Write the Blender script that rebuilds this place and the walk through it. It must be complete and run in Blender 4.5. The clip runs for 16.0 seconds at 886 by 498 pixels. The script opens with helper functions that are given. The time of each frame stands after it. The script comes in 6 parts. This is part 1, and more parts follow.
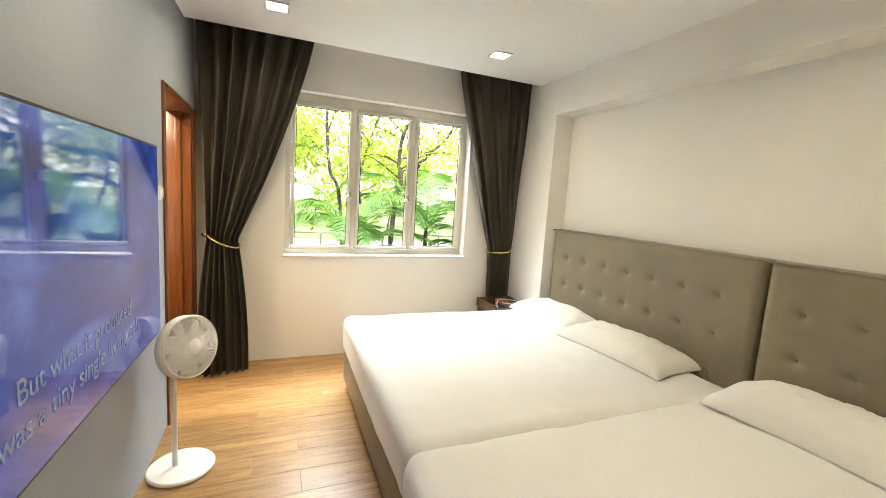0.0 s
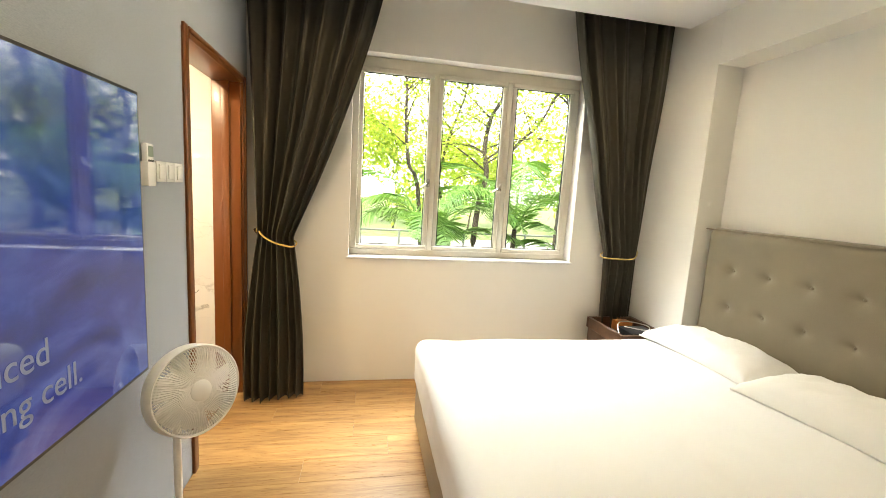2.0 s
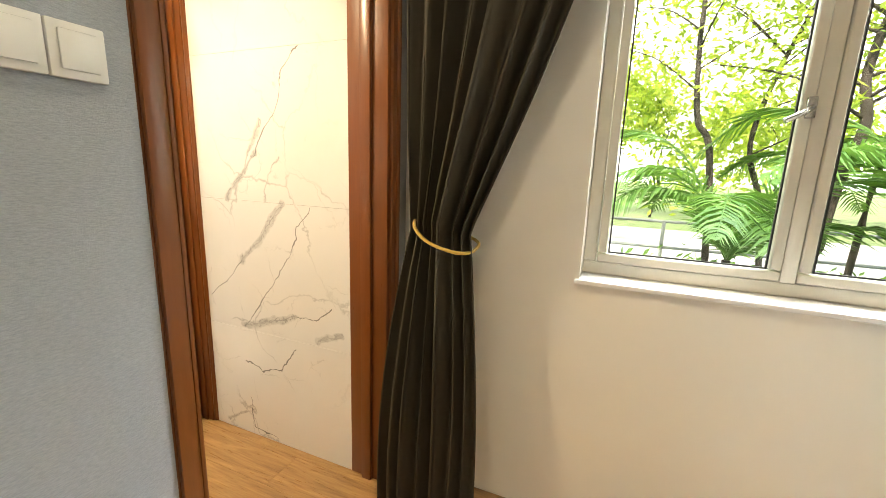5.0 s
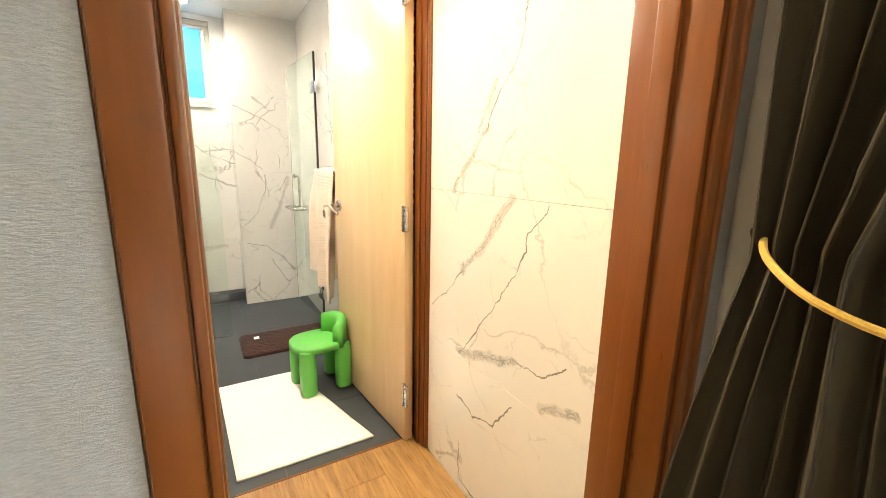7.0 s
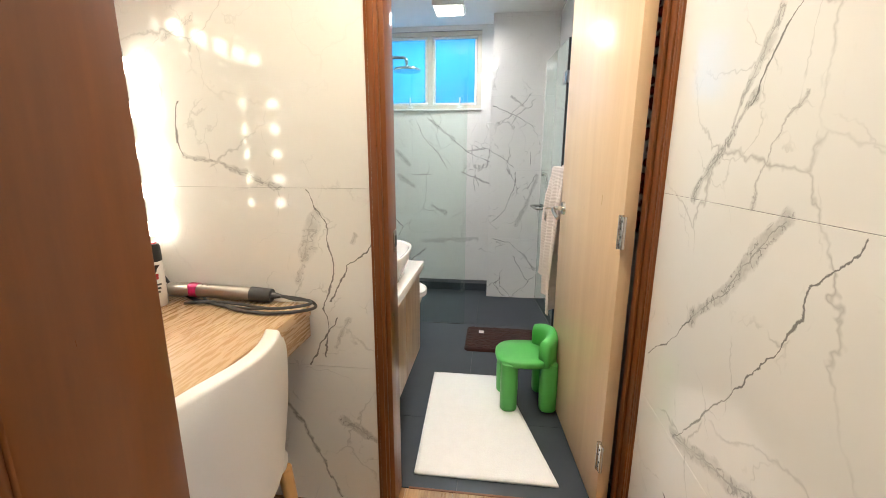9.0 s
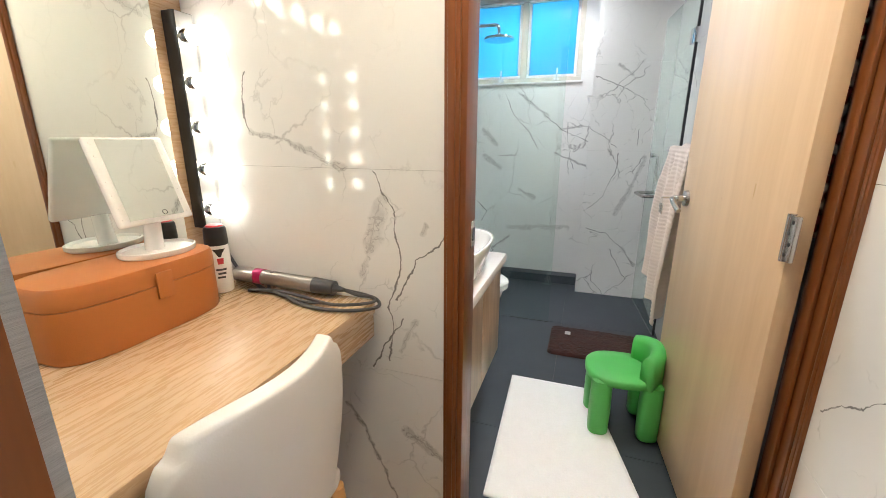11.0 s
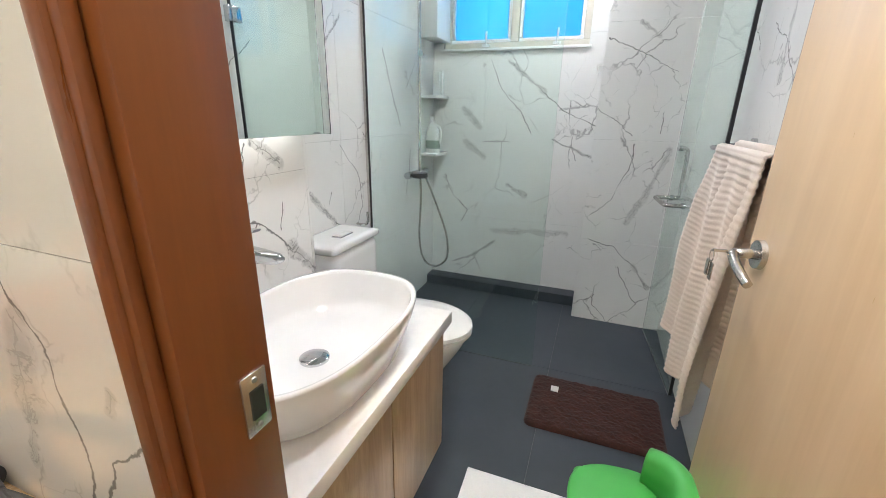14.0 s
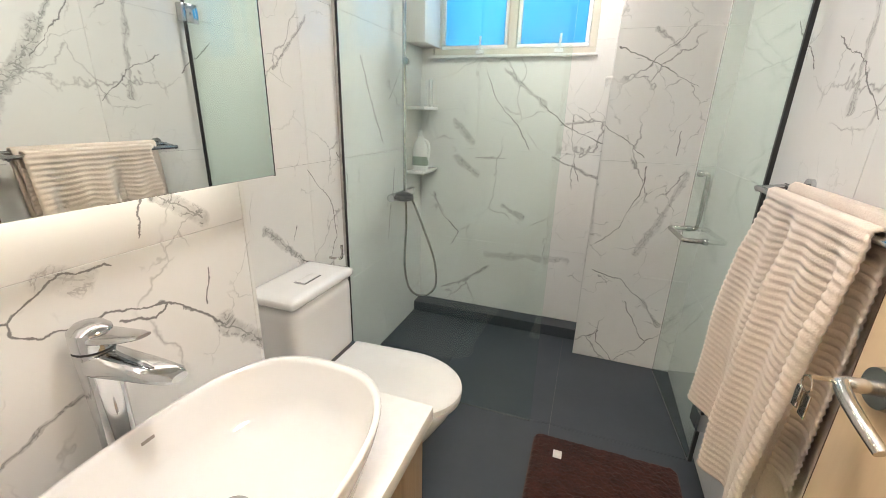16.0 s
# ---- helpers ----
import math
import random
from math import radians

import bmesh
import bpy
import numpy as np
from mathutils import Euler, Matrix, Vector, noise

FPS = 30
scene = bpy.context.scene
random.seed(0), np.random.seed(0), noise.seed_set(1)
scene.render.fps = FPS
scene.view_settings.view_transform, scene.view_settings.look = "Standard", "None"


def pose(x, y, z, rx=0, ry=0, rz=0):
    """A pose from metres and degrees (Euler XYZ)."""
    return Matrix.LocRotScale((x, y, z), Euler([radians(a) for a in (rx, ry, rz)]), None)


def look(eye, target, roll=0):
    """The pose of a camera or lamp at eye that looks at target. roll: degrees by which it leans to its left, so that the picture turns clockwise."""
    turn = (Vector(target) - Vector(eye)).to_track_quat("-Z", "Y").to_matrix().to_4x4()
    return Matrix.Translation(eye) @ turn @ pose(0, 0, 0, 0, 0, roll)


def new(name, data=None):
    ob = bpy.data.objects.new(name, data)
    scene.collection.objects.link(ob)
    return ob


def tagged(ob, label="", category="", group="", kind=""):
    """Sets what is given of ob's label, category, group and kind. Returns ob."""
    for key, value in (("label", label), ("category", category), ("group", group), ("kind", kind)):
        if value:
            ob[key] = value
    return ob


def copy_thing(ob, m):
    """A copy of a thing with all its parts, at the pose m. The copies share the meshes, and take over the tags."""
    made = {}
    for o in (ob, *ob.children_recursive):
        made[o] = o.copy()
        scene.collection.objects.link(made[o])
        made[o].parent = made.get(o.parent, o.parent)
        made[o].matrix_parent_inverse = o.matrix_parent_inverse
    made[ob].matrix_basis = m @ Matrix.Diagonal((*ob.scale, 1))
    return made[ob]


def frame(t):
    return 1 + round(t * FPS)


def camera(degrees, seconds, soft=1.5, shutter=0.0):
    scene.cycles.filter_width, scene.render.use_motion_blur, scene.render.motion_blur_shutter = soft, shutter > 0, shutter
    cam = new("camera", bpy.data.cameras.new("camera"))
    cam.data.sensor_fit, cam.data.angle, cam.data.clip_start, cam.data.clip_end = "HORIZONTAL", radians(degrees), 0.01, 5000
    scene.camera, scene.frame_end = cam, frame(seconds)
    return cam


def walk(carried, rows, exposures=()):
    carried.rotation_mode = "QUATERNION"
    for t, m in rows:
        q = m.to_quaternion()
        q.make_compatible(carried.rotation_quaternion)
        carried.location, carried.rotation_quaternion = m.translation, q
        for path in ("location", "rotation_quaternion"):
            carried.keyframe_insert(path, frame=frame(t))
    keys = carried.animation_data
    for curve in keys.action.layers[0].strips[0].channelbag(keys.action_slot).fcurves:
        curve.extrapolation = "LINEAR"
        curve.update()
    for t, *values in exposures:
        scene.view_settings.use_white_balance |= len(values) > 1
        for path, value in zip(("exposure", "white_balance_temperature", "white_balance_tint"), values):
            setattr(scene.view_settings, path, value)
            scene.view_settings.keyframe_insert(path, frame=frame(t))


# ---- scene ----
cam = camera(94.9, 16.0, soft=0.7)
PATH = [
    (0, (0.116, -0.184, 1.546), (0.859, 1.656, 1.303), 3.7),
    (0.5, (0.185, -0.028, 1.526), (0.844, 1.844, 1.279), 3.7),
    (1, (0.212, 0.18, 1.505), (0.783, 2.079, 1.247), 3.7),
    (1.5, (0.217, 0.421, 1.477), (0.697, 2.345, 1.218), 3.6),
    (2, (0.275, 0.657, 1.457), (0.648, 2.603, 1.187), 3.4),
    (2.5, (0.318, 0.906, 1.412), (0.57, 2.869, 1.13), 3.2),
    (3, (0.321, 1.147, 1.387), (0.449, 3.12, 1.086), 3.1),
    (3.2, (0.319, 1.245, 1.389), (0.385, 3.22, 1.077), 3.1),
    (5.3, (0.197, 2.302, 1.289), (-0.69, 4.053, 0.902), 1.9),
    (5.5, (0.161, 2.333, 1.262), (-0.809, 4.043, 0.892), 2.0),
    (6, (0.07, 2.465, 1.248), (-1.146, 4.006, 0.862), 1.7),
    (6.5, (-0.01, 2.607, 1.251), (-1.483, 3.901, 0.856), 1.5),
    (7, (-0.131, 2.754, 1.245), (-1.815, 3.755, 0.841), 1.1),
    (7.5, (-0.238, 2.883, 1.252), (-2.08, 3.544, 0.841), 0.7),
    (8, (-0.282, 2.973, 1.246), (-2.217, 3.272, 0.837), 0.4),
    (8.5, (-0.313, 3.048, 1.251), (-2.27, 3.049, 0.835), 0.3),
    (9, (-0.339, 3.064, 1.243), (-2.277, 2.823, 0.814), 0.2),
    (9.5, (-0.381, 3.073, 1.24), (-2.287, 2.663, 0.794), 0.2),
    (10, (-0.429, 3.07, 1.239), (-2.301, 2.546, 0.771), 0.2),
    (10.2, (-0.455, 3.068, 1.239), (-2.315, 2.51, 0.762), 0.1),
    (12.3, (-0.848, 2.953, 1.216), (-2.646, 2.287, 0.646), 0.6),
    (12.5, (-0.912, 2.954, 1.223), (-2.706, 2.289, 0.638), 0.8),
    (13, (-1.056, 2.978, 1.253), (-2.841, 2.315, 0.641), 0.8),
    (13.5, (-1.214, 3.029, 1.273), (-2.995, 2.368, 0.647), 0.8),
    (14, (-1.355, 3.06, 1.283), (-3.134, 2.401, 0.651), 1.0),
    (14.5, (-1.46, 3.042, 1.297), (-3.241, 2.389, 0.663), 1.1),
    (15, (-1.55, 2.997, 1.315), (-3.333, 2.347, 0.683), 1.3),
    (15.5, (-1.621, 2.981, 1.333), (-3.406, 2.338, 0.701), 1.4),
    (16, (-1.669, 2.974, 1.364), (-3.459, 2.347, 0.731), 1.6),
]
EXPOSURES = [
    (0, 1.4, 6700, 10), (2.0, 1.28, 7200, 10), (3.2, 1.10, 7600, 10), (5.3, 0.95, 7000, 10), (6.0, 1.12, 7000, 10), (6.5, 1.32, 7500, 10), (7.2, 1.28, 7300, 10), (8, 0.85, 6500, 10),
    (10, 0.55, 5800, 10), (12.5, 0.47, 5500, 10), (13.5, 0.40, 5500, 10), (14.5, 0.54, 6000, 10), (15.5, 0.52, 6450, 11), (16, 0.52, 6400, 11),
]
walk(cam, [(t, look(eye, target, roll)) for t, eye, target, roll in PATH], EXPOSURES)

# ---- world and light ----
world = bpy.data.worlds.new("sky_world")
world.use_nodes = True
scene.world = world
wn = world.node_tree.nodes
sky = wn.new("ShaderNodeTexSky")
sky.sky_type = "NISHITA"
sky.sun_disc = False
sky.sun_elevation = radians(48)
sky.sun_rotation = radians(197)
world.node_tree.links.new(sky.outputs[0], wn["Background"].inputs[0])
wn["Background"].inputs[1].default_value = 0.15


def lamp(name, kind, m, energy, color=(1, 1, 1), size=1.0, size_y=None, spread=None):
    data = bpy.data.lights.new(name, kind)
    data.energy, data.color = energy, color
    if kind == "AREA":
        data.size = size
        if size_y:
            data.shape, data.size_y = "RECTANGLE", size_y
        if spread:
            data.spread = radians(spread)
    elif kind == "SUN":
        data.angle = radians(0.5)
    else:
        data.shadow_soft_size = size
    ob = new(name, data)
    ob.matrix_world = m
    return ob


lamp("sun", "SUN", look((0, 0, 30), (7.5, 25.5, 0)), 5.0, (1.0, 0.95, 0.86))
# added fill lamp outside, above view, standing in for sky light on the room
lamp("window_skylight", "AREA", look((1.0, 5.0, 3.9), (1.0, 1.6, 0.7)), 300, (0.86, 0.94, 1.0), 2.6, 1.2)
# added bluish lamp hidden behind the frosted panes in place of the sky
lamp("bath_window_skylight", "AREA", look((-4.60, 2.44, 2.03), (-3.0, 2.44, 1.6)), 16, (0.62, 0.88, 1.0), 0.9, 0.62)
WARM = (1.0, 0.86, 0.60)
# the third, by the television wall, is an added unseen lamp for a warm wash
for dx, dy in ((0.075, 2.80), (1.70, 2.80), (-0.12, 1.45), (1.62, 0.9), (0.10, -0.9), (1.62, -0.9)):
    lamp("downlight_glow", "AREA", look((dx, dy, 2.685), (dx, dy, 0)), 2.7, WARM, 0.12, None, 150)
lamp("vestibule_downlight_glow", "AREA", look((-1.15, 2.85, 2.385), (-1.15, 2.85, 0)), 13.0, (1.0, 0.81, 0.53), 0.12, None, 160)
lamp("bath_ceiling_glow", "AREA", look((-3.77, 2.68, 2.345), (-3.77, 2.68, 0)), 7.0, (1.0, 0.93, 0.85), 0.24, None, 170)
# added lamp near the door, with no known fitting, to brighten this end
lamp("bath_ceiling_glow", "AREA", look((-2.30, 2.95, 2.34), (-2.30, 2.95, 0)), 9.5, (1.0, 0.93, 0.85), 0.20, None, 170)


# ---- materials ----
def nodes_of(name):
    m = bpy.data.materials.new(name)
    m.use_nodes = True
    nt = m.node_tree
    return m, nt, nt.nodes["Principled BSDF"]


def mk(nt, kind, **values):
    n = nt.nodes.new(kind)
    for k, v in values.items():
        if k in n.inputs:
            n.inputs[k].default_value = v
    return n


def coords(nt, scale=(1, 1, 1), rot=(0, 0, 0), per_object=False):
    tc = nt.nodes.new("ShaderNodeTexCoord")
    mp = nt.nodes.new("ShaderNodeMapping")
    mp.inputs["Scale"].default_value = scale
    mp.inputs["Rotation"].default_value = rot
    nt.links.new(tc.outputs["Object"], mp.inputs["Vector"])
    if per_object:
        oi = nt.nodes.new("ShaderNodeObjectInfo")
        mul = nt.nodes.new("ShaderNodeMath")
        mul.operation = "MULTIPLY"
        mul.inputs[1].default_value = 37.0
        nt.links.new(oi.outputs["Random"], mul.inputs[0])
        nt.links.new(mul.outputs[0], mp.inputs["Location"])
    return mp.outputs["Vector"]


def noise_tex(nt, vec, scale, detail=4.0, rough=0.55, distort=0.0):
    n = nt.nodes.new("ShaderNodeTexNoise")
    n.inputs["Scale"].default_value = scale
    n.inputs["Detail"].default_value = detail
    n.inputs["Roughness"].default_value = rough
    n.inputs["Distortion"].default_value = distort
    nt.links.new(vec, n.inputs["Vector"])
    return n.outputs["Fac"]


def ramp(nt, fac, stops):
    r = nt.nodes.new("ShaderNodeValToRGB")
    e = r.color_ramp.elements
    while len(e) < len(stops):
        e.new(0.5)
    for el, (p, c) in zip(e, stops):
        el.position = p
        el.color = (*c, 1) if len(c) == 3 else c
    nt.links.new(fac, r.inputs[0])
    return r.outputs[0]


def mixc(nt, fac, a, b, mode="MIX"):
    m = nt.nodes.new("ShaderNodeMix")
    m.data_type, m.blend_type = "RGBA", mode
    for sock, v in ((m.inputs[0], fac), (m.inputs[6], a), (m.inputs[7], b)):
        if hasattr(v, "is_linked"):
            nt.links.new(v, sock)
        elif isinstance(v, (tuple, list)):
            sock.default_value = (*v, 1)
        else:
            sock.default_value = v
    return m.outputs[2]


def math_n(nt, op, a, b=0.0, c=None):
    m = nt.nodes.new("ShaderNodeMath")
    m.operation = op
    for i, v in enumerate((a, b) if c is None else (a, b, c)):
        if hasattr(v, "is_linked"):
            nt.links.new(v, m.inputs[i])
        else:
            m.inputs[i].default_value = v
    return m.outputs[0]


def bump(nt, bsdf, height, strength=0.2, dist=0.01):
    b = nt.nodes.new("ShaderNodeBump")
    b.inputs["Strength"].default_value = strength
    b.inputs["Distance"].default_value = dist
    nt.links.new(height, b.inputs["Height"])
    nt.links.new(b.outputs[0], bsdf.inputs["Normal"])


def plain(name, color, rough=0.5, metal=0.0, var=0.08, scale=9.0, bumps=0.05, bscale=120.0, coat=0.0):
    m, nt, b = nodes_of(name)
    v = coords(nt)
    f = noise_tex(nt, v, scale)
    lo, hi = tuple(c * (1 - var) for c in color), tuple(min(1, c * (1 + var)) for c in color)
    nt.links.new(ramp(nt, f, ((0.3, lo), (0.7, hi))), b.inputs["Base Color"])
    b.inputs["Roughness"].default_value = rough
    b.inputs["Metallic"].default_value = metal
    b.inputs["Coat Weight"].default_value = coat
    if bumps:
        bump(nt, b, noise_tex(nt, v, bscale, 3), bumps, 0.004)
    return m


def emit(name, color, strength):
    m, nt, b = nodes_of(name)
    b.inputs["Base Color"].default_value = (*color, 1)
    b.inputs["Emission Color"].default_value = (*color, 1)
    b.inputs["Emission Strength"].default_value = strength
    return m


def wood(name, dark, light, axis="x", rough=0.35, grain=1.0, per_object=False, coat=0.0, relief=0.12, fine=0.25):
    m, nt, b = nodes_of(name)
    s = {"x": (1.2, 14, 14), "y": (14, 1.2, 14), "z": (14, 14, 1.2)}[axis]
    v = coords(nt, tuple(q * grain for q in s), per_object=per_object)
    f1 = noise_tex(nt, v, 1.0, 6, 0.65, 0.8)
    f2 = noise_tex(nt, v, 7.0, 3, 0.6, 0.2)
    f = math_n(nt, "ADD", math_n(nt, "MULTIPLY", f1, 1 - fine), math_n(nt, "MULTIPLY", f2, fine))
    mid = tuple((p + q) / 2 for p, q in zip(dark, light))
    col = ramp(nt, f, ((0.30, dark), (0.50, mid), (0.70, light)))
    if per_object:
        oi = nt.nodes.new("ShaderNodeObjectInfo")
        col = mixc(nt, 1.0, col, ramp(nt, oi.outputs["Random"], ((0.0, (0.86, 0.84, 0.82)), (1.0, (1.0, 1.0, 1.0)))), "MULTIPLY")
    nt.links.new(col, b.inputs["Base Color"])
    b.inputs["Coat Weight"].default_value = coat
    nt.links.new(ramp(nt, f2, ((0.2, (rough - 0.06,) * 3), (0.8, (rough + 0.08,) * 3))), b.inputs["Roughness"])
    bump(nt, b, f, relief, 0.003)
    return m


def marble(name, axis, veins, seed=(0, 0, 0), base=(0.80, 0.79, 0.77), vein=(0.085, 0.083, 0.082), net=0.60):
    """White stone-look porcelain. veins: (u, z, u, z, width, smoke) strokes on the wall, u along x or y; net: strength of the fine net of cracks."""
    m, nt, b = nodes_of(name)
    geo = nt.nodes.new("ShaderNodeNewGeometry")
    mp = nt.nodes.new("ShaderNodeMapping")
    mp.inputs["Location"].default_value = seed
    mp.inputs["Rotation"].default_value = (0.5, 0.6, 0.3)
    nt.links.new(geo.outputs["Position"], mp.inputs["Vector"])
    v = mp.outputs["Vector"]

    def warped(src, scale, amount, detail):
        w = nt.nodes.new("ShaderNodeTexNoise")
        w.inputs["Scale"].default_value = scale
        w.inputs["Detail"].default_value = detail
        w.inputs["Roughness"].default_value = 0.6
        nt.links.new(v, w.inputs["Vector"])
        sub = nt.nodes.new("ShaderNodeVectorMath")
        sub.operation = "SUBTRACT"
        nt.links.new(w.outputs["Color"], sub.inputs[0])
        sub.inputs[1].default_value = (0.5, 0.5, 0.5)
        add = nt.nodes.new("ShaderNodeVectorMath")
        add.operation = "MULTIPLY_ADD"
        nt.links.new(sub.outputs[0], add.inputs[0])
        add.inputs[1].default_value = (amount, amount, amount)
        nt.links.new(src, add.inputs[2])
        return add.outputs[0]

    wv = warped(v, 3.5, 0.22, 5)

    def line(scale, width, seedv, keep):
        mp2 = nt.nodes.new("ShaderNodeMapping")
        mp2.inputs["Location"].default_value = (seedv, seedv * 1.7, -seedv)
        mp2.inputs["Scale"].default_value = (1.0, 1.0, 0.6)
        nt.links.new(wv, mp2.inputs["Vector"])
        vo = nt.nodes.new("ShaderNodeTexVoronoi")
        vo.feature = "DISTANCE_TO_EDGE"
        vo.inputs["Scale"].default_value = scale
        nt.links.new(mp2.outputs[0], vo.inputs["Vector"])
        thin = ramp(nt, vo.outputs["Distance"], ((0.0, (1, 1, 1)), (width * 0.4, (0.6, 0.6, 0.6)), (width, (0, 0, 0))))
        mask = ramp(nt, noise_tex(nt, mp2.outputs[0], scale * 1.3, 3), ((keep, (0, 0, 0)), (keep + 0.08, (1, 1, 1))))
        return math_n(nt, "MULTIPLY", thin, mask)

    net_lines = math_n(nt, "MAXIMUM", line(2.6, 0.010, 3.1, 0.46), math_n(nt, "MULTIPLY", line(6.5, 0.014, 7.7, 0.50), 0.7))
    drift = warped(warped(geo.outputs["Position"], 5.0, 0.055, 3), 26.0, 0.030, 5)
    patch = ramp(nt, noise_tex(nt, v, 30, 6, 0.72), ((0.34, (0.30, 0.30, 0.30)), (0.62, (1, 1, 1))))
    crack = math_n(nt, "ABSOLUTE", math_n(nt, "SUBTRACT", noise_tex(nt, v, 20, 5, 0.62, 0.6), 0.5))
    crack = ramp(nt, crack, ((0.0, (1, 1, 1)), (0.016, (0.7, 0.7, 0.7)), (0.034, (0, 0, 0))))
    swell = ramp(nt, noise_tex(nt, v, 9, 2), ((0.32, (0.30, 0.30, 0.30)), (0.68, (1.25, 1.25, 1.25))))
    flat = nt.nodes.new("ShaderNodeVectorMath")
    flat.operation = "MULTIPLY"
    nt.links.new(drift, flat.inputs[0])
    flat.inputs[1].default_value = (1, 0, 1) if axis == "x" else (0, 1, 1)
    fac, nearest = None, None
    for u0, z0, u1, z1, width, smoke in veins:
        a = Vector((u0, 0, z0)) if axis == "x" else Vector((0, u0, z0))
        e = Vector((u1, 0, z1)) if axis == "x" else Vector((0, u1, z1))
        d = nt.nodes.new("ShaderNodeVectorMath")
        d.operation = "SUBTRACT"
        nt.links.new(flat.outputs[0], d.inputs[0])
        d.inputs[1].default_value = a
        dot = nt.nodes.new("ShaderNodeVectorMath")
        dot.operation = "DOT_PRODUCT"
        nt.links.new(d.outputs[0], dot.inputs[0])
        dot.inputs[1].default_value = (e - a) / (e - a).length_squared
        cl = nt.nodes.new("ShaderNodeClamp")
        nt.links.new(dot.outputs["Value"], cl.inputs["Value"])
        sc = nt.nodes.new("ShaderNodeVectorMath")
        sc.operation = "SCALE"
        sc.inputs[0].default_value = e - a
        nt.links.new(cl.outputs[0], sc.inputs["Scale"])
        ds = nt.nodes.new("ShaderNodeVectorMath")
        ds.operation = "DISTANCE"
        nt.links.new(d.outputs[0], ds.inputs[0])
        nt.links.new(sc.outputs[0], ds.inputs[1])
        away = ds.outputs["Value"]
        nearest = away if nearest is None else math_n(nt, "MINIMUM", nearest, away)
        core = math_n(nt, "MAXIMUM", math_n(nt, "SUBTRACT", 1.0, math_n(nt, "DIVIDE", away, math_n(nt, "MULTIPLY", swell, 0.0034 if not smoke else 0.0030))), 0.0)
        core = math_n(nt, "MULTIPLY", math_n(nt, "MINIMUM", math_n(nt, "MULTIPLY", core, 1.7), 1.0), 0.80 if not smoke else 0.70 * smoke)
        if smoke:
            band = math_n(nt, "MAXIMUM", math_n(nt, "SUBTRACT", 1.0, math_n(nt, "DIVIDE", away, math_n(nt, "MULTIPLY", swell, width * 1.5))), 0.0)
            band = math_n(nt, "MINIMUM", math_n(nt, "MULTIPLY", band, 2.2), 1.0)
            grey = math_n(nt, "MULTIPLY", math_n(nt, "MULTIPLY", band, patch), smoke * 0.46)
            core = math_n(nt, "MAXIMUM", core, math_n(nt, "MAXIMUM", grey, math_n(nt, "MULTIPLY", math_n(nt, "MULTIPLY", band, crack), smoke * 0.85)))
        fac = core if fac is None else math_n(nt, "MAXIMUM", fac, core)
    around = ramp(nt, nearest, ((0.0, (1, 1, 1)), (0.05, (0.75, 0.75, 0.75)), (0.16, (0.32, 0.32, 0.32)), (0.30, (0.14, 0.14, 0.14))))
    fac = math_n(nt, "MAXIMUM", fac, math_n(nt, "MULTIPLY", math_n(nt, "MULTIPLY", net_lines, around), net))
    cloud = ramp(nt, noise_tex(nt, v, 2.2, 4), ((0.3, tuple(c * 0.94 for c in base)), (0.7, base)))
    nt.links.new(mixc(nt, fac, cloud, vein), b.inputs["Base Color"])
    b.inputs["Roughness"].default_value = 0.05
    b.inputs["Coat Weight"].default_value = 0.3
    b.inputs["Coat Roughness"].default_value = 0.02
    bump(nt, b, noise_tex(nt, v, 5.0, 2), 0.006, 0.004)
    return m


def strokes(*runs):
    """Runs of (width, smoke, u, z, u, z, ...) into single strokes."""
    out = []
    for w, s, *p in runs:
        for i in range(0, len(p) - 2, 2):
            out.append((p[i], p[i + 1], p[i + 2], p[i + 3], w, s))
    return out


def glass(name, tint, rough=0.0):
    m, nt, b = nodes_of(name)
    b.inputs["Base Color"].default_value = (*tint, 1)
    b.inputs["Roughness"].default_value = rough
    b.inputs["Transmission Weight"].default_value = 1.0
    b.inputs["IOR"].default_value = 1.45
    return m


M = {}
M["paint"] = plain("cream_wall_paint", (0.80, 0.77, 0.71), 0.6, var=0.02, scale=2.0, bumps=0.04, bscale=220)
M["ceiling"] = plain("ceiling_paint", (0.80, 0.79, 0.77), 0.7, var=0.015, scale=2.0, bumps=0.02)


def wallpaper():
    m, nt, b = nodes_of("grey_woven_wallpaper")
    v = coords(nt)
    fine = noise_tex(nt, coords(nt, (1, 45, 190)), 2.2, 5, 0.7)
    blot = noise_tex(nt, v, 2.6, 5, 0.6)
    dirt = noise_tex(nt, v, 5.5, 4, 0.65)
    col = ramp(nt, fine, ((0.3, (0.315, 0.345, 0.395)), (0.7, (0.43, 0.465, 0.52))))
    col = mixc(nt, ramp(nt, blot, ((0.45, (0, 0, 0)), (0.8, (0.35, 0.35, 0.35)))), col, (0.30, 0.315, 0.345))
    col = mixc(nt, ramp(nt, dirt, ((0.66, (0, 0, 0)), (0.80, (0.5, 0.5, 0.5)))), col, (0.22, 0.215, 0.21))
    nt.links.new(col, b.inputs["Base Color"])
    b.inputs["Roughness"].default_value = 0.75
    bump(nt, b, fine, 0.5, 0.004)
    return m


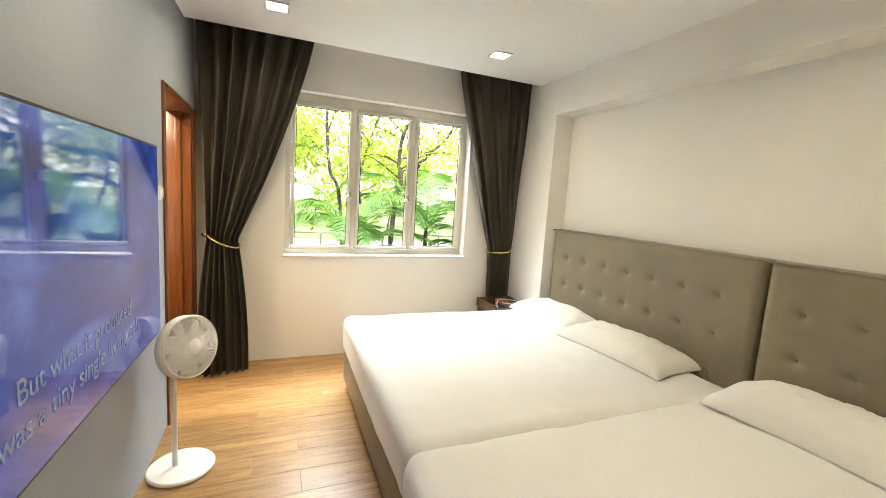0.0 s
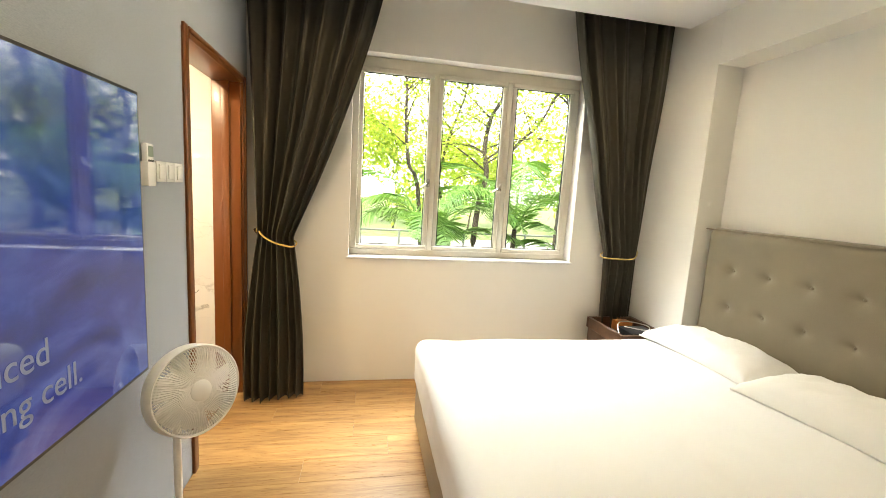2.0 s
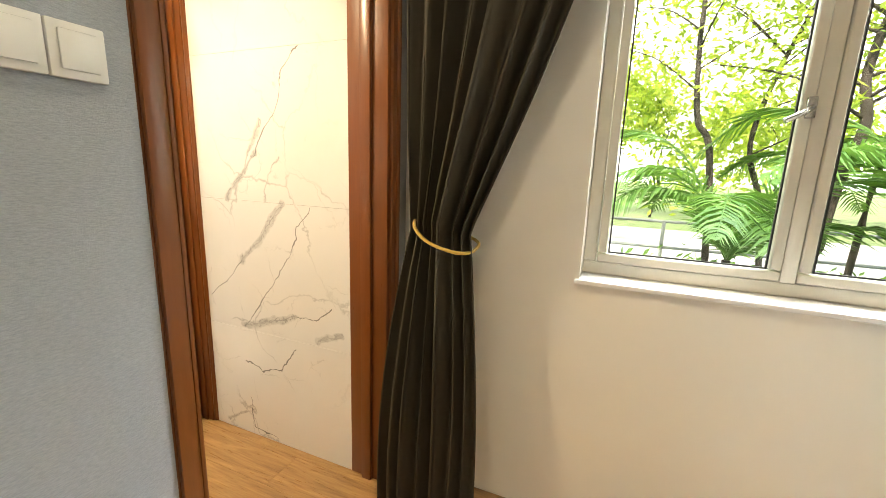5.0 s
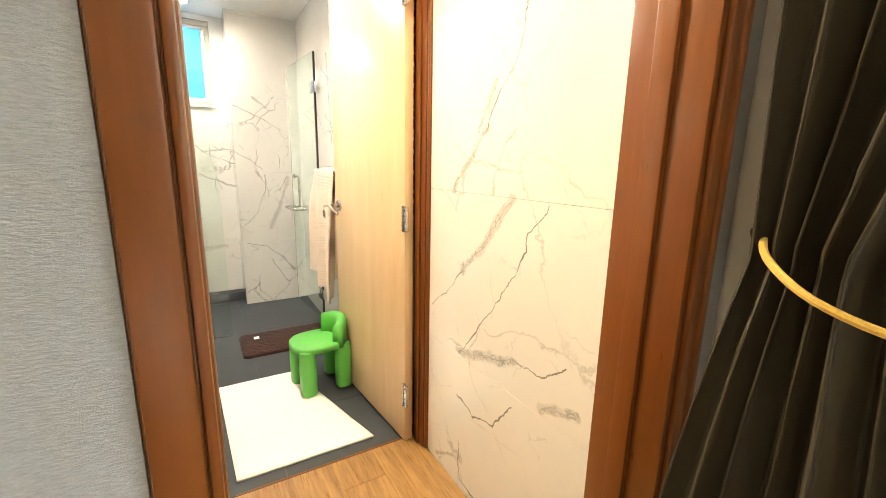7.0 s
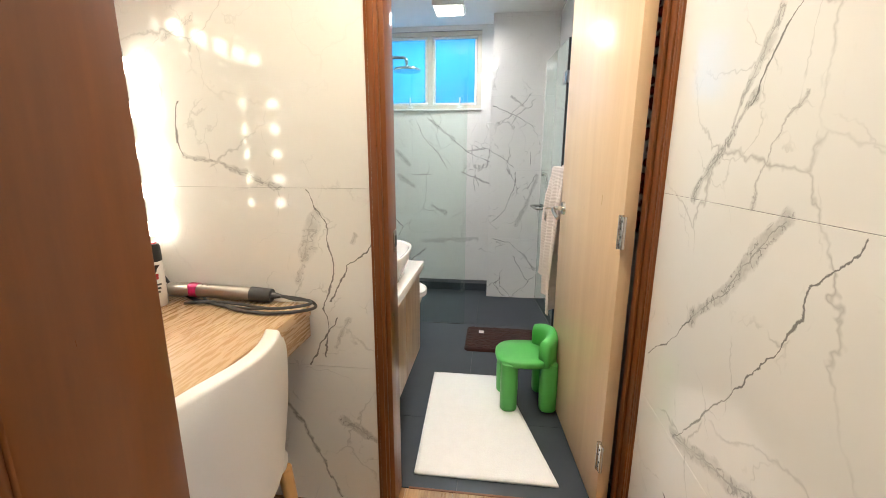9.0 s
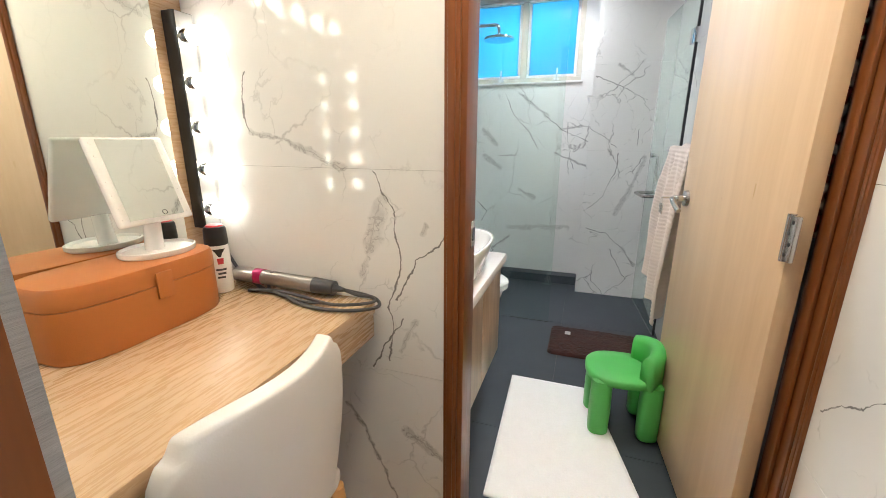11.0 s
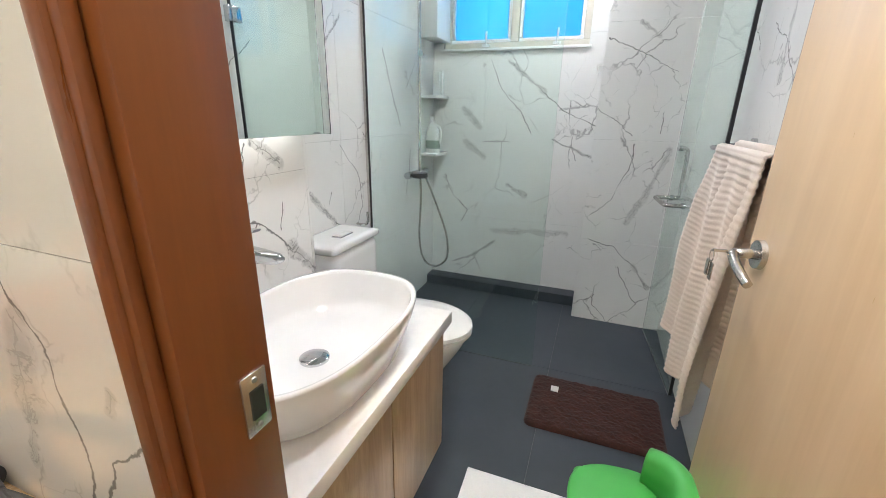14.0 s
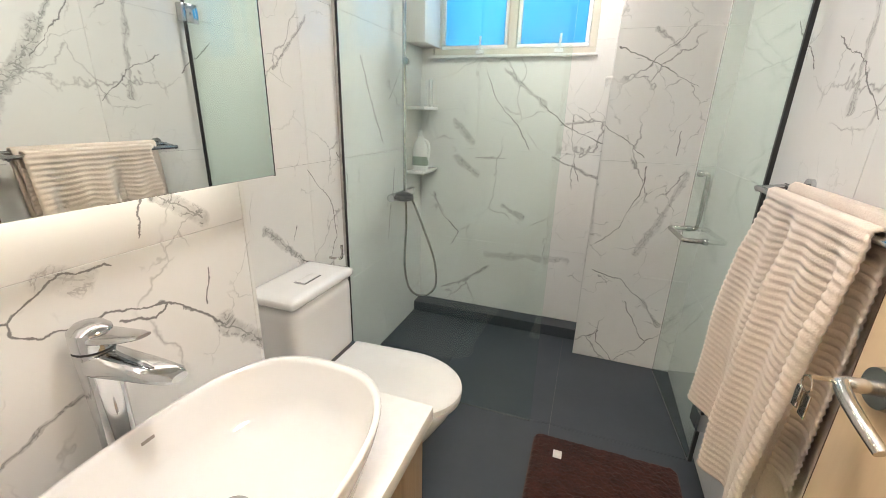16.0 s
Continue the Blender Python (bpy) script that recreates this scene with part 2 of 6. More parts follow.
M["wallpaper"] = wallpaper()
M["oak_floor"] = wood("oak_vinyl_plank", (0.20, 0.095, 0.030), (0.54, 0.33, 0.135), "x", 0.30, 1.6, True)
M["door_wood"] = wood("red_brown_door_frame", (0.146, 0.042, 0.008), (0.202, 0.061, 0.012), "z", 0.32, 1.2, False, 0.10, 0.0, 0.35)
M["maple"] = wood("maple_veneer", (0.66, 0.46, 0.27), (0.79, 0.59, 0.38), "z", 0.32, 0.5)
M["oak_table"] = wood("oak_laminate", (0.485, 0.325, 0.185), (0.575, 0.400, 0.236), "x", 0.27, 1.7, False, 0.0, 0.0, 0.3)
M["oak_vanity"] = wood("oak_vanity_veneer", (0.30, 0.20, 0.12), (0.52, 0.38, 0.25), "z", 0.35, 2.4)
M["marble_a"] = marble("veined_porcelain_vestibule", "x", strokes(
    (0.004, 0, -0.940, 1.762, -1.032, 1.664, -1.045, 1.555, -1.151, 1.426, -1.185, 1.344), (0.014, 0.8, -1.184, 1.355, -1.254, 1.280, -1.360, 1.168),
    (0.018, 0.8, -1.053, 1.156, -1.190, 0.992, -1.293, 0.883), (0.004, 0, -1.293, 0.883, -1.423, 0.760, -1.513, 0.688),
    (0.004, 0, -0.902, 1.150, -0.914, 1.114, -0.978, 1.059, -0.981, 1.004, -1.042, 0.907, -1.102, 0.817, -1.306, 0.558),
    (0.018, 0.8, -1.309, 0.571, -1.125, 0.625, -0.995, 0.655), (0.005, 0, -0.995, 0.655, -0.876, 0.658, -0.797, 0.733), (0.016, 0.7, -0.874, 0.568, -0.754, 0.622),
    (0.004, 0, -1.314, 0.387, -1.199, 0.359, -1.091, 0.385, -0.993, 0.518), (0.008, 0.7, -1.454, 0.044, -1.321, 0.116),
    (0.004, 0, -1.299, 0.197, -1.283, 0.032, -1.128, 0.021), (0.012, 0.7, -1.308, 0.565, -1.185, 0.600, -1.055, 0.645),
    (0.005, 0.6, -1.064, 1.341, -1.105, 1.302, -1.145, 1.167), (0.012, 0.7, -1.142, 1.493, -1.205, 1.391, -1.239, 1.313)), (0.3, 1.1, 2.0), net=0.45)
M["marble_d"] = marble("veined_porcelain_dresser", "y", strokes(
    (0.004, 0, 2.075, 1.411, 2.068, 1.297, 2.092, 1.249), (0.012, 0.7, 2.092, 1.249, 2.180, 1.229, 2.285, 1.197), (0.018, 0.7, 2.285, 1.197, 2.383, 1.159),
    (0.005, 0, 2.481, 1.146, 2.514, 1.080, 2.537, 1.023, 2.544, 0.939, 2.548, 0.888),
    (0.004, 0, 2.548, 0.888, 2.536, 0.834, 2.511, 0.760, 2.522, 0.690, 2.510, 0.580), (0.022, 0.55, 2.507, 1.073, 2.483, 1.018, 2.457, 0.940, 2.432, 0.857),
    (0.004, 0, 2.697, 1.016, 2.680, 0.974, 2.637, 0.933, 2.605, 0.910, 2.571, 0.853, 2.538, 0.780), (0.01, 0.6, 2.632, 1.009, 2.619, 0.984),
    (0.008, 0.5, 2.549, 0.622, 2.609, 0.725), (0.006, 0.9, 2.347, 0.400, 2.409, 0.322, 2.459, 0.218, 2.540, 0.023),
    (0.018, 0.7, 2.571, 0.345, 2.641, 0.295, 2.711, 0.245), (0.004, 0, 2.454, 0.548, 2.499, 0.637, 2.562, 0.724), (0.012, 0.5, 2.057, 1.607, 2.146, 1.659)), (2.3, 5.1, 1.0), net=0.40)
M["marble_b"] = marble("veined_porcelain_bath", "x", strokes(
    (0.016, 0.9, -2.789, 0.942, -2.873, 0.865, -2.967, 0.777), (0.004, 0, -2.967, 0.777, -3.121, 0.689, -3.266, 0.701),
    (0.005, 0, -3.049, 1.135, -3.195, 0.968, -3.227, 0.812, -3.170, 0.716), (0.004, 0, -2.950, 0.928, -2.924, 0.863), (0.006, 0.8, -2.901, 1.502, -3.116, 1.696),
    (0.004, 0, -3.261, 1.178, -3.348, 1.066, -3.309, 0.906),
    (0.005, 0, -3.79, 1.43, -4.01, 1.68), (0.006, 0, -3.84, 1.05, -3.75, 0.66), (0.008, 0.8, -3.50, 1.60, -3.70, 1.20)), (4.3, -1.7, 0.6), net=0.60)
M["marble_g"] = marble("veined_porcelain_basin", "x", strokes(
    (0.016, 0.9, -2.193, 1.205, -2.232, 1.179, -2.288, 1.139),
    (0.005, 0, -1.897, 1.074, -1.944, 1.068, -1.950, 1.046, -1.975, 1.023, -2.017, 1.022, -2.073, 1.021, -2.136, 1.008, -2.177, 0.996, -2.219, 0.962, -2.301, 0.885),
    (0.018, 0.9, -2.301, 0.882, -2.421, 0.758), (0.004, 0, -1.944, 1.068, -1.974, 1.085, -2.011, 1.111, -2.052, 1.103, -2.098, 1.093),
    (0.02, 0.5, -1.996, 1.115, -2.049, 1.087), (0.006, 0.9, -1.842, 0.848, -1.883, 0.854, -1.943, 0.885, -1.999, 0.904), (0.004, 0, -2.284, 1.028, -2.266, 0.951),
    (0.004, 0, -2.165, 1.210, -2.151, 1.137), (0.004, 0, -2.177, 0.996, -2.154, 0.976, -2.089, 0.997),
    (0.006, 0.7, -2.30, 1.95, -2.20, 1.55)), (6.3, -2.7, 1.6), net=0.60)
M["marble_e"] = marble("veined_porcelain_towel_wall", "x", strokes(
    (0.006, 0, -3.14, 1.59, -2.98, 1.50, -2.87, 1.38), (0.005, 0, -3.43, 1.67, -3.24, 1.51), (0.026, 0.85, -2.50, 1.30, -2.70, 1.62), (0.008, 0.9, -2.70, 1.62, -2.84, 1.86),
    (0.006, 0, -2.95, 2.10, -2.80, 1.70, -2.66, 1.52), (0.014, 0.7, -2.98, 1.40, -3.05, 1.95), (0.006, 0, -3.20, 1.90, -2.90, 1.72), (0.006, 0, -2.30, 1.60, -2.05, 1.35)), (7.3, 2.7, 3.6), net=0.60)
M["marble_c"] = marble("veined_porcelain_shower", "y", strokes(
    (0.016, 0.9, 2.440, 1.618, 2.548, 1.540, 2.676, 1.415), (0.005, 0, 2.676, 1.415, 2.818, 1.307, 3.018, 1.218),
    (0.004, 0, 2.319, 1.620, 2.401, 1.444, 2.535, 1.299, 2.616, 1.168), (0.02, 0.7, 2.133, 1.323, 2.253, 1.187), (0.022, 0.7, 2.142, 1.092, 2.282, 0.990),
    (0.006, 0.8, 2.276, 1.099, 2.461, 1.109), (0.02, 0.8, 2.484, 0.801, 2.601, 0.737), (0.006, 0.8, 2.784, 1.322, 2.970, 1.342),
    (0.008, 0.9, 2.756, 1.124, 2.877, 1.080, 3.030, 1.023), (0.022, 0.55, 2.392, 0.456, 2.662, 0.473, 2.914, 0.489),
    (0.01, 0.8, 2.068, 0.170, 2.239, 0.242, 2.397, 0.374), (0.004, 0, 2.875, 1.097, 2.920, 0.999), (0.004, 0, 1.986, 0.854, 2.053, 0.701, 2.182, 0.594, 2.143, 0.507)), (-2.9, 3.7, 5.2), net=0.85)
M["marble_f"] = marble("veined_porcelain_pillar", "y", strokes(
    (0.018, 0.7, 3.188, 1.760, 3.272, 1.686), (0.005, 0, 3.028, 1.329, 3.134, 1.249, 3.223, 1.183), (0.004, 0, 3.365, 1.311, 3.363, 1.190),
    (0.016, 0.6, 3.418, 1.096, 3.353, 0.888, 3.263, 0.691), (0.005, 0, 3.243, 1.142, 3.227, 0.996, 3.160, 0.806, 3.059, 0.697),
    (0.005, 0, 3.065, 0.546, 3.204, 0.516, 3.338, 0.402), (0.014, 0.9, 3.338, 0.402, 3.444, 0.282), (0.004, 0, 3.145, 0.183, 3.140, 0.106, 3.250, -0.003),
    (0.004, 0, 3.253, 0.386, 3.378, 0.159), (0.004, 0, 3.027, 1.694, 3.242, 1.590, 3.398, 1.515)), (1.9, 0.7, 2.2), net=0.85)
M["grout"] = plain("pale_grout", (0.40, 0.39, 0.37), 0.8)
M["slate"] = plain("dark_slate_tile", (0.040, 0.048, 0.058), 0.50, var=0.16, scale=3.0, bumps=0.06, bscale=60)
M["slate_grout"] = plain("dark_grout", (0.10, 0.10, 0.10), 0.8)
M["window_frame"] = plain("champagne_aluminium", (0.62, 0.58, 0.49), 0.38, 0.2, 0.04)
M["white_gloss"] = plain("white_gloss_plastic", (0.80, 0.79, 0.77), 0.25, var=0.02, bumps=0)
M["fan_white"] = plain("warm_white_fan_plastic", (0.88, 0.86, 0.82), 0.35, var=0.01, bumps=0)
M["blade"] = plain("pale_blade", (0.82, 0.80, 0.77), 0.35, var=0.02, bumps=0)
M["ceramic"] = plain("white_ceramic", (0.84, 0.83, 0.82), 0.06, var=0.01, bumps=0, coat=0.5)
M["quartz"] = plain("white_quartz", (0.82, 0.80, 0.78), 0.2, var=0.03, scale=40, bumps=0)
M["chrome"] = plain("polished_chrome", (0.60, 0.61, 0.62), 0.07, 1.0, 0.02, bumps=0)
M["steel"] = plain("brushed_steel", (0.56, 0.54, 0.51), 0.26, 1.0, 0.05, 60, 0.03, 300)
M["black"] = plain("black_plastic", (0.015, 0.015, 0.016), 0.4, var=0.1)
M["rubber"] = plain("dark_grey_plastic", (0.05, 0.05, 0.055), 0.45)
M["glass"] = glass("clear_glass", (0.97, 1.0, 0.98))
M["shower_glass"] = glass("green_shower_glass", (0.86, 0.955, 0.91))
M["mirror"] = plain("silvered_mirror", (0.86, 0.90, 0.86), 0.015, 1.0, 0.0, bumps=0)
M["light"] = emit("lit_diffuser", (1.0, 0.93, 0.80), 5)
M["bulb"] = emit("lit_bulb", (1.0, 0.88, 0.68), 9.5)


def fabric(name, a, b_, rough=0.85, scale=300, bumps=0.25, blot=3.0, sheen=0.2):
    m, nt, b = nodes_of(name)
    v = coords(nt)
    f = noise_tex(nt, v, scale, 2, 0.5)
    g = noise_tex(nt, v, blot, 4)
    col = mixc(nt, 0.5, ramp(nt, f, ((0.3, a), (0.7, b_))), ramp(nt, g, ((0.3, a), (0.7, b_))))
    nt.links.new(col, b.inputs["Base Color"])
    b.inputs["Roughness"].default_value = rough
    b.inputs["Sheen Weight"].default_value = sheen
    bump(nt, b, f, bumps, 0.002)
    return m


M["curtain"] = fabric("dark_olive_curtain", (0.034, 0.028, 0.0165), (0.056, 0.046, 0.029), 0.65, 400, 0.2, 2.0, 0.0)
M["rope"] = fabric("gold_cord", (0.48, 0.31, 0.05), (0.72, 0.50, 0.11), 0.6, 260, 0.4)
M["leather"] = plain("taupe_leatherette", (0.215, 0.178, 0.118), 0.40, var=0.06, scale=5, bumps=0.12, bscale=240)
M["sheet"] = fabric("white_bed_sheet", (0.72, 0.715, 0.70), (0.78, 0.775, 0.76), 0.9, 500, 0.10, 2.0)
M["pillow"] = fabric("off_white_pillowcase", (0.74, 0.72, 0.68), (0.80, 0.78, 0.74), 0.9, 420, 0.1, 2.0)
M["towel"] = fabric("beige_towel", (0.66, 0.55, 0.47), (0.76, 0.655, 0.575), 0.95, 220, 0.5, 6.0, 0.15)
M["rug"] = fabric("dark_brown_plush", (0.013, 0.004, 0.003), (0.060, 0.015, 0.009), 0.95, 170, 1.0, 16.0, 0.08)
M["mat"] = fabric("white_bath_mat", (0.84, 0.84, 0.84), (0.89, 0.89, 0.89), 0.9, 160, 0.4, 20)
M["green"] = plain("green_plastic", (0.10, 0.46, 0.09), 0.42, var=0.04, scale=4, bumps=0.03, bscale=300)
M["orange"] = plain("orange_leather_case", (0.47, 0.16, 0.035), 0.38, var=0.05, scale=6, bumps=0.12, bscale=320)
M["pale_fabric"] = plain("white_leatherette", (0.76, 0.74, 0.72), 0.4, var=0.02, scale=5, bumps=0.06, bscale=300)
M["leg_wood"] = wood("beech_leg", (0.50, 0.26, 0.08), (0.66, 0.40, 0.16), "z", 0.35)
M["dark_wood"] = wood("dark_stained_wood", (0.045, 0.02, 0.010), (0.13, 0.06, 0.03), "x", 0.4)
M["magenta"] = plain("magenta_ring", (0.52, 0.02, 0.14), 0.3, 0.3, bumps=0)
M["red"] = plain("red_print", (0.45, 0.02, 0.03), 0.4, bumps=0)
M["dryer_metal"] = plain("nickel_plastic", (0.34, 0.31, 0.28), 0.3, 0.7, 0.03, bumps=0)
M["lcd"] = plain("grey_green_lcd", (0.30, 0.36, 0.30), 0.2, bumps=0)


# ---- mesh helpers ----
def bm_box(x0, y0, z0, x1, y1, z1, bevel=0.0, segs=2, bm=None):
    bm = bm or bmesh.new()
    r = bmesh.ops.create_cube(bm, size=1.0)
    bmesh.ops.transform(bm, verts=r["verts"], matrix=Matrix.Translation(((x0 + x1) / 2, (y0 + y1) / 2, (z0 + z1) / 2)) @ Matrix.Diagonal((x1 - x0, y1 - y0, z1 - z0, 1)))
    if bevel:
        es = {e for v in r["verts"] for e in v.link_edges}
        bmesh.ops.bevel(bm, geom=list(es), offset=bevel, segments=segs, affect="EDGES", profile=0.5)
    return bm


def bm_cyl(p, q, r1, r2=None, seg=20, bm=None, caps=True):
    bm = bm or bmesh.new()
    p, q = Vector(p), Vector(q)
    d = q - p
    m = Matrix.Translation((p + q) / 2) @ d.to_track_quat("Z", "Y").to_matrix().to_4x4()
    bmesh.ops.create_cone(bm, cap_ends=caps, segments=seg, radius1=r1, radius2=r1 if r2 is None else r2, depth=d.length, matrix=m)
    return bm


def bm_ball(c, r, scale=(1, 1, 1), u=16, v=10, bm=None):
    bm = bm or bmesh.new()
    bmesh.ops.create_uvsphere(bm, u_segments=u, v_segments=v, radius=r, matrix=Matrix.Translation(c) @ Matrix.Diagonal((*scale, 1)))
    return bm


def bm_tube(points, r, seg=8, bm=None, closed=False, taper=None):
    """A round tube along a smooth run of points."""
    bm = bm or bmesh.new()
    pts = [Vector(p) for p in points]
    n = len(pts)
    rings = []
    up = Vector((0.0, 0.0, 1.0))
    for i, p in enumerate(pts):
        a = pts[(i - 1) % n] if closed or i else pts[0]
        b = pts[(i + 1) % n] if closed or i < n - 1 else pts[-1]
        t = (b - a).normalized()
        side = t.cross(up)
        if side.length < 0.05:
            side = t.cross(Vector((1, 0.2, 0)))
        side.normalize()
        over = side.cross(t).normalized()
        rr = r if taper is None else r * (1 + (taper - 1) * i / max(1, n - 1))
        rings.append([bm.verts.new(p + rr * (math.cos(2 * math.pi * k / seg) * side + math.sin(2 * math.pi * k / seg) * over)) for k in range(seg)])
    for i in range(n if closed else n - 1):
        A, B = rings[i], rings[(i + 1) % n]
        for k in range(seg):
            bm.faces.new((A[k], A[(k + 1) % seg], B[(k + 1) % seg], B[k]))
    if not closed:
        bm.faces.new(rings[0][::-1])
        bm.faces.new(rings[-1])
    return bm


def smooth_path(ctrl, steps=8):
    """Points on a smooth curve through the control points."""
    P = [Vector(c) for c in ctrl]
    out = []
    for i in range(len(P) - 1):
        p0, p1, p2, p3 = P[max(i - 1, 0)], P[i], P[i + 1], P[min(i + 2, len(P) - 1)]
        for s in range(steps):
            t = s / steps
            out.append(0.5 * ((2 * p1) + (p2 - p0) * t + (2 * p0 - 5 * p1 + 4 * p2 - p3) * t * t + (3 * p1 - p0 - 3 * p2 + p3) * t ** 3))
    out.append(P[-1])
    return out


def bm_lathe(profile, centre, seg=32, sx=1.0, sy=1.0, bm=None, power=2.0):
    """Turned shape from (radius, height) pairs; sx, sy and power stretch it to an oval or a rounded box."""
    bm = bm or bmesh.new()
    rings = []
    for r, h in profile:
        ring = []
        for k in range(seg):
            a = 2 * math.pi * k / seg
            c, s = math.cos(a), math.sin(a)
            c = math.copysign(abs(c) ** (2 / power), c)
            s = math.copysign(abs(s) ** (2 / power), s)
            ring.append(bm.verts.new((centre[0] + r * sx * c, centre[1] + r * sy * s, centre[2] + h)))
        rings.append(ring)
    for A, B in zip(rings, rings[1:]):
        for k in range(seg):
            bm.faces.new((A[k], A[(k + 1) % seg], B[(k + 1) % seg], B[k]))
    bm.faces.new(rings[0][::-1])
    bm.faces.new(rings[-1])
    return bm


def shape(name, bm, material, smooth=False):
    me = bpy.data.meshes.new(name)
    bmesh.ops.recalc_face_normals(bm, faces=bm.faces)
    bm.to_mesh(me)
    bm.free()
    if smooth:
        me.polygons.foreach_set("use_smooth", [True] * len(me.polygons))
        if smooth != "all":
            me.set_sharp_from_angle(angle=radians(40))
    me.materials.append(material)
    return new(name, me)


def part(name, bm, material, parent, label="", smooth=True):
    ob = shape(name, bm, material, smooth)
    ob.parent = parent
    if parent.type == "EMPTY":
        ob.matrix_parent_inverse = Matrix.Translation(-parent.location)
    if label:
        tagged(ob, label)
    return ob


def thing(name, at, label, category, group=""):
    ob = new(name)
    ob.empty_display_size = 0.1
    ob.location = at
    return tagged(ob, label, category, group)


def built(name, bm, material, label, category="", kind="structure", smooth=False, group=""):
    return tagged(shape(name, bm, material, smooth), label, category, group, kind)


def solid(name, bm, material, label, category, smooth=True, group=""):
    return tagged(shape(name, bm, material, smooth), label, category, group)


# ---- plan ----
XT, XT2 = -0.535, -0.705      # wall with the television: bedroom face, vestibule face
YW, YW2 = 3.67, 3.88          # window wall
XE = 2.66                     # headboard wall
YS = -1.9                     # wall behind
XB, XB2 = -1.557, -1.655       # wall between vestibule and bathroom
YM = 3.53                     # marble wall of the vestibule
YD = 1.86                     # wall behind the dressing table
XF = -4.247                   # far wall of the bathroom
YR = 3.55                     # bathroom wall with the towel bar
YL = 1.90                     # bathroom wall behind the toilet
YV = 2.22                     # face of the wall behind the basin
ZC, ZT = 2.70, 3.05           # bedroom ceiling, top of the walls
ZB = 2.40                     # ceiling of vestibule and bathroom
WX0, WX1, WZ0, WZ1 = 0.15, 1.90, 0.96, 2.40


def wall_with_hole(axis, a0, a1, b0, b1, z0, z1, h0, h1, hz0, hz1):
    """A wall with thickness a0..a1 that runs from b0 to b1, with one opening."""
    bm = bmesh.new()
    for p0, p1, q0, q1 in ((b0, h0, z0, z1), (h1, b1, z0, z1), (h0, h1, z0, hz0), (h0, h1, hz1, z1)):
        if p1 - p0 < 0.001 or q1 - q0 < 0.001:
            continue
        if axis == "x":
            bm_box(a0, p0, q0, a1, p1, q1, bm=bm)
        else:
            bm_box(p0, a0, q0, p1, a1, q1, bm=bm)
    return bm


built("wall_north", wall_with_hole("y", YW, YW2, XT2, XE + 0.2, 0, ZT, WX0, WX1, WZ0, WZ1), M["paint"], "cream painted wall with a three-pane window", "wall")
built("wall_west", wall_with_hole("x", XT2, XT, YS, YW, 0, ZT, 2.690, 3.58, 0, 2.11), M["wallpaper"], "grey woven wallpaper on the television wall", "wall")
built("wall_east", bm_box(XE, YS, 0, XE + 0.2, YW, ZT), M["paint"], "cream painted wall behind the headboards", "wall")
built("wall_south", bm_box(XT2, YS - 0.2, 0, XE + 0.2, YS, ZT), M["paint"], "cream painted wall behind the beds", "wall")
built("pier", bm_box(2.46, 3.05, 0, XE, YW, ZT, 0.004), M["paint"], "cream painted pier beside the window", "wall")
built("beam", bm_box(2.46, YS, 2.38, XE, 3.05, ZC), M["paint"], "cream painted beam over the headboards", "beam")
built("ceiling", bm_box(XT, YS, ZC, XE, 3.34, 2.99), M["ceiling"], "white plaster false ceiling with a curtain recess", "ceiling")
built("ceiling_recess", bm_box(XT, 3.34, 2.93, XE, YW, 2.99), M["ceiling"], "white ceiling of the curtain recess", "ceiling")
built("floor", bm_box(XB2, YS - 0.2, -0.12, XE + 0.2, YW2, -0.006), M["slate_grout"], "screed beneath the planks", "floor")
# vestibule
built("wall_marble_core", bm_box(XB2, YM + 0.012, 0, XT2, YW2, ZT), M["grout"], "wall behind the marble tiles", "wall")
built("wall_dresser", bm_box(XB2, YD - 0.15, 0, XT2, YD, ZT), M["grout"], "wall behind the dressing mirror", "wall")
built("wall_bath_door", wall_with_hole("x", XB2, XB - 0.012, YL - 0.2, YM + 0.012, 0, ZT, 2.712, 3.53, 0, 2.09), M["grout"], "wall between vestibule and bathroom", "wall")
built("ceiling_vestibule", bm_box(XB, YD, ZB, XT2, YM, ZB + 0.1), M["ceiling"], "white ceiling of the vestibule", "ceiling")
# bathroom
built("wall_bath_far", wall_with_hole("x", XF - 0.2, XF - 0.012, YL - 0.2, YR + 0.2, 0, ZT, 1.97, 2.92, 1.70, 2.36), M["grout"], "far bathroom wall with a high window", "wall")
built("wall_bath_right", bm_box(XF, YR + 0.012, -0.1, XB2, YR + 0.2, ZT), M["grout"], "bathroom wall with a towel bar", "wall")
built("wall_bath_left", bm_box(XF, YL - 0.2, -0.1, XB2, YL - 0.012, ZT), M["grout"], "bathroom wall behind the toilet", "wall")
built("ceiling_bath", bm_box(XF, YL, ZB, XB2, YR, ZB + 0.1), M["ceiling"], "white bathroom ceiling", "ceiling")
built("bath_floor", bm_box(XF - 0.2, YL - 0.2, -0.14, XB2, YR + 0.2, -0.012), M["slate_grout"], "dark grout of the bathroom floor", "floor")

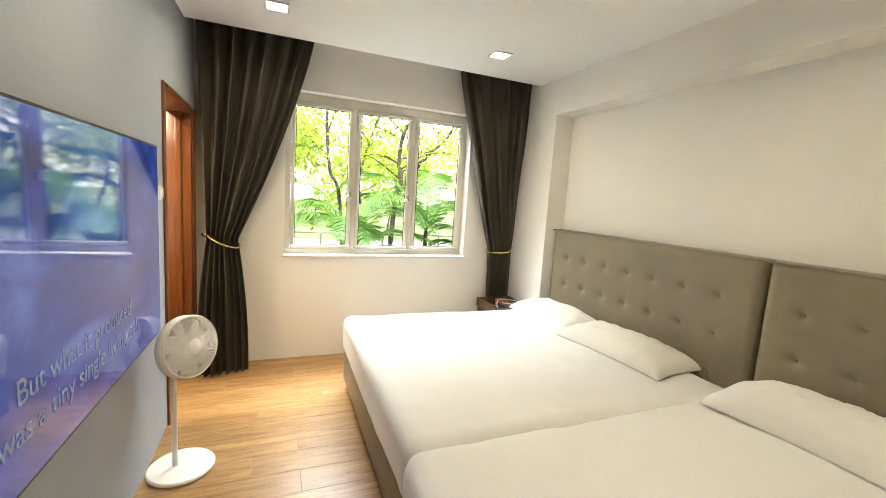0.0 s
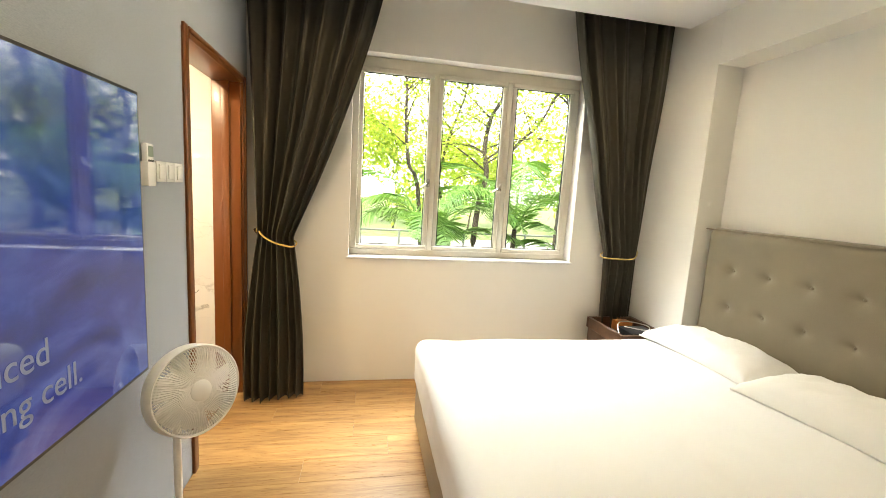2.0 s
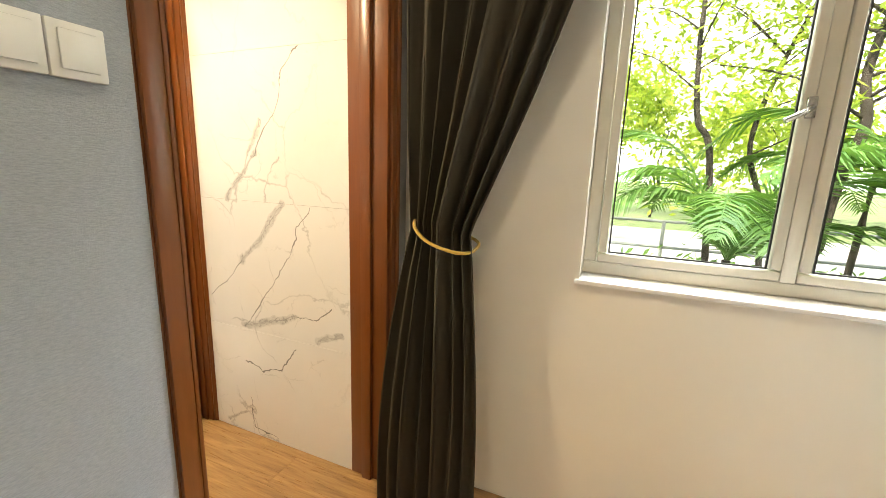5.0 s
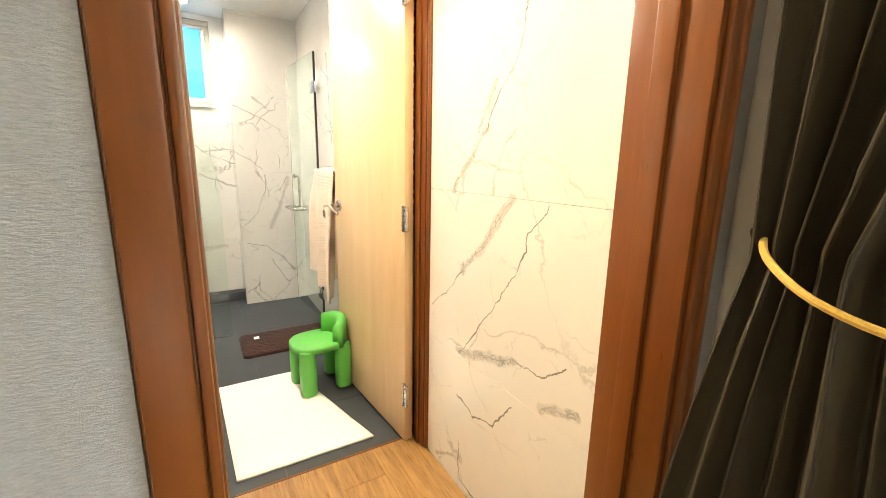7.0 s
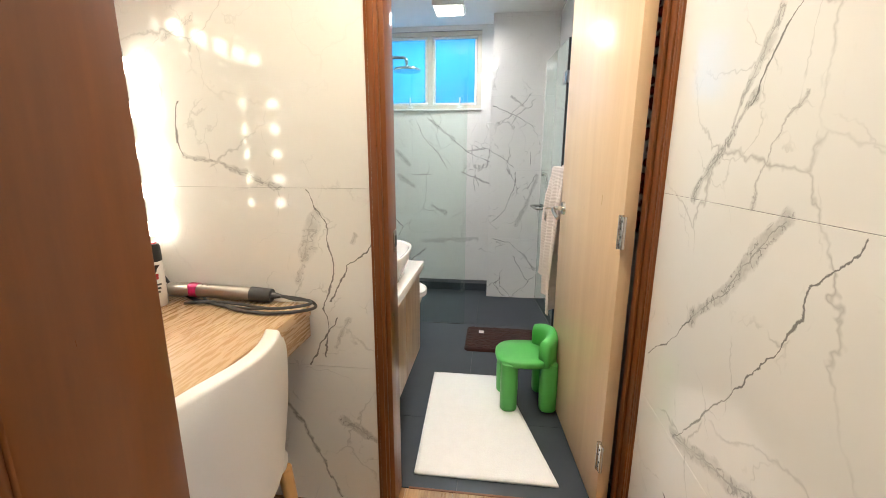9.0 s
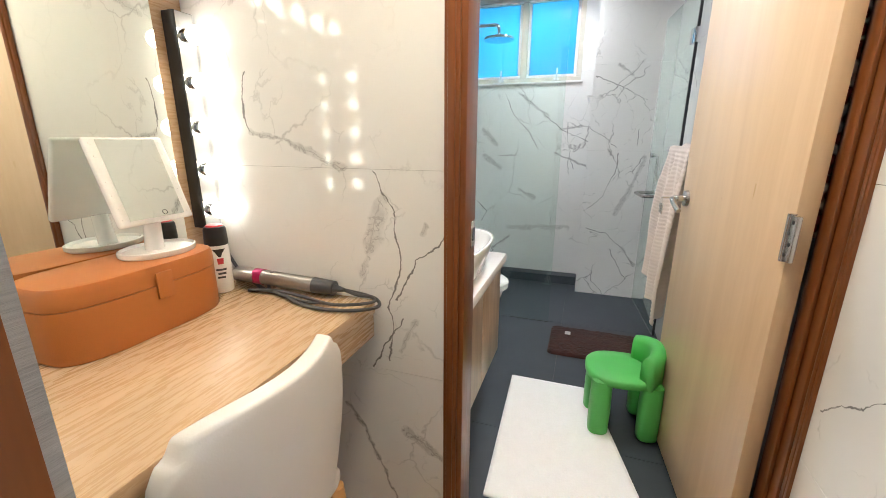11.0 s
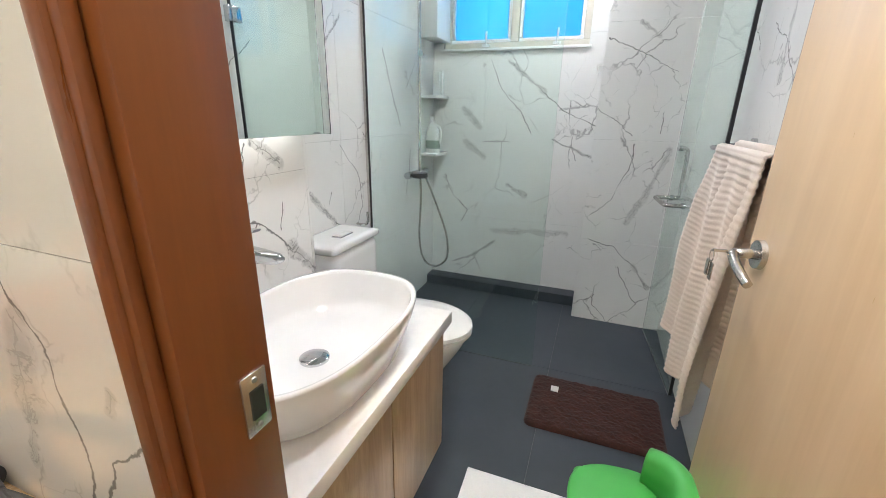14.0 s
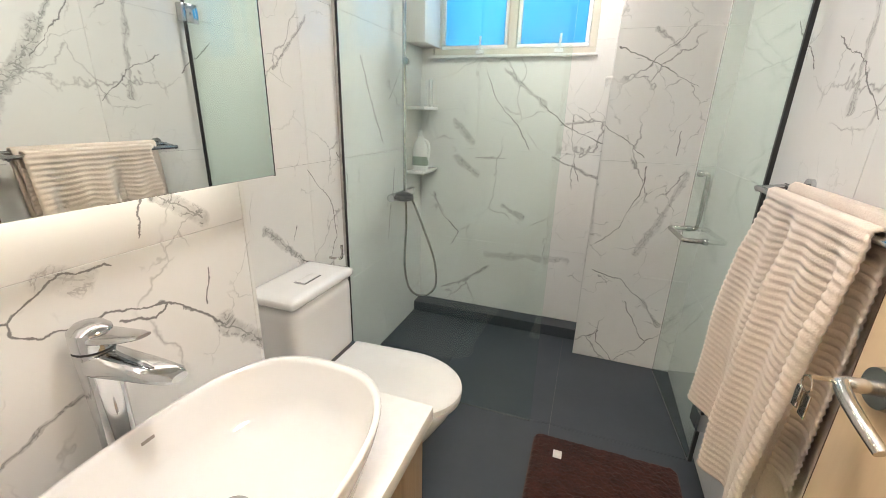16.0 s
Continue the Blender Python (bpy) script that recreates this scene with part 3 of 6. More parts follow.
# ---- bedroom window ----
win = tagged(thing("window_1", (1.02, 3.80, WZ0), "three-pane casement window in champagne aluminium frames", "window"), kind="structure")
part("window_sill", bm_box(WX0 - 0.015, YW - 0.018, WZ0 - 0.012, WX1 + 0.015, 3.86, WZ0 + 0.004, 0.004), M["white_gloss"], win, "white painted sill")
YF = 3.775
outer = bmesh.new()
for b in ((WX0, WZ0 + 0.004, WX1, WZ0 + 0.05), (WX0, WZ1 - 0.075, WX1, WZ1), (WX0, WZ0 + 0.05, WX0 + 0.045, WZ1 - 0.075), (WX1 - 0.045, WZ0 + 0.05, WX1, WZ1 - 0.075)):
    bm_box(b[0], YF, b[1], b[2], YF + 0.06, b[3], 0.004, 1, outer)
part("window_frame", outer, M["window_frame"], win)
MUL = (WX0 + 0.045, 0.755, 1.325, WX1 - 0.045)
for mx in MUL[1:3]:
    part("mullion", bm_box(mx - 0.02, YF - 0.006, WZ0 + 0.05, mx + 0.02, YF + 0.055, WZ1 - 0.075, 0.003), M["window_frame"], win)
for i in range(3):
    a, b = MUL[i] + (0.02 if i else 0.0), MUL[i + 1] - (0.02 if i < 2 else 0.0)
    z0, z1 = WZ0 + 0.05, WZ1 - 0.075
    sash = bmesh.new()
    for q in ((a, z0, b, z0 + 0.035), (a, z1 - 0.035, b, z1), (a, z0 + 0.035, a + 0.035, z1 - 0.035), (b - 0.035, z0 + 0.035, b, z1 - 0.035)):
        bm_box(q[0] + 0.002, YF - 0.012, q[1] + 0.002, q[2] - 0.002, YF + 0.03, q[3] - 0.002, 0.004, 1, sash)
    s = part("sash", sash, M["window_frame"], win)
    pane = part("pane", bm_box(a + 0.03, YF + 0.006, z0 + 0.03, b - 0.03, YF + 0.012, z1 - 0.03), M["glass"], s, "clear glass pane", False)
    pane.visible_shadow = False
    gask = bmesh.new()
    for q in ((a + 0.037, z0 + 0.037, b - 0.037, z0 + 0.042), (a + 0.037, z1 - 0.042, b - 0.037, z1 - 0.037), (a + 0.037, z0 + 0.042, a + 0.042, z1 - 0.042), (b - 0.042, z0 + 0.042, b - 0.037, z1 - 0.042)):
        bm_box(q[0], YF - 0.004, q[1], q[2], YF + 0.005, q[3], bm=gask)
    part("gasket", gask, M["black"], s, "dark rubber gasket", False)
    if i < 2:
        hx = b - 0.012
        hbm = bm_box(hx - 0.012, YF - 0.026, 1.50, hx + 0.012, YF - 0.012, 1.56, 0.003)
        bm_tube(smooth_path([(hx, YF - 0.03, 1.53), (hx - 0.02, YF - 0.045, 1.515), (hx - 0.065, YF - 0.05, 1.49)], 4), 0.008, 8, hbm)
        part("latch", hbm, M["steel"], s, "small metal latch handle")


# ---- door frames ----
def door_frame(name, axis, a0, a1, b0, b1, top, label, width=0.055, proud=0.014, stop=0.012):
    """Timber lining through a wall with architraves on both faces; a: through the wall, b: along it."""
    f = tagged(thing(name, ((a0 + a1) / 2, (b0 + b1) / 2, 0), label, "door frame"), kind="structure")

    def bx(p0, q0, z0, p1, q1, z1, bev=0.004):
        return bm_box(p0, q0, z0, p1, q1, z1, bev)

    t = 0.035
    part("jamb", bx(a0, b0, 0, a1, b0 + t, top), M["door_wood"], f)
    part("jamb", bx(a0, b1 - 0.010, 0, a1, b1 + 0.004, top), M["door_wood"], f)
    part("head", bx(a0, b0 + t, top - t, a1, b1 - 0.010, top), M["door_wood"], f)
    for face, d in ((a1, proud),):
        p0, p1 = min(face, face + d), max(face, face + d)
        for q0, q1 in ((b0 - width + 0.03, b0 + 0.02), (b1 - 0.006, b1 + width - 0.03)):
            ar = bx(p0, q0, 0, p1, q1, top + width - 0.03, 0.005)
            e = (q0 + q1) / 2
            bm_box(p0 - (0.006 if d < 0 else 0), e - 0.010, 0, p1 + (0.006 if d > 0 else 0), e + 0.010, top + 0.01, 0.005, 2, ar)
            part("architrave", ar, M["door_wood"], f)
        part("architrave", bx(p0, b0 + 0.02, top - 0.02, p1, b1 - 0.006, top + width - 0.03, 0.005), M["door_wood"], f)
    m = (a0 + a1) / 2
    for q0, q1 in ((b1 - 0.020, b1 - 0.0105),):
        part("door_stop", bx(m - 0.02, q0, 0, m + 0.02, q1, top - t, 0.003), M["door_wood"], f)
    return f


f1 = tagged(thing("door_frame_1", (-0.60, 3.15, 0), "red-brown timber frame of the open doorway", "door frame"), kind="structure")
part("jamb", bm_box(-0.672, 2.690, 0, XT, 2.752, 2.075, 0.004), M["door_wood"], f1)
part("jamb", bm_box(-0.707, 3.526, 0, XT, 3.580, 2.075, 0.004), M["door_wood"], f1)
part("head", bm_box(-0.705, 2.691, 2.075, XT, 3.579, 2.11, 0.004), M["door_wood"], f1)
ar = bm_box(XT, 2.694, 0, XT + 0.013, 2.736, 2.125, 0.004)
bm_box(XT, 2.738, 0, XT + 0.010, 2.749, 2.12, 0.004, 2, ar)
part("architrave", ar, M["door_wood"], f1)
ar = bm_box(XT, 3.541, 0, XT + 0.013, 3.600, 2.125, 0.004)
bm_box(XT, 3.566, 0, XT + 0.021, 3.586, 2.12, 0.006, 3, ar)
part("architrave", ar, M["door_wood"], f1)
hd1 = bm_box(XT, 2.7495, 2.072, XT + 0.013, 3.541, 2.125, 0.004)
bm_box(XT, 2.7495, 2.095, XT + 0.021, 3.541, 2.115, 0.006, 3, hd1)
part("architrave", hd1, M["door_wood"], f1)
part("door_stop", bm_box(-0.645, 3.510, 0, -0.60, 3.526, 2.075, 0.004), M["door_wood"], f1)
bath_frame = door_frame("door_frame_2", "x", XB2 - 0.004, XB, 2.707, 3.525, 2.09, "red-brown timber frame of the bathroom door", 0.05, 0.0145)
strike = bm_box(-1.648, 2.741, 0.943, -1.613, 2.745, 1.018, 0.002)
part("strike_plate", strike, M["steel"], bath_frame, "worn steel strike plate")
for sz in (0.952, 1.009):
    part("screw", bm_cyl((-1.6305, 2.7445, sz), (-1.6305, 2.7465, sz), 0.004, 0.003, 12), M["dryer_metal"], bath_frame)
# no real hole: a black patch gives its inner darkness
part("strike_hole", bm_box(-1.640, 2.7445, 0.962, -1.622, 2.7465, 0.998), M["black"], bath_frame, "black patch standing for the shade in the latch hole", False)

# bathroom door, swung open against the side wall
DH = Vector((-1.618, 3.474, 0))
leaf_m = Matrix.Translation(DH) @ Matrix.Rotation(radians(4.8), 4, "Z")
bath_door = thing("bathroom_door", DH, "pale maple veneer bathroom door standing open", "door")


def leafed(bm):
    bmesh.ops.transform(bm, matrix=leaf_m, verts=bm.verts)
    return bm


LEAF = 0.765
part("leaf", leafed(bm_box(-LEAF, -0.02, 0.012, 0.0, 0.02, 2.045, 0.003)), M["maple"], bath_door)
part("edge_strip", leafed(bm_box(-LEAF - 0.003, -0.018, 0.012, -LEAF, 0.018, 2.045)), M["dark_wood"], bath_door, "dark door edge", False)
for hz in (0.25, 1.03, 1.86):
    h = part("hinge", leafed(bm_box(0.001, -0.032, hz - 0.05, 0.032, -0.021, hz + 0.05, 0.002)), M["steel"], bath_door, "steel butt hinge")
    for k in range(4):
        part("screw", leafed(bm_cyl((0.012 + 0.010 * (k % 2), -0.032, hz - 0.036 + 0.024 * k), (0.012 + 0.010 * (k % 2), -0.0335, hz - 0.036 + 0.024 * k), 0.0045, 0.0035, 10)), M["rubber"], h)
    kn = bmesh.new()
    bm_cyl((0.004, -0.028, hz - 0.052), (0.004, -0.028, hz + 0.052), 0.008, None, 12, kn)
    part("knuckle", leafed(kn), M["steel"], h)
for side in (-1, 1):
    y = side * 0.02
    rose = bm_cyl((-LEAF + 0.06, y, 1.02), (-LEAF + 0.06, y + side * 0.01, 1.02), 0.031, 0.029, 28)
    r = part("rose", leafed(rose), M["steel"], bath_door, "round steel rose")
    lv = bm_tube(smooth_path([(-LEAF + 0.06, y, 1.02), (-LEAF + 0.06, y + side * 0.03, 1.02), (-LEAF + 0.058, y + side * 0.047, 1.018), (-LEAF + 0.085, y + side * 0.055, 1.012), (-LEAF + 0.12, y + side * 0.055, 1.0), (-LEAF + 0.155, y + side * 0.05, 0.985)], 6), 0.011, 12, None, False, 0.8)
    part("lever", leafed(lv), M["steel"], r, "curved steel lever handle")
kb = bm_cyl((-LEAF + 0.055, -0.078, 1.02), (-LEAF + 0.055, -0.105, 1.02), 0.0035, None, 8)
bm_tube([(-LEAF + 0.055 + 0.012 * math.cos(a), -0.105, 1.008 + 0.012 * math.sin(a)) for a in np.linspace(0, 6.0, 16)], 0.0015, 6, kb)
bm_box(-LEAF + 0.040, -0.108, 0.962, -LEAF + 0.052, -0.104, 0.998, 0.001, 1, kb)
bm_box(-LEAF + 0.052, -0.104, 0.955, -LEAF + 0.068, -0.101, 0.994, 0.001, 1, kb)
solid("door_keys", leafed(kb), M["steel"], "small keys hanging from the bathroom door lock", "keys")


# ---- television and wall controls ----
tv = thing("television", (XT, 1.30, 0.82), "large wall-mounted television with a blue programme on screen", "television")
part("body", bm_box(-0.50, 0.55, 0.85, -0.435, 2.06, 1.68, 0.01), M["black"], tv)
part("wall_mount", bm_box(XT, 0.95, 1.05, -0.50, 1.65, 1.45, 0.005), M["black"], tv)
part("bezel", bm_box(-0.436, 0.52, 0.822, -0.418, 2.09, 1.707, 0.004), M["black"], tv, "thin dark bezel")


def screen_material():
    m, nt, b = nodes_of("lit_screen")
    v = coords(nt, (1, 1.0, 1.9))
    f = noise_tex(nt, v, 2.6, 5, 0.6, 0.6)
    g = noise_tex(nt, coords(nt, (1, 1.2, 0.7)), 1.5, 2)
    col = ramp(nt, f, ((0.30, (0.004, 0.010, 0.06)), (0.5, (0.016, 0.045, 0.30)), (0.70, (0.14, 0.22, 0.60))))
    col = mixc(nt, ramp(nt, g, ((0.35, (0, 0, 0)), (0.75, (0.5, 0.5, 0.5)))), col, (0.05, 0.11, 0.36))
    b.inputs["Base Color"].default_value = (0.01, 0.01, 0.012, 1)
    b.inputs["Roughness"].default_value = 0.05
    b.inputs["Coat Weight"].default_value = 0.2
    b.inputs["Coat IOR"].default_value = 1.5
    nt.links.new(col, b.inputs["Emission Color"])
    b.inputs["Emission Strength"].default_value = 0.30
    return m


part("screen", bm_box(-0.4185, 0.53, 0.834, -0.4165, 2.08, 1.697), screen_material(), tv, "glossy lit screen", False)


def text_on(body, size, m, name, material, parent, align="LEFT", depth=0.0005):
    cu = bpy.data.curves.new(name, "FONT")
    cu.body, cu.size, cu.extrude, cu.align_x = body, size, depth, align
    tmp = bpy.data.objects.new(name + "_src", cu)
    me = bpy.data.meshes.new_from_object(tmp)
    bpy.data.objects.remove(tmp)
    me.transform(m)
    me.materials.append(material)
    ob = new(name, me)
    ob.parent = parent
    if parent.type == "EMPTY":
        ob.matrix_parent_inverse = Matrix.Translation(-parent.location)
    return ob


caption_mat = emit("caption_grey", (0.16, 0.18, 0.24), 0.22)
for row, (words, y_end) in enumerate((("But what it produced", 1.675), ("was a tiny single living cell.", 1.775))):
    m = Matrix.Translation((-0.4155, y_end, 1.030 - 0.092 * row)) @ Matrix.Rotation(radians(90), 4, "Z") @ Matrix.Rotation(radians(90), 4, "X")
    tagged(text_on(words, 0.086, m, "screen_caption", caption_mat, tv, "RIGHT"), kind="stuff")

sw = thing("light_switches", (XT, 2.53, 1.43), "row of white rocker light switches", "switch")
for i in range(3):
    y0 = 2.42 + 0.076 * i
    p = part("switch_plate", bm_box(XT, y0, 1.437, XT + 0.012, y0 + 0.074, 1.517, 0.003), M["white_gloss"], sw)
    part("rocker", bm_box(XT + 0.012, y0 + 0.012, 1.449, XT + 0.017, y0 + 0.062, 1.505, 0.002), M["white_gloss"], p)
rc = thing("air_conditioner_remote", (XT, 2.345, 1.42), "cream remote control in a wall holder", "remote control")
part("holder", bm_box(XT, 2.318, 1.42, XT + 0.03, 2.376, 1.51, 0.005), M["white_gloss"], rc)
body = part("body", bm_box(XT + 0.006, 2.322, 1.424, XT + 0.026, 2.372, 1.575, 0.006), M["white_gloss"], rc)
part("display", bm_box(XT + 0.0265, 2.330, 1.527, XT + 0.0275, 2.364, 1.565), M["lcd"], rc, "grey-green display", False)
for k in range(3):
    part("button", bm_cyl((XT + 0.026, 2.333 + 0.014 * k, 1.512), (XT + 0.0285, 2.333 + 0.014 * k, 1.512), 0.005, None, 10), M["rubber"], body, "small grey button")


# ---- pedestal fan ----
def pedestal_fan():
    fx, fy = -0.365, 2.215
    f = thing("pedestal_fan", (fx, fy, 0), "white pedestal fan with a round wire guard", "fan")
    part("base", bm_lathe([(0.150, 0.0), (0.160, 0.006), (0.161, 0.016), (0.155, 0.023), (0.03, 0.026)], (fx, fy, 0), 48), M["fan_white"], f)
    part("pole", bm_cyl((fx - 0.03, fy, 0.024), (fx - 0.03, fy, 0.66), 0.0135), M["fan_white"], f)
    c = Vector((-0.318, 2.185, 0.700))
    n = Vector((0.76, -0.60, 0.17)).normalized()
    rot = n.to_track_quat("Z", "Y").to_matrix().to_4x4()
    at = Matrix.Translation(c) @ rot

    def put(bm):
        bmesh.ops.transform(bm, matrix=at, verts=bm.verts)
        return bm

    part("motor_housing", put(bm_lathe([(0.030, -0.155), (0.048, -0.145), (0.055, -0.10), (0.055, -0.05), (0.045, -0.03)], (0, 0, 0), 28)), M["fan_white"], f)
    part("tilt_neck", bm_tube([(fx - 0.03, fy, 0.64), (fx - 0.03, fy + 0.01, 0.68), tuple(c - n * 0.10)], 0.02, 12), M["fan_white"], f)
    R = 0.160
    rim = bm_lathe([(R, -0.035), (R + 0.003, -0.030), (R + 0.003, 0.018), (R - 0.002, 0.024), (R - 0.008, 0.020), (R - 0.006, -0.030)], (0, 0, 0), 56)
    for face in [q for q in rim.faces if len(q.verts) > 8]:
        rim.faces.remove(face)
    part("rim", put(rim), M["fan_white"], f)
    hub = part("centre_cap", put(bm_lathe([(0.038, 0.033), (0.038, 0.040), (0.034, 0.043), (0.01, 0.045)], (0, 0, 0), 32)), M["fan_white"], f)
    guard = bmesh.new()
    for ring_r, h in ((0.040, 0.037), (0.078, 0.036)):
        bm_tube([(ring_r * math.cos(a), ring_r * math.sin(a), h) for a in np.linspace(0, 2 * math.pi, 48, endpoint=False)], 0.0022, 5, guard, True)
    for k in range(96):
        a = 2 * math.pi * k / 96
        pts = [(r * math.cos(a + (r - 0.04) * 1.2), r * math.sin(a + (r - 0.04) * 1.2), h) for r, h in ((0.040, 0.038), (0.08, 0.037), (0.120, 0.032), (0.146, 0.026), (R - 0.005, 0.012))]
        bm_tube(pts, 0.0019, 4, guard)
    tagged(part("front_guard", put(guard), M["fan_white"], f, "radial wire guard"), kind="stuff")
    back = bmesh.new()
    for k in range(60):
        a = 2 * math.pi * k / 60
        bm_tube([(r * math.cos(a), r * math.sin(a), h) for r, h in ((0.05, -0.055), (0.11, -0.058), (R - 0.004, -0.03))], 0.0015, 4, back)
    tagged(part("rear_guard", put(back), M["fan_white"], f, "radial wire guard"), kind="stuff")
    for k in range(7):
        a0 = 2 * math.pi * k / 7
        bl = bmesh.new()
        vs = []
        for i in range(6):
            r = 0.032 + 0.11 * i / 5
            w = 0.26 + 0.10 * math.sin(math.pi * i / 5)
            vs.append([bl.verts.new((r * math.cos(a0 + s * w + r), r * math.sin(a0 + s * w + r), -0.008 + s * 0.016 + dz)) for s in (-1, 0, 1) for dz in (0.0, 0.0015)])
        for A, B in zip(vs, vs[1:]):
            for i0, i1 in ((0, 2), (2, 4)):
                bl.faces.new((A[i0], A[i1], B[i1], B[i0]))
                bl.faces.new((A[i0 + 1], B[i0 + 1], B[i1 + 1], A[i1 + 1]))
        part("blade", put(bl), M["blade"], f, "pale translucent blade")
    part("blade_hub", put(bm_cyl((0, 0, -0.03), (0, 0, 0.02), 0.035, None, 24)), M["fan_white"], f)


pedestal_fan()


# ---- curtains ----
def curtain(name, label, top, tie, foot, ys, z_top, z_tie, folds, seed, flare=0.0):
    """A pleated curtain drawn together at a tie; top, tie and foot are (x from, x to) at those heights."""
    c = thing(name, ((tie[0] + tie[1]) / 2, ys[2], 0), label, "curtain", "window curtains")
    rng = random.Random(seed)
    cols, rows = folds * 14, 80
    ph = [rng.uniform(-1.3, 1.3) for _ in range(folds + 1)]
    am = [rng.uniform(0.35, 1.5) for _ in range(folds + 1)]
    bm = bmesh.new()
    grid = []
    for j in range(rows + 1):
        z = z_top + (0.012 - z_top) * j / rows
        if z >= z_tie:
            s = (z_top - z) / (z_top - z_tie)
            e0, e1 = s ** 1.1, s ** 1.35
            k = s
            lo = top[0] + (tie[0] - top[0]) * e0
            hi = top[1] + (tie[1] - top[1]) * e1
            yy = ys[0] + (ys[1] - ys[0]) * s
            out = 0.0
        else:
            s = (z_tie - z) / z_tie
            e = 1 - (1 - s) ** 2.2
            k = 1 - 0.35 * e
            lo = tie[0] + (foot[0] - tie[0]) * e
            hi = tie[1] + (foot[1] - tie[1]) * e
            yy = ys[1] + (ys[2] - ys[1]) * e
            out = flare * e
        row = []
        for i in range(cols + 1):
            u = i / cols
            q = u * folds
            n = int(min(q, folds - 1))
            a = (am[n] + (am[n + 1] - am[n]) * (q - n)) * (0.042 - 0.010 * k if z > z_tie else 0.022 + 0.010 * k)
            w = 2 * math.pi * q + ph[n] + (ph[n + 1] - ph[n]) * (q - n)
            sharp = math.sin(w) + 0.32 * math.sin(2 * w + 1) + 0.22 * math.sin(0.43 * w + seed)
            wob = 0.024 * noise.noise((u * 4 + seed, z * 1.3, 0.3)) * (1 + k)
            sag = 0.05 * k * (1 - (2 * u - 1) ** 2) * (1 if z > z_tie else 0.6)
            row.append(bm.verts.new((lo + (hi - lo) * u + 0.010 * math.cos(w), yy - a * sharp - sag + wob - out * (1 - u), z)))
        grid.append(row)
    for A, B in zip(grid, grid[1:]):
        for i in range(cols):
            bm.faces.new((A[i], A[i + 1], B[i + 1], B[i]))
    ob = part("drape", bm, M["curtain"], c, "", "all")
    th = ob.modifiers.new("thickness", "SOLIDIFY")
    th.thickness = 0.003
    return c


cl = curtain("curtain", "dark olive curtain tied back beside the doorway", (-0.50, 0.37), (-0.445, -0.215), (-0.50, -0.125), (3.46, 3.555, 3.46), 2.92, 1.11, 7, 3, 0.07)
part("hem_ring", bm_tube(smooth_path([(-0.475, 3.664, 1.145), (-0.45, 3.60, 1.145), (-0.40, 3.485, 1.118), (-0.32, 3.432, 1.08), (-0.23, 3.46, 1.05), (-0.20, 3.55, 1.045), (-0.23, 3.64, 1.07), (-0.46, 3.665, 1.12)], 6), 0.006, 8), M["rope"], cl, "twisted gold tie-back cord")
part("knot", bm_ball((-0.452, 3.605, 1.132), 0.013, (1.2, 1, 1), 10, 7), M["rope"], cl, "frayed cord knot")
part("wall_hook", bm_tube(smooth_path([(-0.485, 3.669, 1.135), (-0.485, 3.645, 1.135), (-0.475, 3.635, 1.12), (-0.47, 3.655, 1.11)], 4), 0.006, 8), M["dark_wood"], cl, "dark bronze hook")
cr = curtain("curtain", "dark olive curtain tied back beside the nightstand", (1.62, 2.45), (2.14, 2.40), (2.16, 2.42), (3.46, 3.555, 3.58), 2.92, 1.06, 7, 8)
part("hem_ring", bm_tube(smooth_path([(2.44, 3.66, 1.12), (2.42, 3.56, 1.09), (2.30, 3.43, 1.045), (2.16, 3.46, 1.035), (2.11, 3.55, 1.035), (2.18, 3.64, 1.06), (2.43, 3.664, 1.11)], 6), 0.0055, 8), M["rope"], cr, "twisted gold tie-back cord")


# ---- beds ----
def rounded_block(x0, y0, z0, x1, y1, z1, r, res, bulge, seed, wrinkle=0.004, skirt=0.0):
    """A soft block: rounded top edges, gentle crown, faint wrinkles."""
    bm = bmesh.new()
    bmesh.ops.create_cube(bm, size=1.0)
    bmesh.ops.subdivide_edges(bm, edges=bm.edges, cuts=res, use_grid_fill=True)
    hx, hy, hz = (x1 - x0) / 2, (y1 - y0) / 2, (z1 - z0) / 2
    c = Vector(((x0 + x1) / 2, (y0 + y1) / 2, (z0 + z1) / 2))
    for v in bm.verts:
        p = Vector((v.co.x * 2 * hx, v.co.y * 2 * hy, v.co.z * 2 * hz))
        q = Vector((max(-hx + r, min(hx - r, p.x)), max(-hy + r, min(hy - r, p.y)), max(-hz + r, min(hz - r, p.z))))
        d = p - q
        if d.length > 0:
            p = q + d.normalized() * r
        if p.z > hz - r:
            p.z += bulge * (1 - (p.x / hx) ** 4) * (1 - (p.y / hy) ** 4)
        w = wrinkle * (noise.noise(Vector((p.x * 3 + seed, p.y * 3, p.z * 9))) + 0.5 * noise.noise(Vector((p.x * 9, p.y * 9 + seed, p.z * 3))))
        p += Vector((p.x / hx, p.y / hy, 0)) * (w + skirt * max(0, -p.z / hz)) + Vector((0, 0, w if p.z > 0 else 0))
        v.co = c + p
    return bm


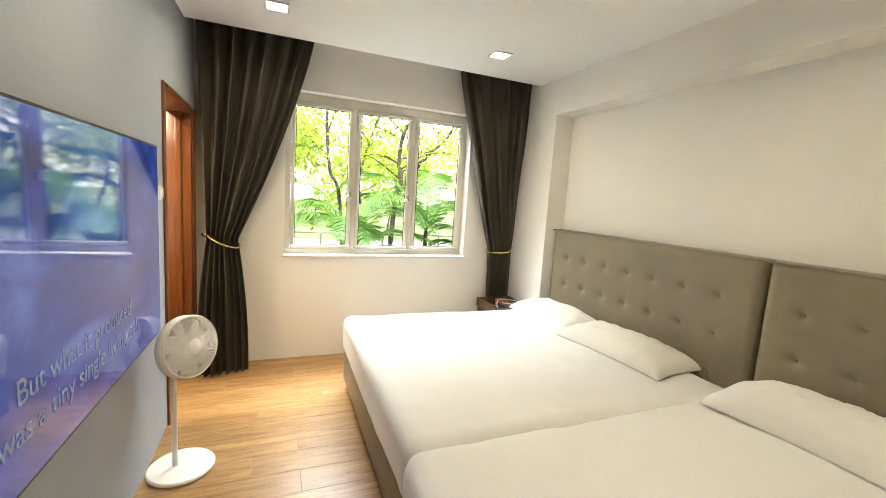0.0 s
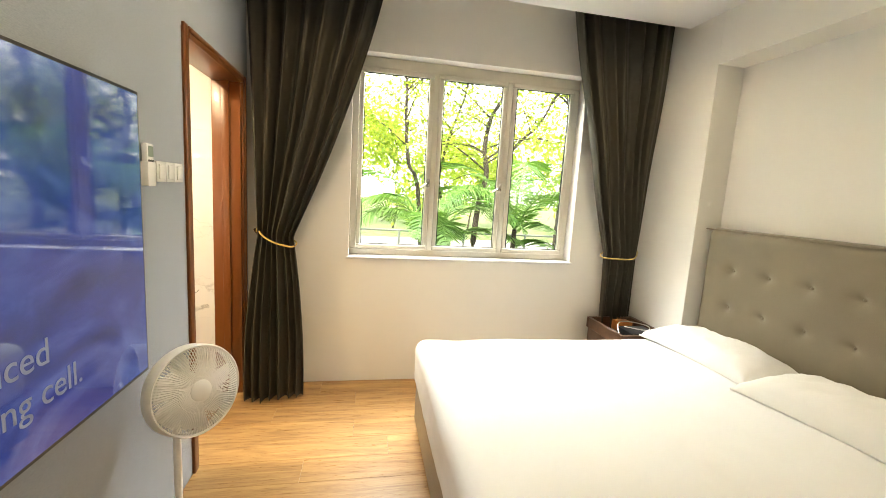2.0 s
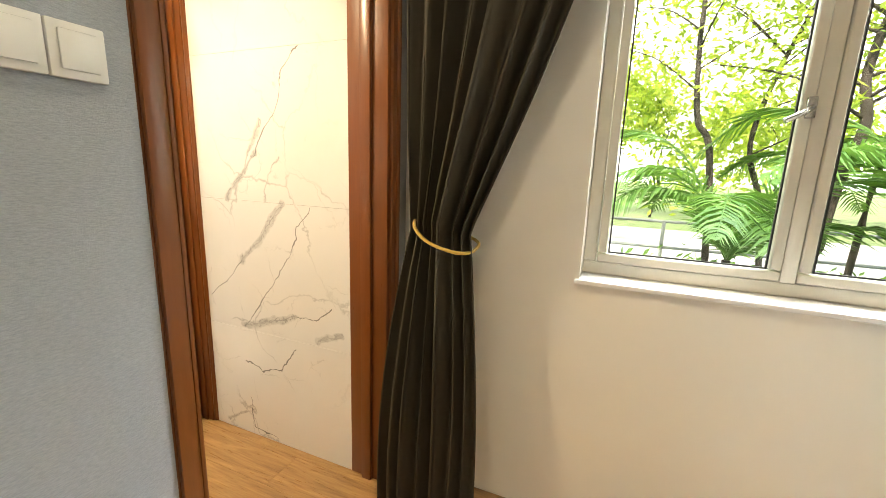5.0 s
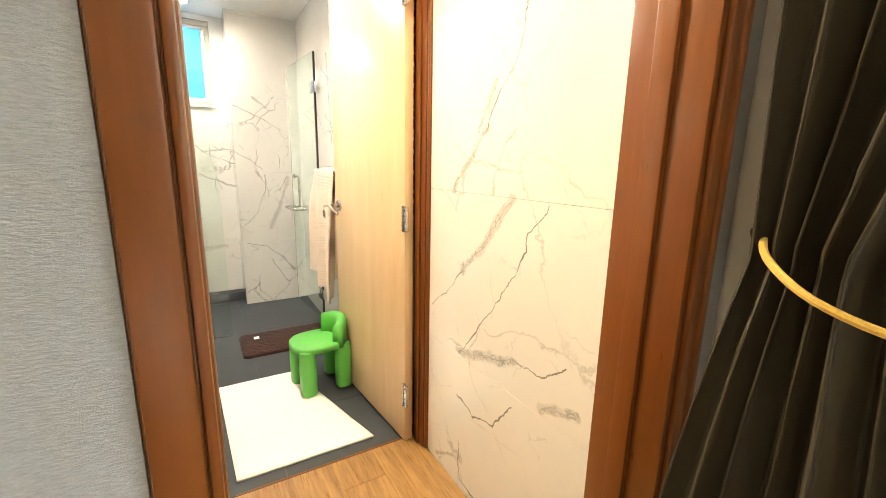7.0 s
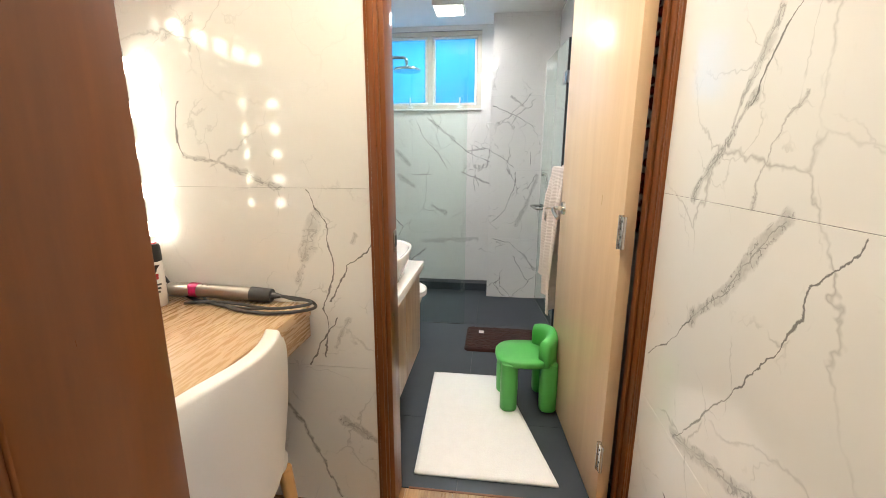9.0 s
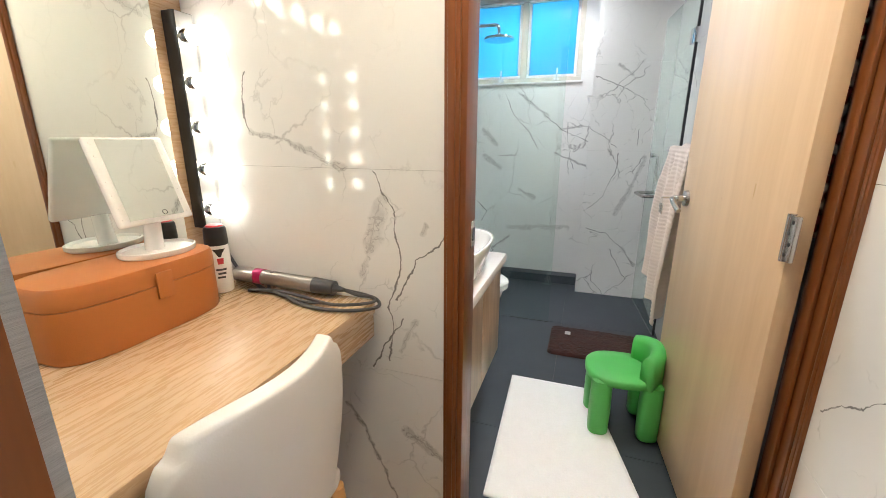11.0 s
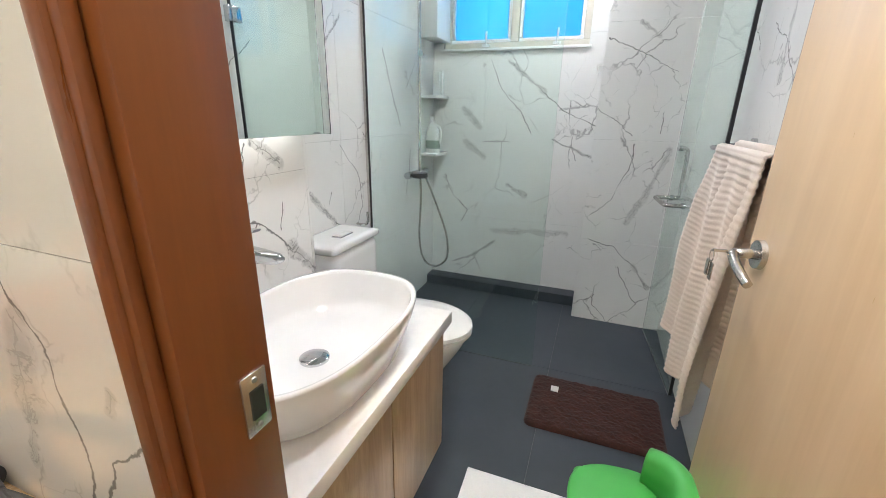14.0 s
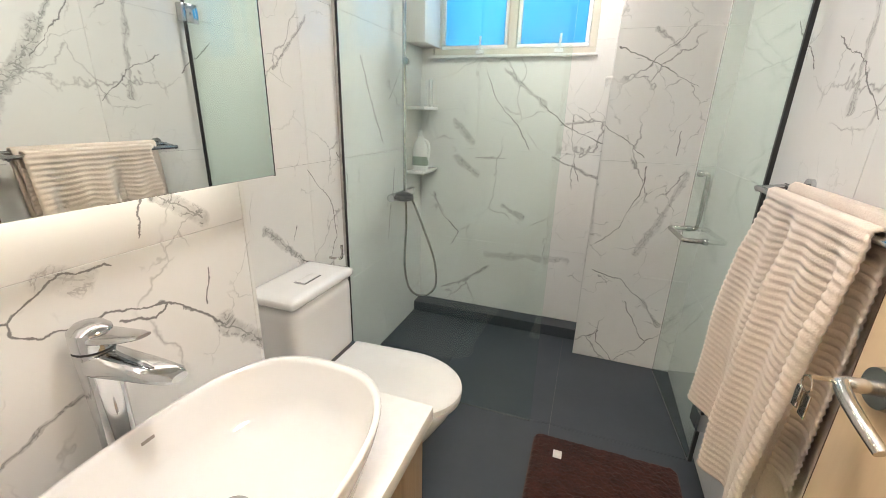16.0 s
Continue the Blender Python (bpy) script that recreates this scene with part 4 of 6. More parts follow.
def pillow(name, at, length, depth, height, yaw, seed, label):
    bm = bmesh.new()
    N = 26
    top, bot = [], []
    for j in range(N + 1):
        rt, rb = [], []
        for i in range(N * 2 + 1):
            u, v = -1 + i / N, -1 + 2 * j / N
            e = max(0.0, (1 - abs(u) ** 3.0)) ** 0.55 * max(0.0, (1 - abs(v) ** 2.4)) ** 0.55
            px = 1 - 0.07 * (1 - v * v) * abs(u) ** 8 * 0 - 0.05 * (1 - u * u)
            y = u * length / 2 * (1 - 0.05 * (1 - v * v))
            x = v * depth / 2 * (1 - 0.08 * (1 - u * u)) * px
            wr = 0.016 * noise.noise(Vector((u * 3 + seed, v * 2.5, 0))) + 0.010 * noise.noise(Vector((u * 8, v * 4 + seed, 2))) + 0.005 * noise.noise(Vector((u * 20, v * 9 + seed, 5)))
            rt.append(bm.verts.new((x, y, height * (0.14 + 0.86 * e ** 0.8) + wr * e)))
            rb.append(bm.verts.new((x, y, height * 0.06 * (1 - e) + 0.001)))
        top.append(rt)
        bot.append(rb)
    for A, B in zip(top, top[1:]):
        for i in range(N * 2):
            bm.faces.new((A[i], A[i + 1], B[i + 1], B[i]))
    for A, B in zip(bot, bot[1:]):
        for i in range(N * 2):
            bm.faces.new((A[i], B[i], B[i + 1], A[i + 1]))
    for i in range(N * 2):
        bm.faces.new((top[0][i], bot[0][i], bot[0][i + 1], top[0][i + 1]))
        bm.faces.new((top[-1][i], top[-1][i + 1], bot[-1][i + 1], bot[-1][i]))
    for j in range(N):
        bm.faces.new((top[j][0], top[j + 1][0], bot[j + 1][0], bot[j][0]))
        bm.faces.new((top[j][-1], bot[j][-1], bot[j + 1][-1], top[j + 1][-1]))
    bmesh.ops.transform(bm, matrix=Matrix.Translation(at) @ Matrix.Rotation(radians(yaw), 4, "Z"), verts=bm.verts)
    return solid(name, bm, M["pillow"], label, "pillow", "all", "bed pillows")


def tufted_panel(y0, y1, z0, z1, x_front, thick, btns):
    bm = bmesh.new()
    NY, NZ = 150, 100
    rows = []
    for j in range(NZ + 1):
        row = []
        for i in range(NY + 1):
            u, w = i / NY, j / NZ
            y, z = y0 + (y1 - y0) * u, z0 + (z1 - z0) * w
            ey = min(y - y0, y1 - y) / 0.05
            ez = (z1 - z) / 0.05
            d = 0.0
            for e in (ey, ez):
                if e < 1:
                    d += 0.04 * (1 - math.sqrt(max(0, 1 - (1 - e) ** 2)))
            for by, bz in btns:
                q = math.hypot(y - by, z - bz)
                if q < 0.20:
                    d += 0.026 * math.exp(-q / 0.013) + 0.012 * math.exp(-(q / 0.05) ** 2)
                dy, dz = abs(y - by), abs(z - bz)
                if dy < 0.07 and dz < 0.020:
                    d += 0.006 * (1 - dy / 0.07) * (1 - dz / 0.020)
            row.append(bm.verts.new((x_front + min(d, thick - 0.01), y, z)))
        rows.append(row)
    for A, B in zip(rows, rows[1:]):
        for i in range(NY):
            bm.faces.new((A[i], A[i + 1], B[i + 1], B[i]))
    rim = [rows[0][i] for i in range(NY + 1)] + [rows[j][NY] for j in range(1, NZ + 1)] + [rows[NZ][i] for i in range(NY - 1, -1, -1)] + [rows[j][0] for j in range(NZ - 1, 0, -1)]
    back = [bm.verts.new((x_front + thick, v.co.y, v.co.z)) for v in rim]
    n = len(rim)
    for i in range(n):
        bm.faces.new((rim[i], rim[(i + 1) % n], back[(i + 1) % n], back[i]))
    bm.faces.new(back)
    return bm


def bed(y0, y1, x0, label, seed, top=0.575, split=0.0):
    b = thing("bed", ((x0 + 2.5) / 2, (y0 + y1) / 2, 0), label, "bed", "beds side by side")
    base = part("base", bm_box(x0 + 0.005, y0 + 0.01, 0.055, 2.53, y1 - 0.01, 0.30, 0.018, 3), M["leather"], b, "taupe upholstered bed base")
    for lx in (x0 + 0.10, 2.40):
        for ly in (y0 + 0.10, (y0 + y1) / 2, y1 - 0.10):
            part("leg", bm_cyl((lx, ly, 0), (lx, ly, 0.056), 0.022, 0.028, 16), M["black"], b)
    part("mattress", rounded_block(x0 - 0.012, y0, 0.285, 2.53, y1, top, 0.07, 60, 0.012, seed, 0.007), M["sheet"], b, "mattress in a white fitted sheet", "all")
    btns = []
    cy = y1 - 0.22 + 0.005
    k = 0
    while cy - 0.232 * k > y0 + 0.1:
        btns.append((cy - 0.232 * k, 1.08))
        if k:
            btns.append((cy - 0.232 * k + 0.0, 0.60))
        btns.append((cy - 0.232 * k + 0.0 + 0.0, 0.845))
        k += 1
    hb = part("headboard", tufted_panel(y0 - 0.01 - split, y1 + 0.015 - split, 0.06, 1.335, 2.535, 0.118, btns), M["leather"], b, "tufted taupe leatherette headboard", "all")
    for by, bz in btns:
        part("button", bm_ball((2.566, by, bz), 0.010, (0.5, 1, 1), 10, 6), M["leather"], hb, "")
    ys = [y0 - 0.01 + (y1 - y0 + 0.03) * i / 12 for i in range(13)]
    part("piping", bm_tube([(2.545, y, 1.327) for y in ys], 0.006, 6), M["leather"], hb)
    return b


bed(1.205, 3.02, 0.60, "king bed with a white sheet and tufted headboard", 1.3, 0.58, 0.015)
bed(-0.63, 1.20, 0.565, "second bed with a white sheet and tufted headboard", 5.1, 0.60, 0.05)
pillow("pillow", (2.32, 2.63, 0.585), 0.74, 0.42, 0.135, 3, 1.0, "off-white pillow against the tufted headboard")
pillow("pillow", (2.30, 1.84, 0.585), 0.84, 0.44, 0.150, 6, 4.0, "plump off-white pillow on the king bed")
pillow("pillow", (2.33, 0.72, 0.605), 0.82, 0.46, 0.18, 4, 7.0, "plump off-white pillow on the second bed")

# ---- ceiling downlights ----
dl = None
# third fitting is made up, out of view, to go with the warm wash lamp
for dx, dy in ((0.075, 2.80), (1.70, 2.80), (-0.12, 1.45), (1.62, 0.9), (0.10, -0.9), (1.62, -0.9)):
    if dl is None:
        dl = thing("downlight", (dx, dy, ZC), "square recessed downlight with a lit diffuser", "ceiling light", "ceiling downlights")
        fr = bmesh.new()
        for q in ((-0.075, -0.075, 0.075, -0.06), (-0.075, 0.06, 0.075, 0.075), (-0.075, -0.06, -0.06, 0.06), (0.06, -0.06, 0.075, 0.06)):
            bm_box(dx + q[0], dy + q[1], ZC - 0.012, dx + q[2], dy + q[3], ZC, 0.002, 1, fr)
        part("frame", fr, M["white_gloss"], dl)
        part("diffuser", bm_box(dx - 0.06, dy - 0.06, ZC - 0.008, dx + 0.06, dy + 0.06, ZC), M["light"], dl, "glowing diffuser", False)
    else:
        copy_thing(dl, pose(dx, dy, ZC))


# ---- nightstand ----
ns = thing("nightstand", (2.24, 3.36, 0), "dark brown nightstand with a tray top", "nightstand")
part("body", bm_box(2.06, 3.12, 0.02, 2.44, 3.56, 0.46, 0.006), M["dark_wood"], ns)
rim = bmesh.new()
for q in ((2.05, 3.11, 2.45, 3.135), (2.05, 3.545, 2.45, 3.57), (2.05, 3.135, 2.075, 3.545), (2.425, 3.135, 2.45, 3.545)):
    bm_box(q[0], q[1], 0.46, q[2], q[3], 0.545, 0.004, 1, rim)
part("tray_rim", rim, M["dark_wood"], ns, "raised dark wooden rim")
solid("notebook", bm_box(2.18, 3.18, 0.462, 2.40, 3.36, 0.535, 0.004), M["black"], "black folder lying on the nightstand", "folder")
solid("charging_cable", bm_tube(smooth_path([(2.10, 3.16, 0.47), (2.12, 3.26, 0.55), (2.22, 3.38, 0.56), (2.34, 3.40, 0.55), (2.40, 3.30, 0.55), (2.33, 3.22, 0.545), (2.20, 3.30, 0.55)], 8), 0.004, 6), M["white_gloss"], "white charging cable coiled on the nightstand", "cable")
solid("small_packet", bm_box(2.24, 3.42, 0.462, 2.36, 3.52, 0.54, 0.006), M["orange"], "small orange packet on the nightstand", "packet")


# ---- dressing table ----
dt = thing("dressing_table", (-1.15, 2.15, 0), "wall-hung oak laminate dressing table", "table")
part("tabletop", bm_box(XB + 0.002, YD + 0.022, 0.735, XT2 - 0.002, 2.470, 0.778, 0.003), M["oak_table"], dt)
part("drawer_front", bm_box(XB + 0.002, 2.443, 0.660, XT2 - 0.002, 2.464, 0.733, 0.002), M["oak_table"], dt)
part("underside", bm_box(XB + 0.002, YD + 0.022, 0.660, XT2 - 0.002, 2.442, 0.675), M["oak_table"], dt)
part("back_panel", bm_box(XB + 0.002, YD, 0.655, XT2 - 0.002, YD + 0.020, 1.72, 0.002), M["oak_table"], dt, "oak panel behind the mirror")
part("top_box", bm_box(XB + 0.002, YD + 0.0, 1.722, XT2 - 0.002, YD + 0.30, 1.80, 0.003), M["oak_table"], dt, "shallow oak shelf over the mirror")

dm = thing("dressing_mirror", (-1.15, YD + 0.02, 0.82), "frameless wall mirror over the dressing table", "mirror")
part("mirror_glass", bm_box(-1.455, YD + 0.021, 0.80, XT2 - 0.03, YD + 0.026, 1.66), M["mirror"], dm, "silvered glass", False)


def bulb_bar(p0, p1, count, first, last, label):
    """A dark bar with round lit bulbs."""
    horizontal = abs(p1[0] - p0[0]) > abs(p1[2] - p0[2])
    g = thing("vanity_light_bar", p0, label, "light bar", "mirror light bars")
    x0, x1 = min(p0[0], p1[0]), max(p0[0], p1[0])
    z0, z1 = min(p0[2], p1[2]), max(p0[2], p1[2])
    if horizontal:
        z0, z1 = z0 - 0.03, z1 + 0.03
    else:
        x0, x1 = x0 - 0.03, x1 + 0.03
    y = p0[1]
    part("housing", bm_box(x0, y, z0, x1, y + 0.045, z1, 0.003), M["black"], g)
    part("face_plate", bm_box(x0 + 0.003, y + 0.045, z0 + 0.003, x1 - 0.003, y + 0.048, z1 - 0.003), M["chrome"], g, "polished face plate", False)
    for k in range(count):
        s = first + (last - first) * k / (count - 1)
        c = (s, y + 0.048, (z0 + z1) / 2) if horizontal else ((x0 + x1) / 2, y + 0.048, s)
        part("socket", bm_cyl(c, (c[0], c[1] + 0.014, c[2]), 0.019, 0.017, 16), M["chrome"], g)
        part("bulb", bm_ball((c[0], c[1] + 0.034, c[2]), 0.025, (1, 1, 1), 14, 9), M["bulb"], g, "lit round bulb")
    return g


bulb_bar((-1.519, YD + 0.02, 0.965), (-1.519, YD + 0.02, 1.575), 5, 1.02, 1.513, "vertical bar of lit round bulbs beside the mirror")
bulb_bar((-0.775, YD + 0.021, 0.965), (-0.775, YD + 0.021, 1.575), 5, 1.02, 1.513, "vertical bar of lit round bulbs beside the mirror")
bulb_bar((-1.45, YD + 0.021, 1.685), (-0.84, YD + 0.021, 1.685), 5, -1.38, -0.90, "horizontal bar of lit round bulbs over the mirror")

# things on the table
ZTB = 0.779
case = thing("vanity_case", (-1.22, 2.06, ZTB), "orange leather make-up case with rounded corners", "case")
part("body", bm_lathe([(0.98, 0.0), (1.0, 0.006), (1.0, 0.118)], (-1.20, 1.992, ZTB), 48, 0.20, 0.102, power=3.6), M["orange"], case)
part("lid", bm_lathe([(1.0, 0.1195), (1.005, 0.122), (1.0, 0.155), (0.975, 0.166), (0.9, 0.168)], (-1.20, 1.992, ZTB), 48, 0.20, 0.102, power=3.6), M["orange"], case)
part("clasp", bm_box(-1.235, 2.094, ZTB + 0.085, -1.195, 2.0995, ZTB + 0.150, 0.0026), M["orange"], case, "leather tab clasp")
stm = thing("table_mirror", (-1.29, 1.985, ZTB + 0.168), "white tabletop make-up mirror with a square head", "mirror")
part("tray", bm_lathe([(0.96, 0.0), (1.0, 0.004), (1.0, 0.014), (0.95, 0.016), (0.92, 0.008), (0.10, 0.008)], (-1.29, 1.987, ZTB + 0.168), 48, 0.092, 0.074), M["white_gloss"], stm)
part("stem", bm_cyl((-1.29, 1.975, ZTB + 0.175), (-1.288, 1.985, ZTB + 0.255), 0.022, 0.019), M["white_gloss"], stm)
hm = Matrix.Translation((-1.285, 1.976, 1.132)) @ Matrix.Rotation(radians(20), 4, "X")


def headed(bm):
    bmesh.ops.transform(bm, matrix=hm, verts=bm.verts)
    return bm


part("head", headed(bm_box(-0.095, -0.008, -0.110, 0.095, 0.008, 0.110, 0.007, 3)), M["white_gloss"], stm)
for k in range(14):
    lx, lz = (-0.082 if k < 7 else 0.082), -0.093 + 0.031 * (k % 7)
    part("led", headed(bm_cyl((lx, 0.0082, lz), (lx, 0.0092, lz), 0.0035, None, 8)), M["quartz"], stm, "small unlit light dot")
part("mirror_glass", headed(bm_box(-0.070, 0.0085, -0.098, 0.070, 0.0095, 0.102)), M["mirror"], stm, "square mirror glass", False)
part("touch_button", headed(bm_tube([(-0.02 + 0.006 * math.cos(q), 0.0100, -0.088 + 0.006 * math.sin(q)) for q in np.linspace(0, 6.28, 14, endpoint=False)], 0.0007, 5, None, True)), M["rubber"], stm, "grey ring-shaped touch button")

BX, BY = -1.464, 1.990
bt = thing("spray_bottle", (BX, BY, ZTB), "white spray can with a black cap", "bottle")
part("body", bm_lathe([(0.030, 0.0), (0.033, 0.004), (0.033, 0.142), (0.031, 0.148)], (BX, BY, ZTB), 32), M["white_gloss"], bt)
part("cap", bm_lathe([(0.032, 0.148), (0.0325, 0.152), (0.031, 0.194), (0.028, 0.202), (0.01, 0.203)], (BX, BY, ZTB), 32), M["black"], bt, "black cap")
part("cap_top", bm_lathe([(0.024, 0.2035), (0.022, 0.207)], (BX, BY, ZTB), 20), M["red"], bt, "red cap top")


def wrap_patch(a0, a1, z0, z1, taper=1.0, r=0.0336, n=8):
    """A printed patch that lies round the can between two angles."""
    bm = bmesh.new()
    cols = []
    mid = (a0 + a1) / 2
    for k in range(n + 1):
        a = a0 + (a1 - a0) * k / n
        b = mid + (a - mid) * taper
        cols.append([bm.verts.new((BX + q * math.cos(radians(t)), BY + q * math.sin(radians(t)), ZTB + z)) for t, z, q in ((b, z0, r), (a, z1, r), (a, z1, r - 0.0008), (b, z0, r - 0.0008))])
    for P, Q in zip(cols, cols[1:]):
        for k in range(4):
            bm.faces.new((P[k], P[(k + 1) % 4], Q[(k + 1) % 4], Q[k]))
    return bm


part("printed_triangle", wrap_patch(25, 85, 0.114, 0.138, 0.15), M["black"], bt, "black printed triangle")
part("printed_dot", wrap_patch(40, 72, 0.092, 0.110, 0.8), M["red"], bt, "red printed dot")
for k, (a0, a1) in enumerate(((30, 80), (38, 76), (34, 70))):
    part("printed_line", wrap_patch(a0, a1, 0.072 - 0.012 * k, 0.078 - 0.012 * k), M["rubber"], bt, "small printed line")

dr = thing("hair_styler", (-1.52, 2.18, ZTB), "grey hair styler with a magenta ring and coiled cord", "hair dryer")
A, B = Vector((-1.519, 2.037, ZTB + 0.040)), Vector((-1.532, 2.372, ZTB + 0.026))
ax = (B - A).normalized()


def along(s0, s1, r0, r1, seg=24):
    return bm_cyl(A + ax * s0, A + ax * s1, r0, r1, seg)


part("barrel", along(0.065, 0.245, 0.023, 0.023), M["dryer_metal"], dr)
part("ring", along(0.035, 0.065, 0.0245, 0.0245), M["magenta"], dr, "magenta ring")
part("filter", along(0.245, 0.314, 0.0245, 0.022), M["rubber"], dr, "dark ribbed filter end")
part("tail", along(0.314, 0.345, 0.013, 0.006), M["rubber"], dr)
for k in range(2):
    part("button", bm_ball(tuple(A + ax * (0.08 + 0.02 * k) + Vector((0.006, 0, 0.0215))), 0.005, (1, 1, 0.6), 10, 6), M["chrome"], dr)
hd = bm_lathe([(0.030, -0.04), (0.034, -0.02), (0.034, 0.02), (0.028, 0.04)], (0, 0, 0), 28, 1.0, 0.62)
bmesh.ops.transform(hd, matrix=Matrix.Translation(A + ax * 0.0) @ ax.to_track_quat("Z", "Y").to_matrix().to_4x4(), verts=hd.verts)
part("head", hd, M["dryer_metal"], dr)
e = B + ax * 0.012
part("cord", bm_tube(smooth_path([tuple(e), tuple(e + Vector((0.004, 0.045, -0.008))), (-1.540, 2.475, 0.790), (-1.515, 2.505, 0.779), (-1.455, 2.480, 0.786), (-1.430, 2.38, 0.785), (-1.445, 2.28, 0.785), (-1.485, 2.20, 0.784), (-1.500, 2.12, 0.785), (-1.535, 2.04, 0.79), (-1.545, 1.97, 0.83), (-1.545, 1.91, 0.93)], 10), 0.0052, 8), M["rubber"], dr, "grey rubber cord")
part("cord", bm_tube(smooth_path([tuple(e), (-1.542, 2.45, 0.794), (-1.522, 2.488, 0.789), (-1.475, 2.468, 0.794), (-1.452, 2.39, 0.792), (-1.475, 2.27, 0.792), (-1.490, 2.17, 0.790), (-1.475, 2.08, 0.786)], 10), 0.0048, 8), M["rubber"], dr, "grey rubber cord")
part("cord", bm_tube(smooth_path([(-1.54, 2.10, 0.786), (-1.50, 2.14, 0.786), (-1.47, 2.22, 0.786), (-1.455, 2.30, 0.787), (-1.462, 2.36, 0.787)], 10), 0.0048, 8), M["rubber"], dr, "grey rubber cord")

# chair at the table
ch = thing("vanity_chair", (-1.05, 2.42, 0), "white upholstered chair with beech legs", "chair")
cb = bmesh.new()
NU, NV = 18, 16
front, rear = [], []
for j in range(NV + 1):
    f0, r0 = [], []
    w = j / NV
    for i in range(NU + 1):
        u = -1 + 2 * i / NU
        half = 0.205 + 0.025 * math.sin(math.pi * w) - 0.03 * max(0, w - 0.8) / 0.2
        x = -1.08 + u * half
        z = 0.42 + 0.415 * w - (0.02 * abs(u) ** 4 if w > 0.9 else 0)
        y = 2.53 + 0.035 * w - 0.06 * u * u
        f0.append(cb.verts.new((x, y - 0.02, z)))
        r0.append(cb.verts.new((x, y + 0.02, z)))
    front.append(f0)
    rear.append(r0)
for G, fl in ((front, 1), (rear, -1)):
    for P, Q in zip(G, G[1:]):
        for i in range(NU):
            cb.faces.new((P[i], P[i + 1], Q[i + 1], Q[i])[::fl])
for i in range(NU):
    cb.faces.new((front[0][i], rear[0][i], rear[0][i + 1], front[0][i + 1]))
    cb.faces.new((front[-1][i], front[-1][i + 1], rear[-1][i + 1], rear[-1][i]))
for j in range(NV):
    cb.faces.new((front[j][0], front[j + 1][0], rear[j + 1][0], rear[j][0]))
    cb.faces.new((front[j][-1], rear[j][-1], rear[j + 1][-1], front[j + 1][-1]))
bmesh.ops.recalc_face_normals(cb, faces=cb.faces)
back = part("backrest", cb, M["pale_fabric"], ch, "", "all")
bv = back.modifiers.new("round", "BEVEL")
bv.width, bv.segments, bv.limit_method = 0.014, 3, "ANGLE"
part("seat", rounded_block(-1.28, 2.12, 0.39, -0.85, 2.52, 0.46, 0.03, 12, 0.01, 2.0, 0.001), M["pale_fabric"], ch, "", "all")
for lx in (-1.255, -0.875):
    for ly in (2.15, 2.505):
        sx, sy = (0.025 if lx > -1 else -0.025), (0.035 if ly > 2.3 else -0.02)
        part("leg", bm_cyl((lx + sx, ly + sy, 0), (lx, ly, 0.40), 0.013, 0.020, 14), M["leg_wood"], ch, "tapered beech leg")


# ---- bathroom ----
bw = tagged(thing("window_2", (XF - 0.06, 2.44, 1.70), "high two-pane bathroom window with frosted blue glass", "window"), kind="structure")
wf = bmesh.new()
X0 = XF - 0.10
for q in ((1.97, 1.70, 2.92, 1.735), (1.97, 2.325, 2.92, 2.36), (1.97, 1.735, 2.01, 2.325), (2.88, 1.735, 2.92, 2.325), (2.425, 1.735, 2.475, 2.325)):
    bm_box(X0, q[0], q[1], X0 + 0.07, q[2], q[3], 0.003, 1, wf)
part("window_frame", wf, M["window_frame"], bw)
part("window_sill", bm_box(XF - 0.105, 1.955, 1.683, XF + 0.02, 2.935, 1.699, 0.003), M["white_gloss"], bw, "white sill")


def frosted():
    m, nt, b = nodes_of("frosted_blue_glass")
    out = nt.nodes["Material Output"]
    tr = nt.nodes.new("ShaderNodeBsdfTranslucent")
    f = noise_tex(nt, coords(nt), 1.8, 2)
    nt.links.new(ramp(nt, f, ((0.3, (0.16, 0.34, 0.45)), (0.7, (0.23, 0.43, 0.54)))), tr.inputs["Color"])
    b.inputs["Base Color"].default_value = (0.10, 0.40, 0.60, 1)
    b.inputs["Roughness"].default_value = 0.15
    mx = nt.nodes.new("ShaderNodeMixShader")
    mx.inputs[0].default_value = 0.12
    nt.links.new(tr.outputs[0], mx.inputs[1])
    nt.links.new(b.outputs[0], mx.inputs[2])
    nt.links.new(mx.outputs[0], out.inputs["Surface"])
    return m


M["frosted"] = frosted()
for y0, y1 in ((2.01, 2.425), (2.475, 2.88)):
    sb = bmesh.new()
    for q in ((y0, 1.735, y1, 1.76), (y0, 2.30, y1, 2.325), (y0, 1.76, y0 + 0.025, 2.30), (y1 - 0.025, 1.76, y1, 2.30)):
        bm_box(X0 + 0.012, q[0] + 0.002, q[1] + 0.002, X0 + 0.058, q[2] - 0.002, q[3] - 0.002, 0.003, 1, sb)
    s = part("sash", sb, M["white_gloss"], bw, "white sash frame")
    part("pane", bm_box(X0 + 0.03, y0 + 0.022, 1.757, X0 + 0.036, y1 - 0.022, 2.303), M["frosted"], s, "frosted blue pane", False)
    lb = bm_box(X0 + 0.06, (y0 + y1) / 2 + 0.02, 1.708, X0 + 0.085, (y0 + y1) / 2 + 0.07, 1.728, 0.003)
    bm_tube([(X0 + 0.08, (y0 + y1) / 2 + 0.045, 1.722), (X0 + 0.10, (y0 + y1) / 2 + 0.05, 1.76), (X0 + 0.102, (y0 + y1) / 2 + 0.052, 1.80)], 0.007, 8, lb)
    part("latch", lb, M["white_gloss"], s, "white latch handle")

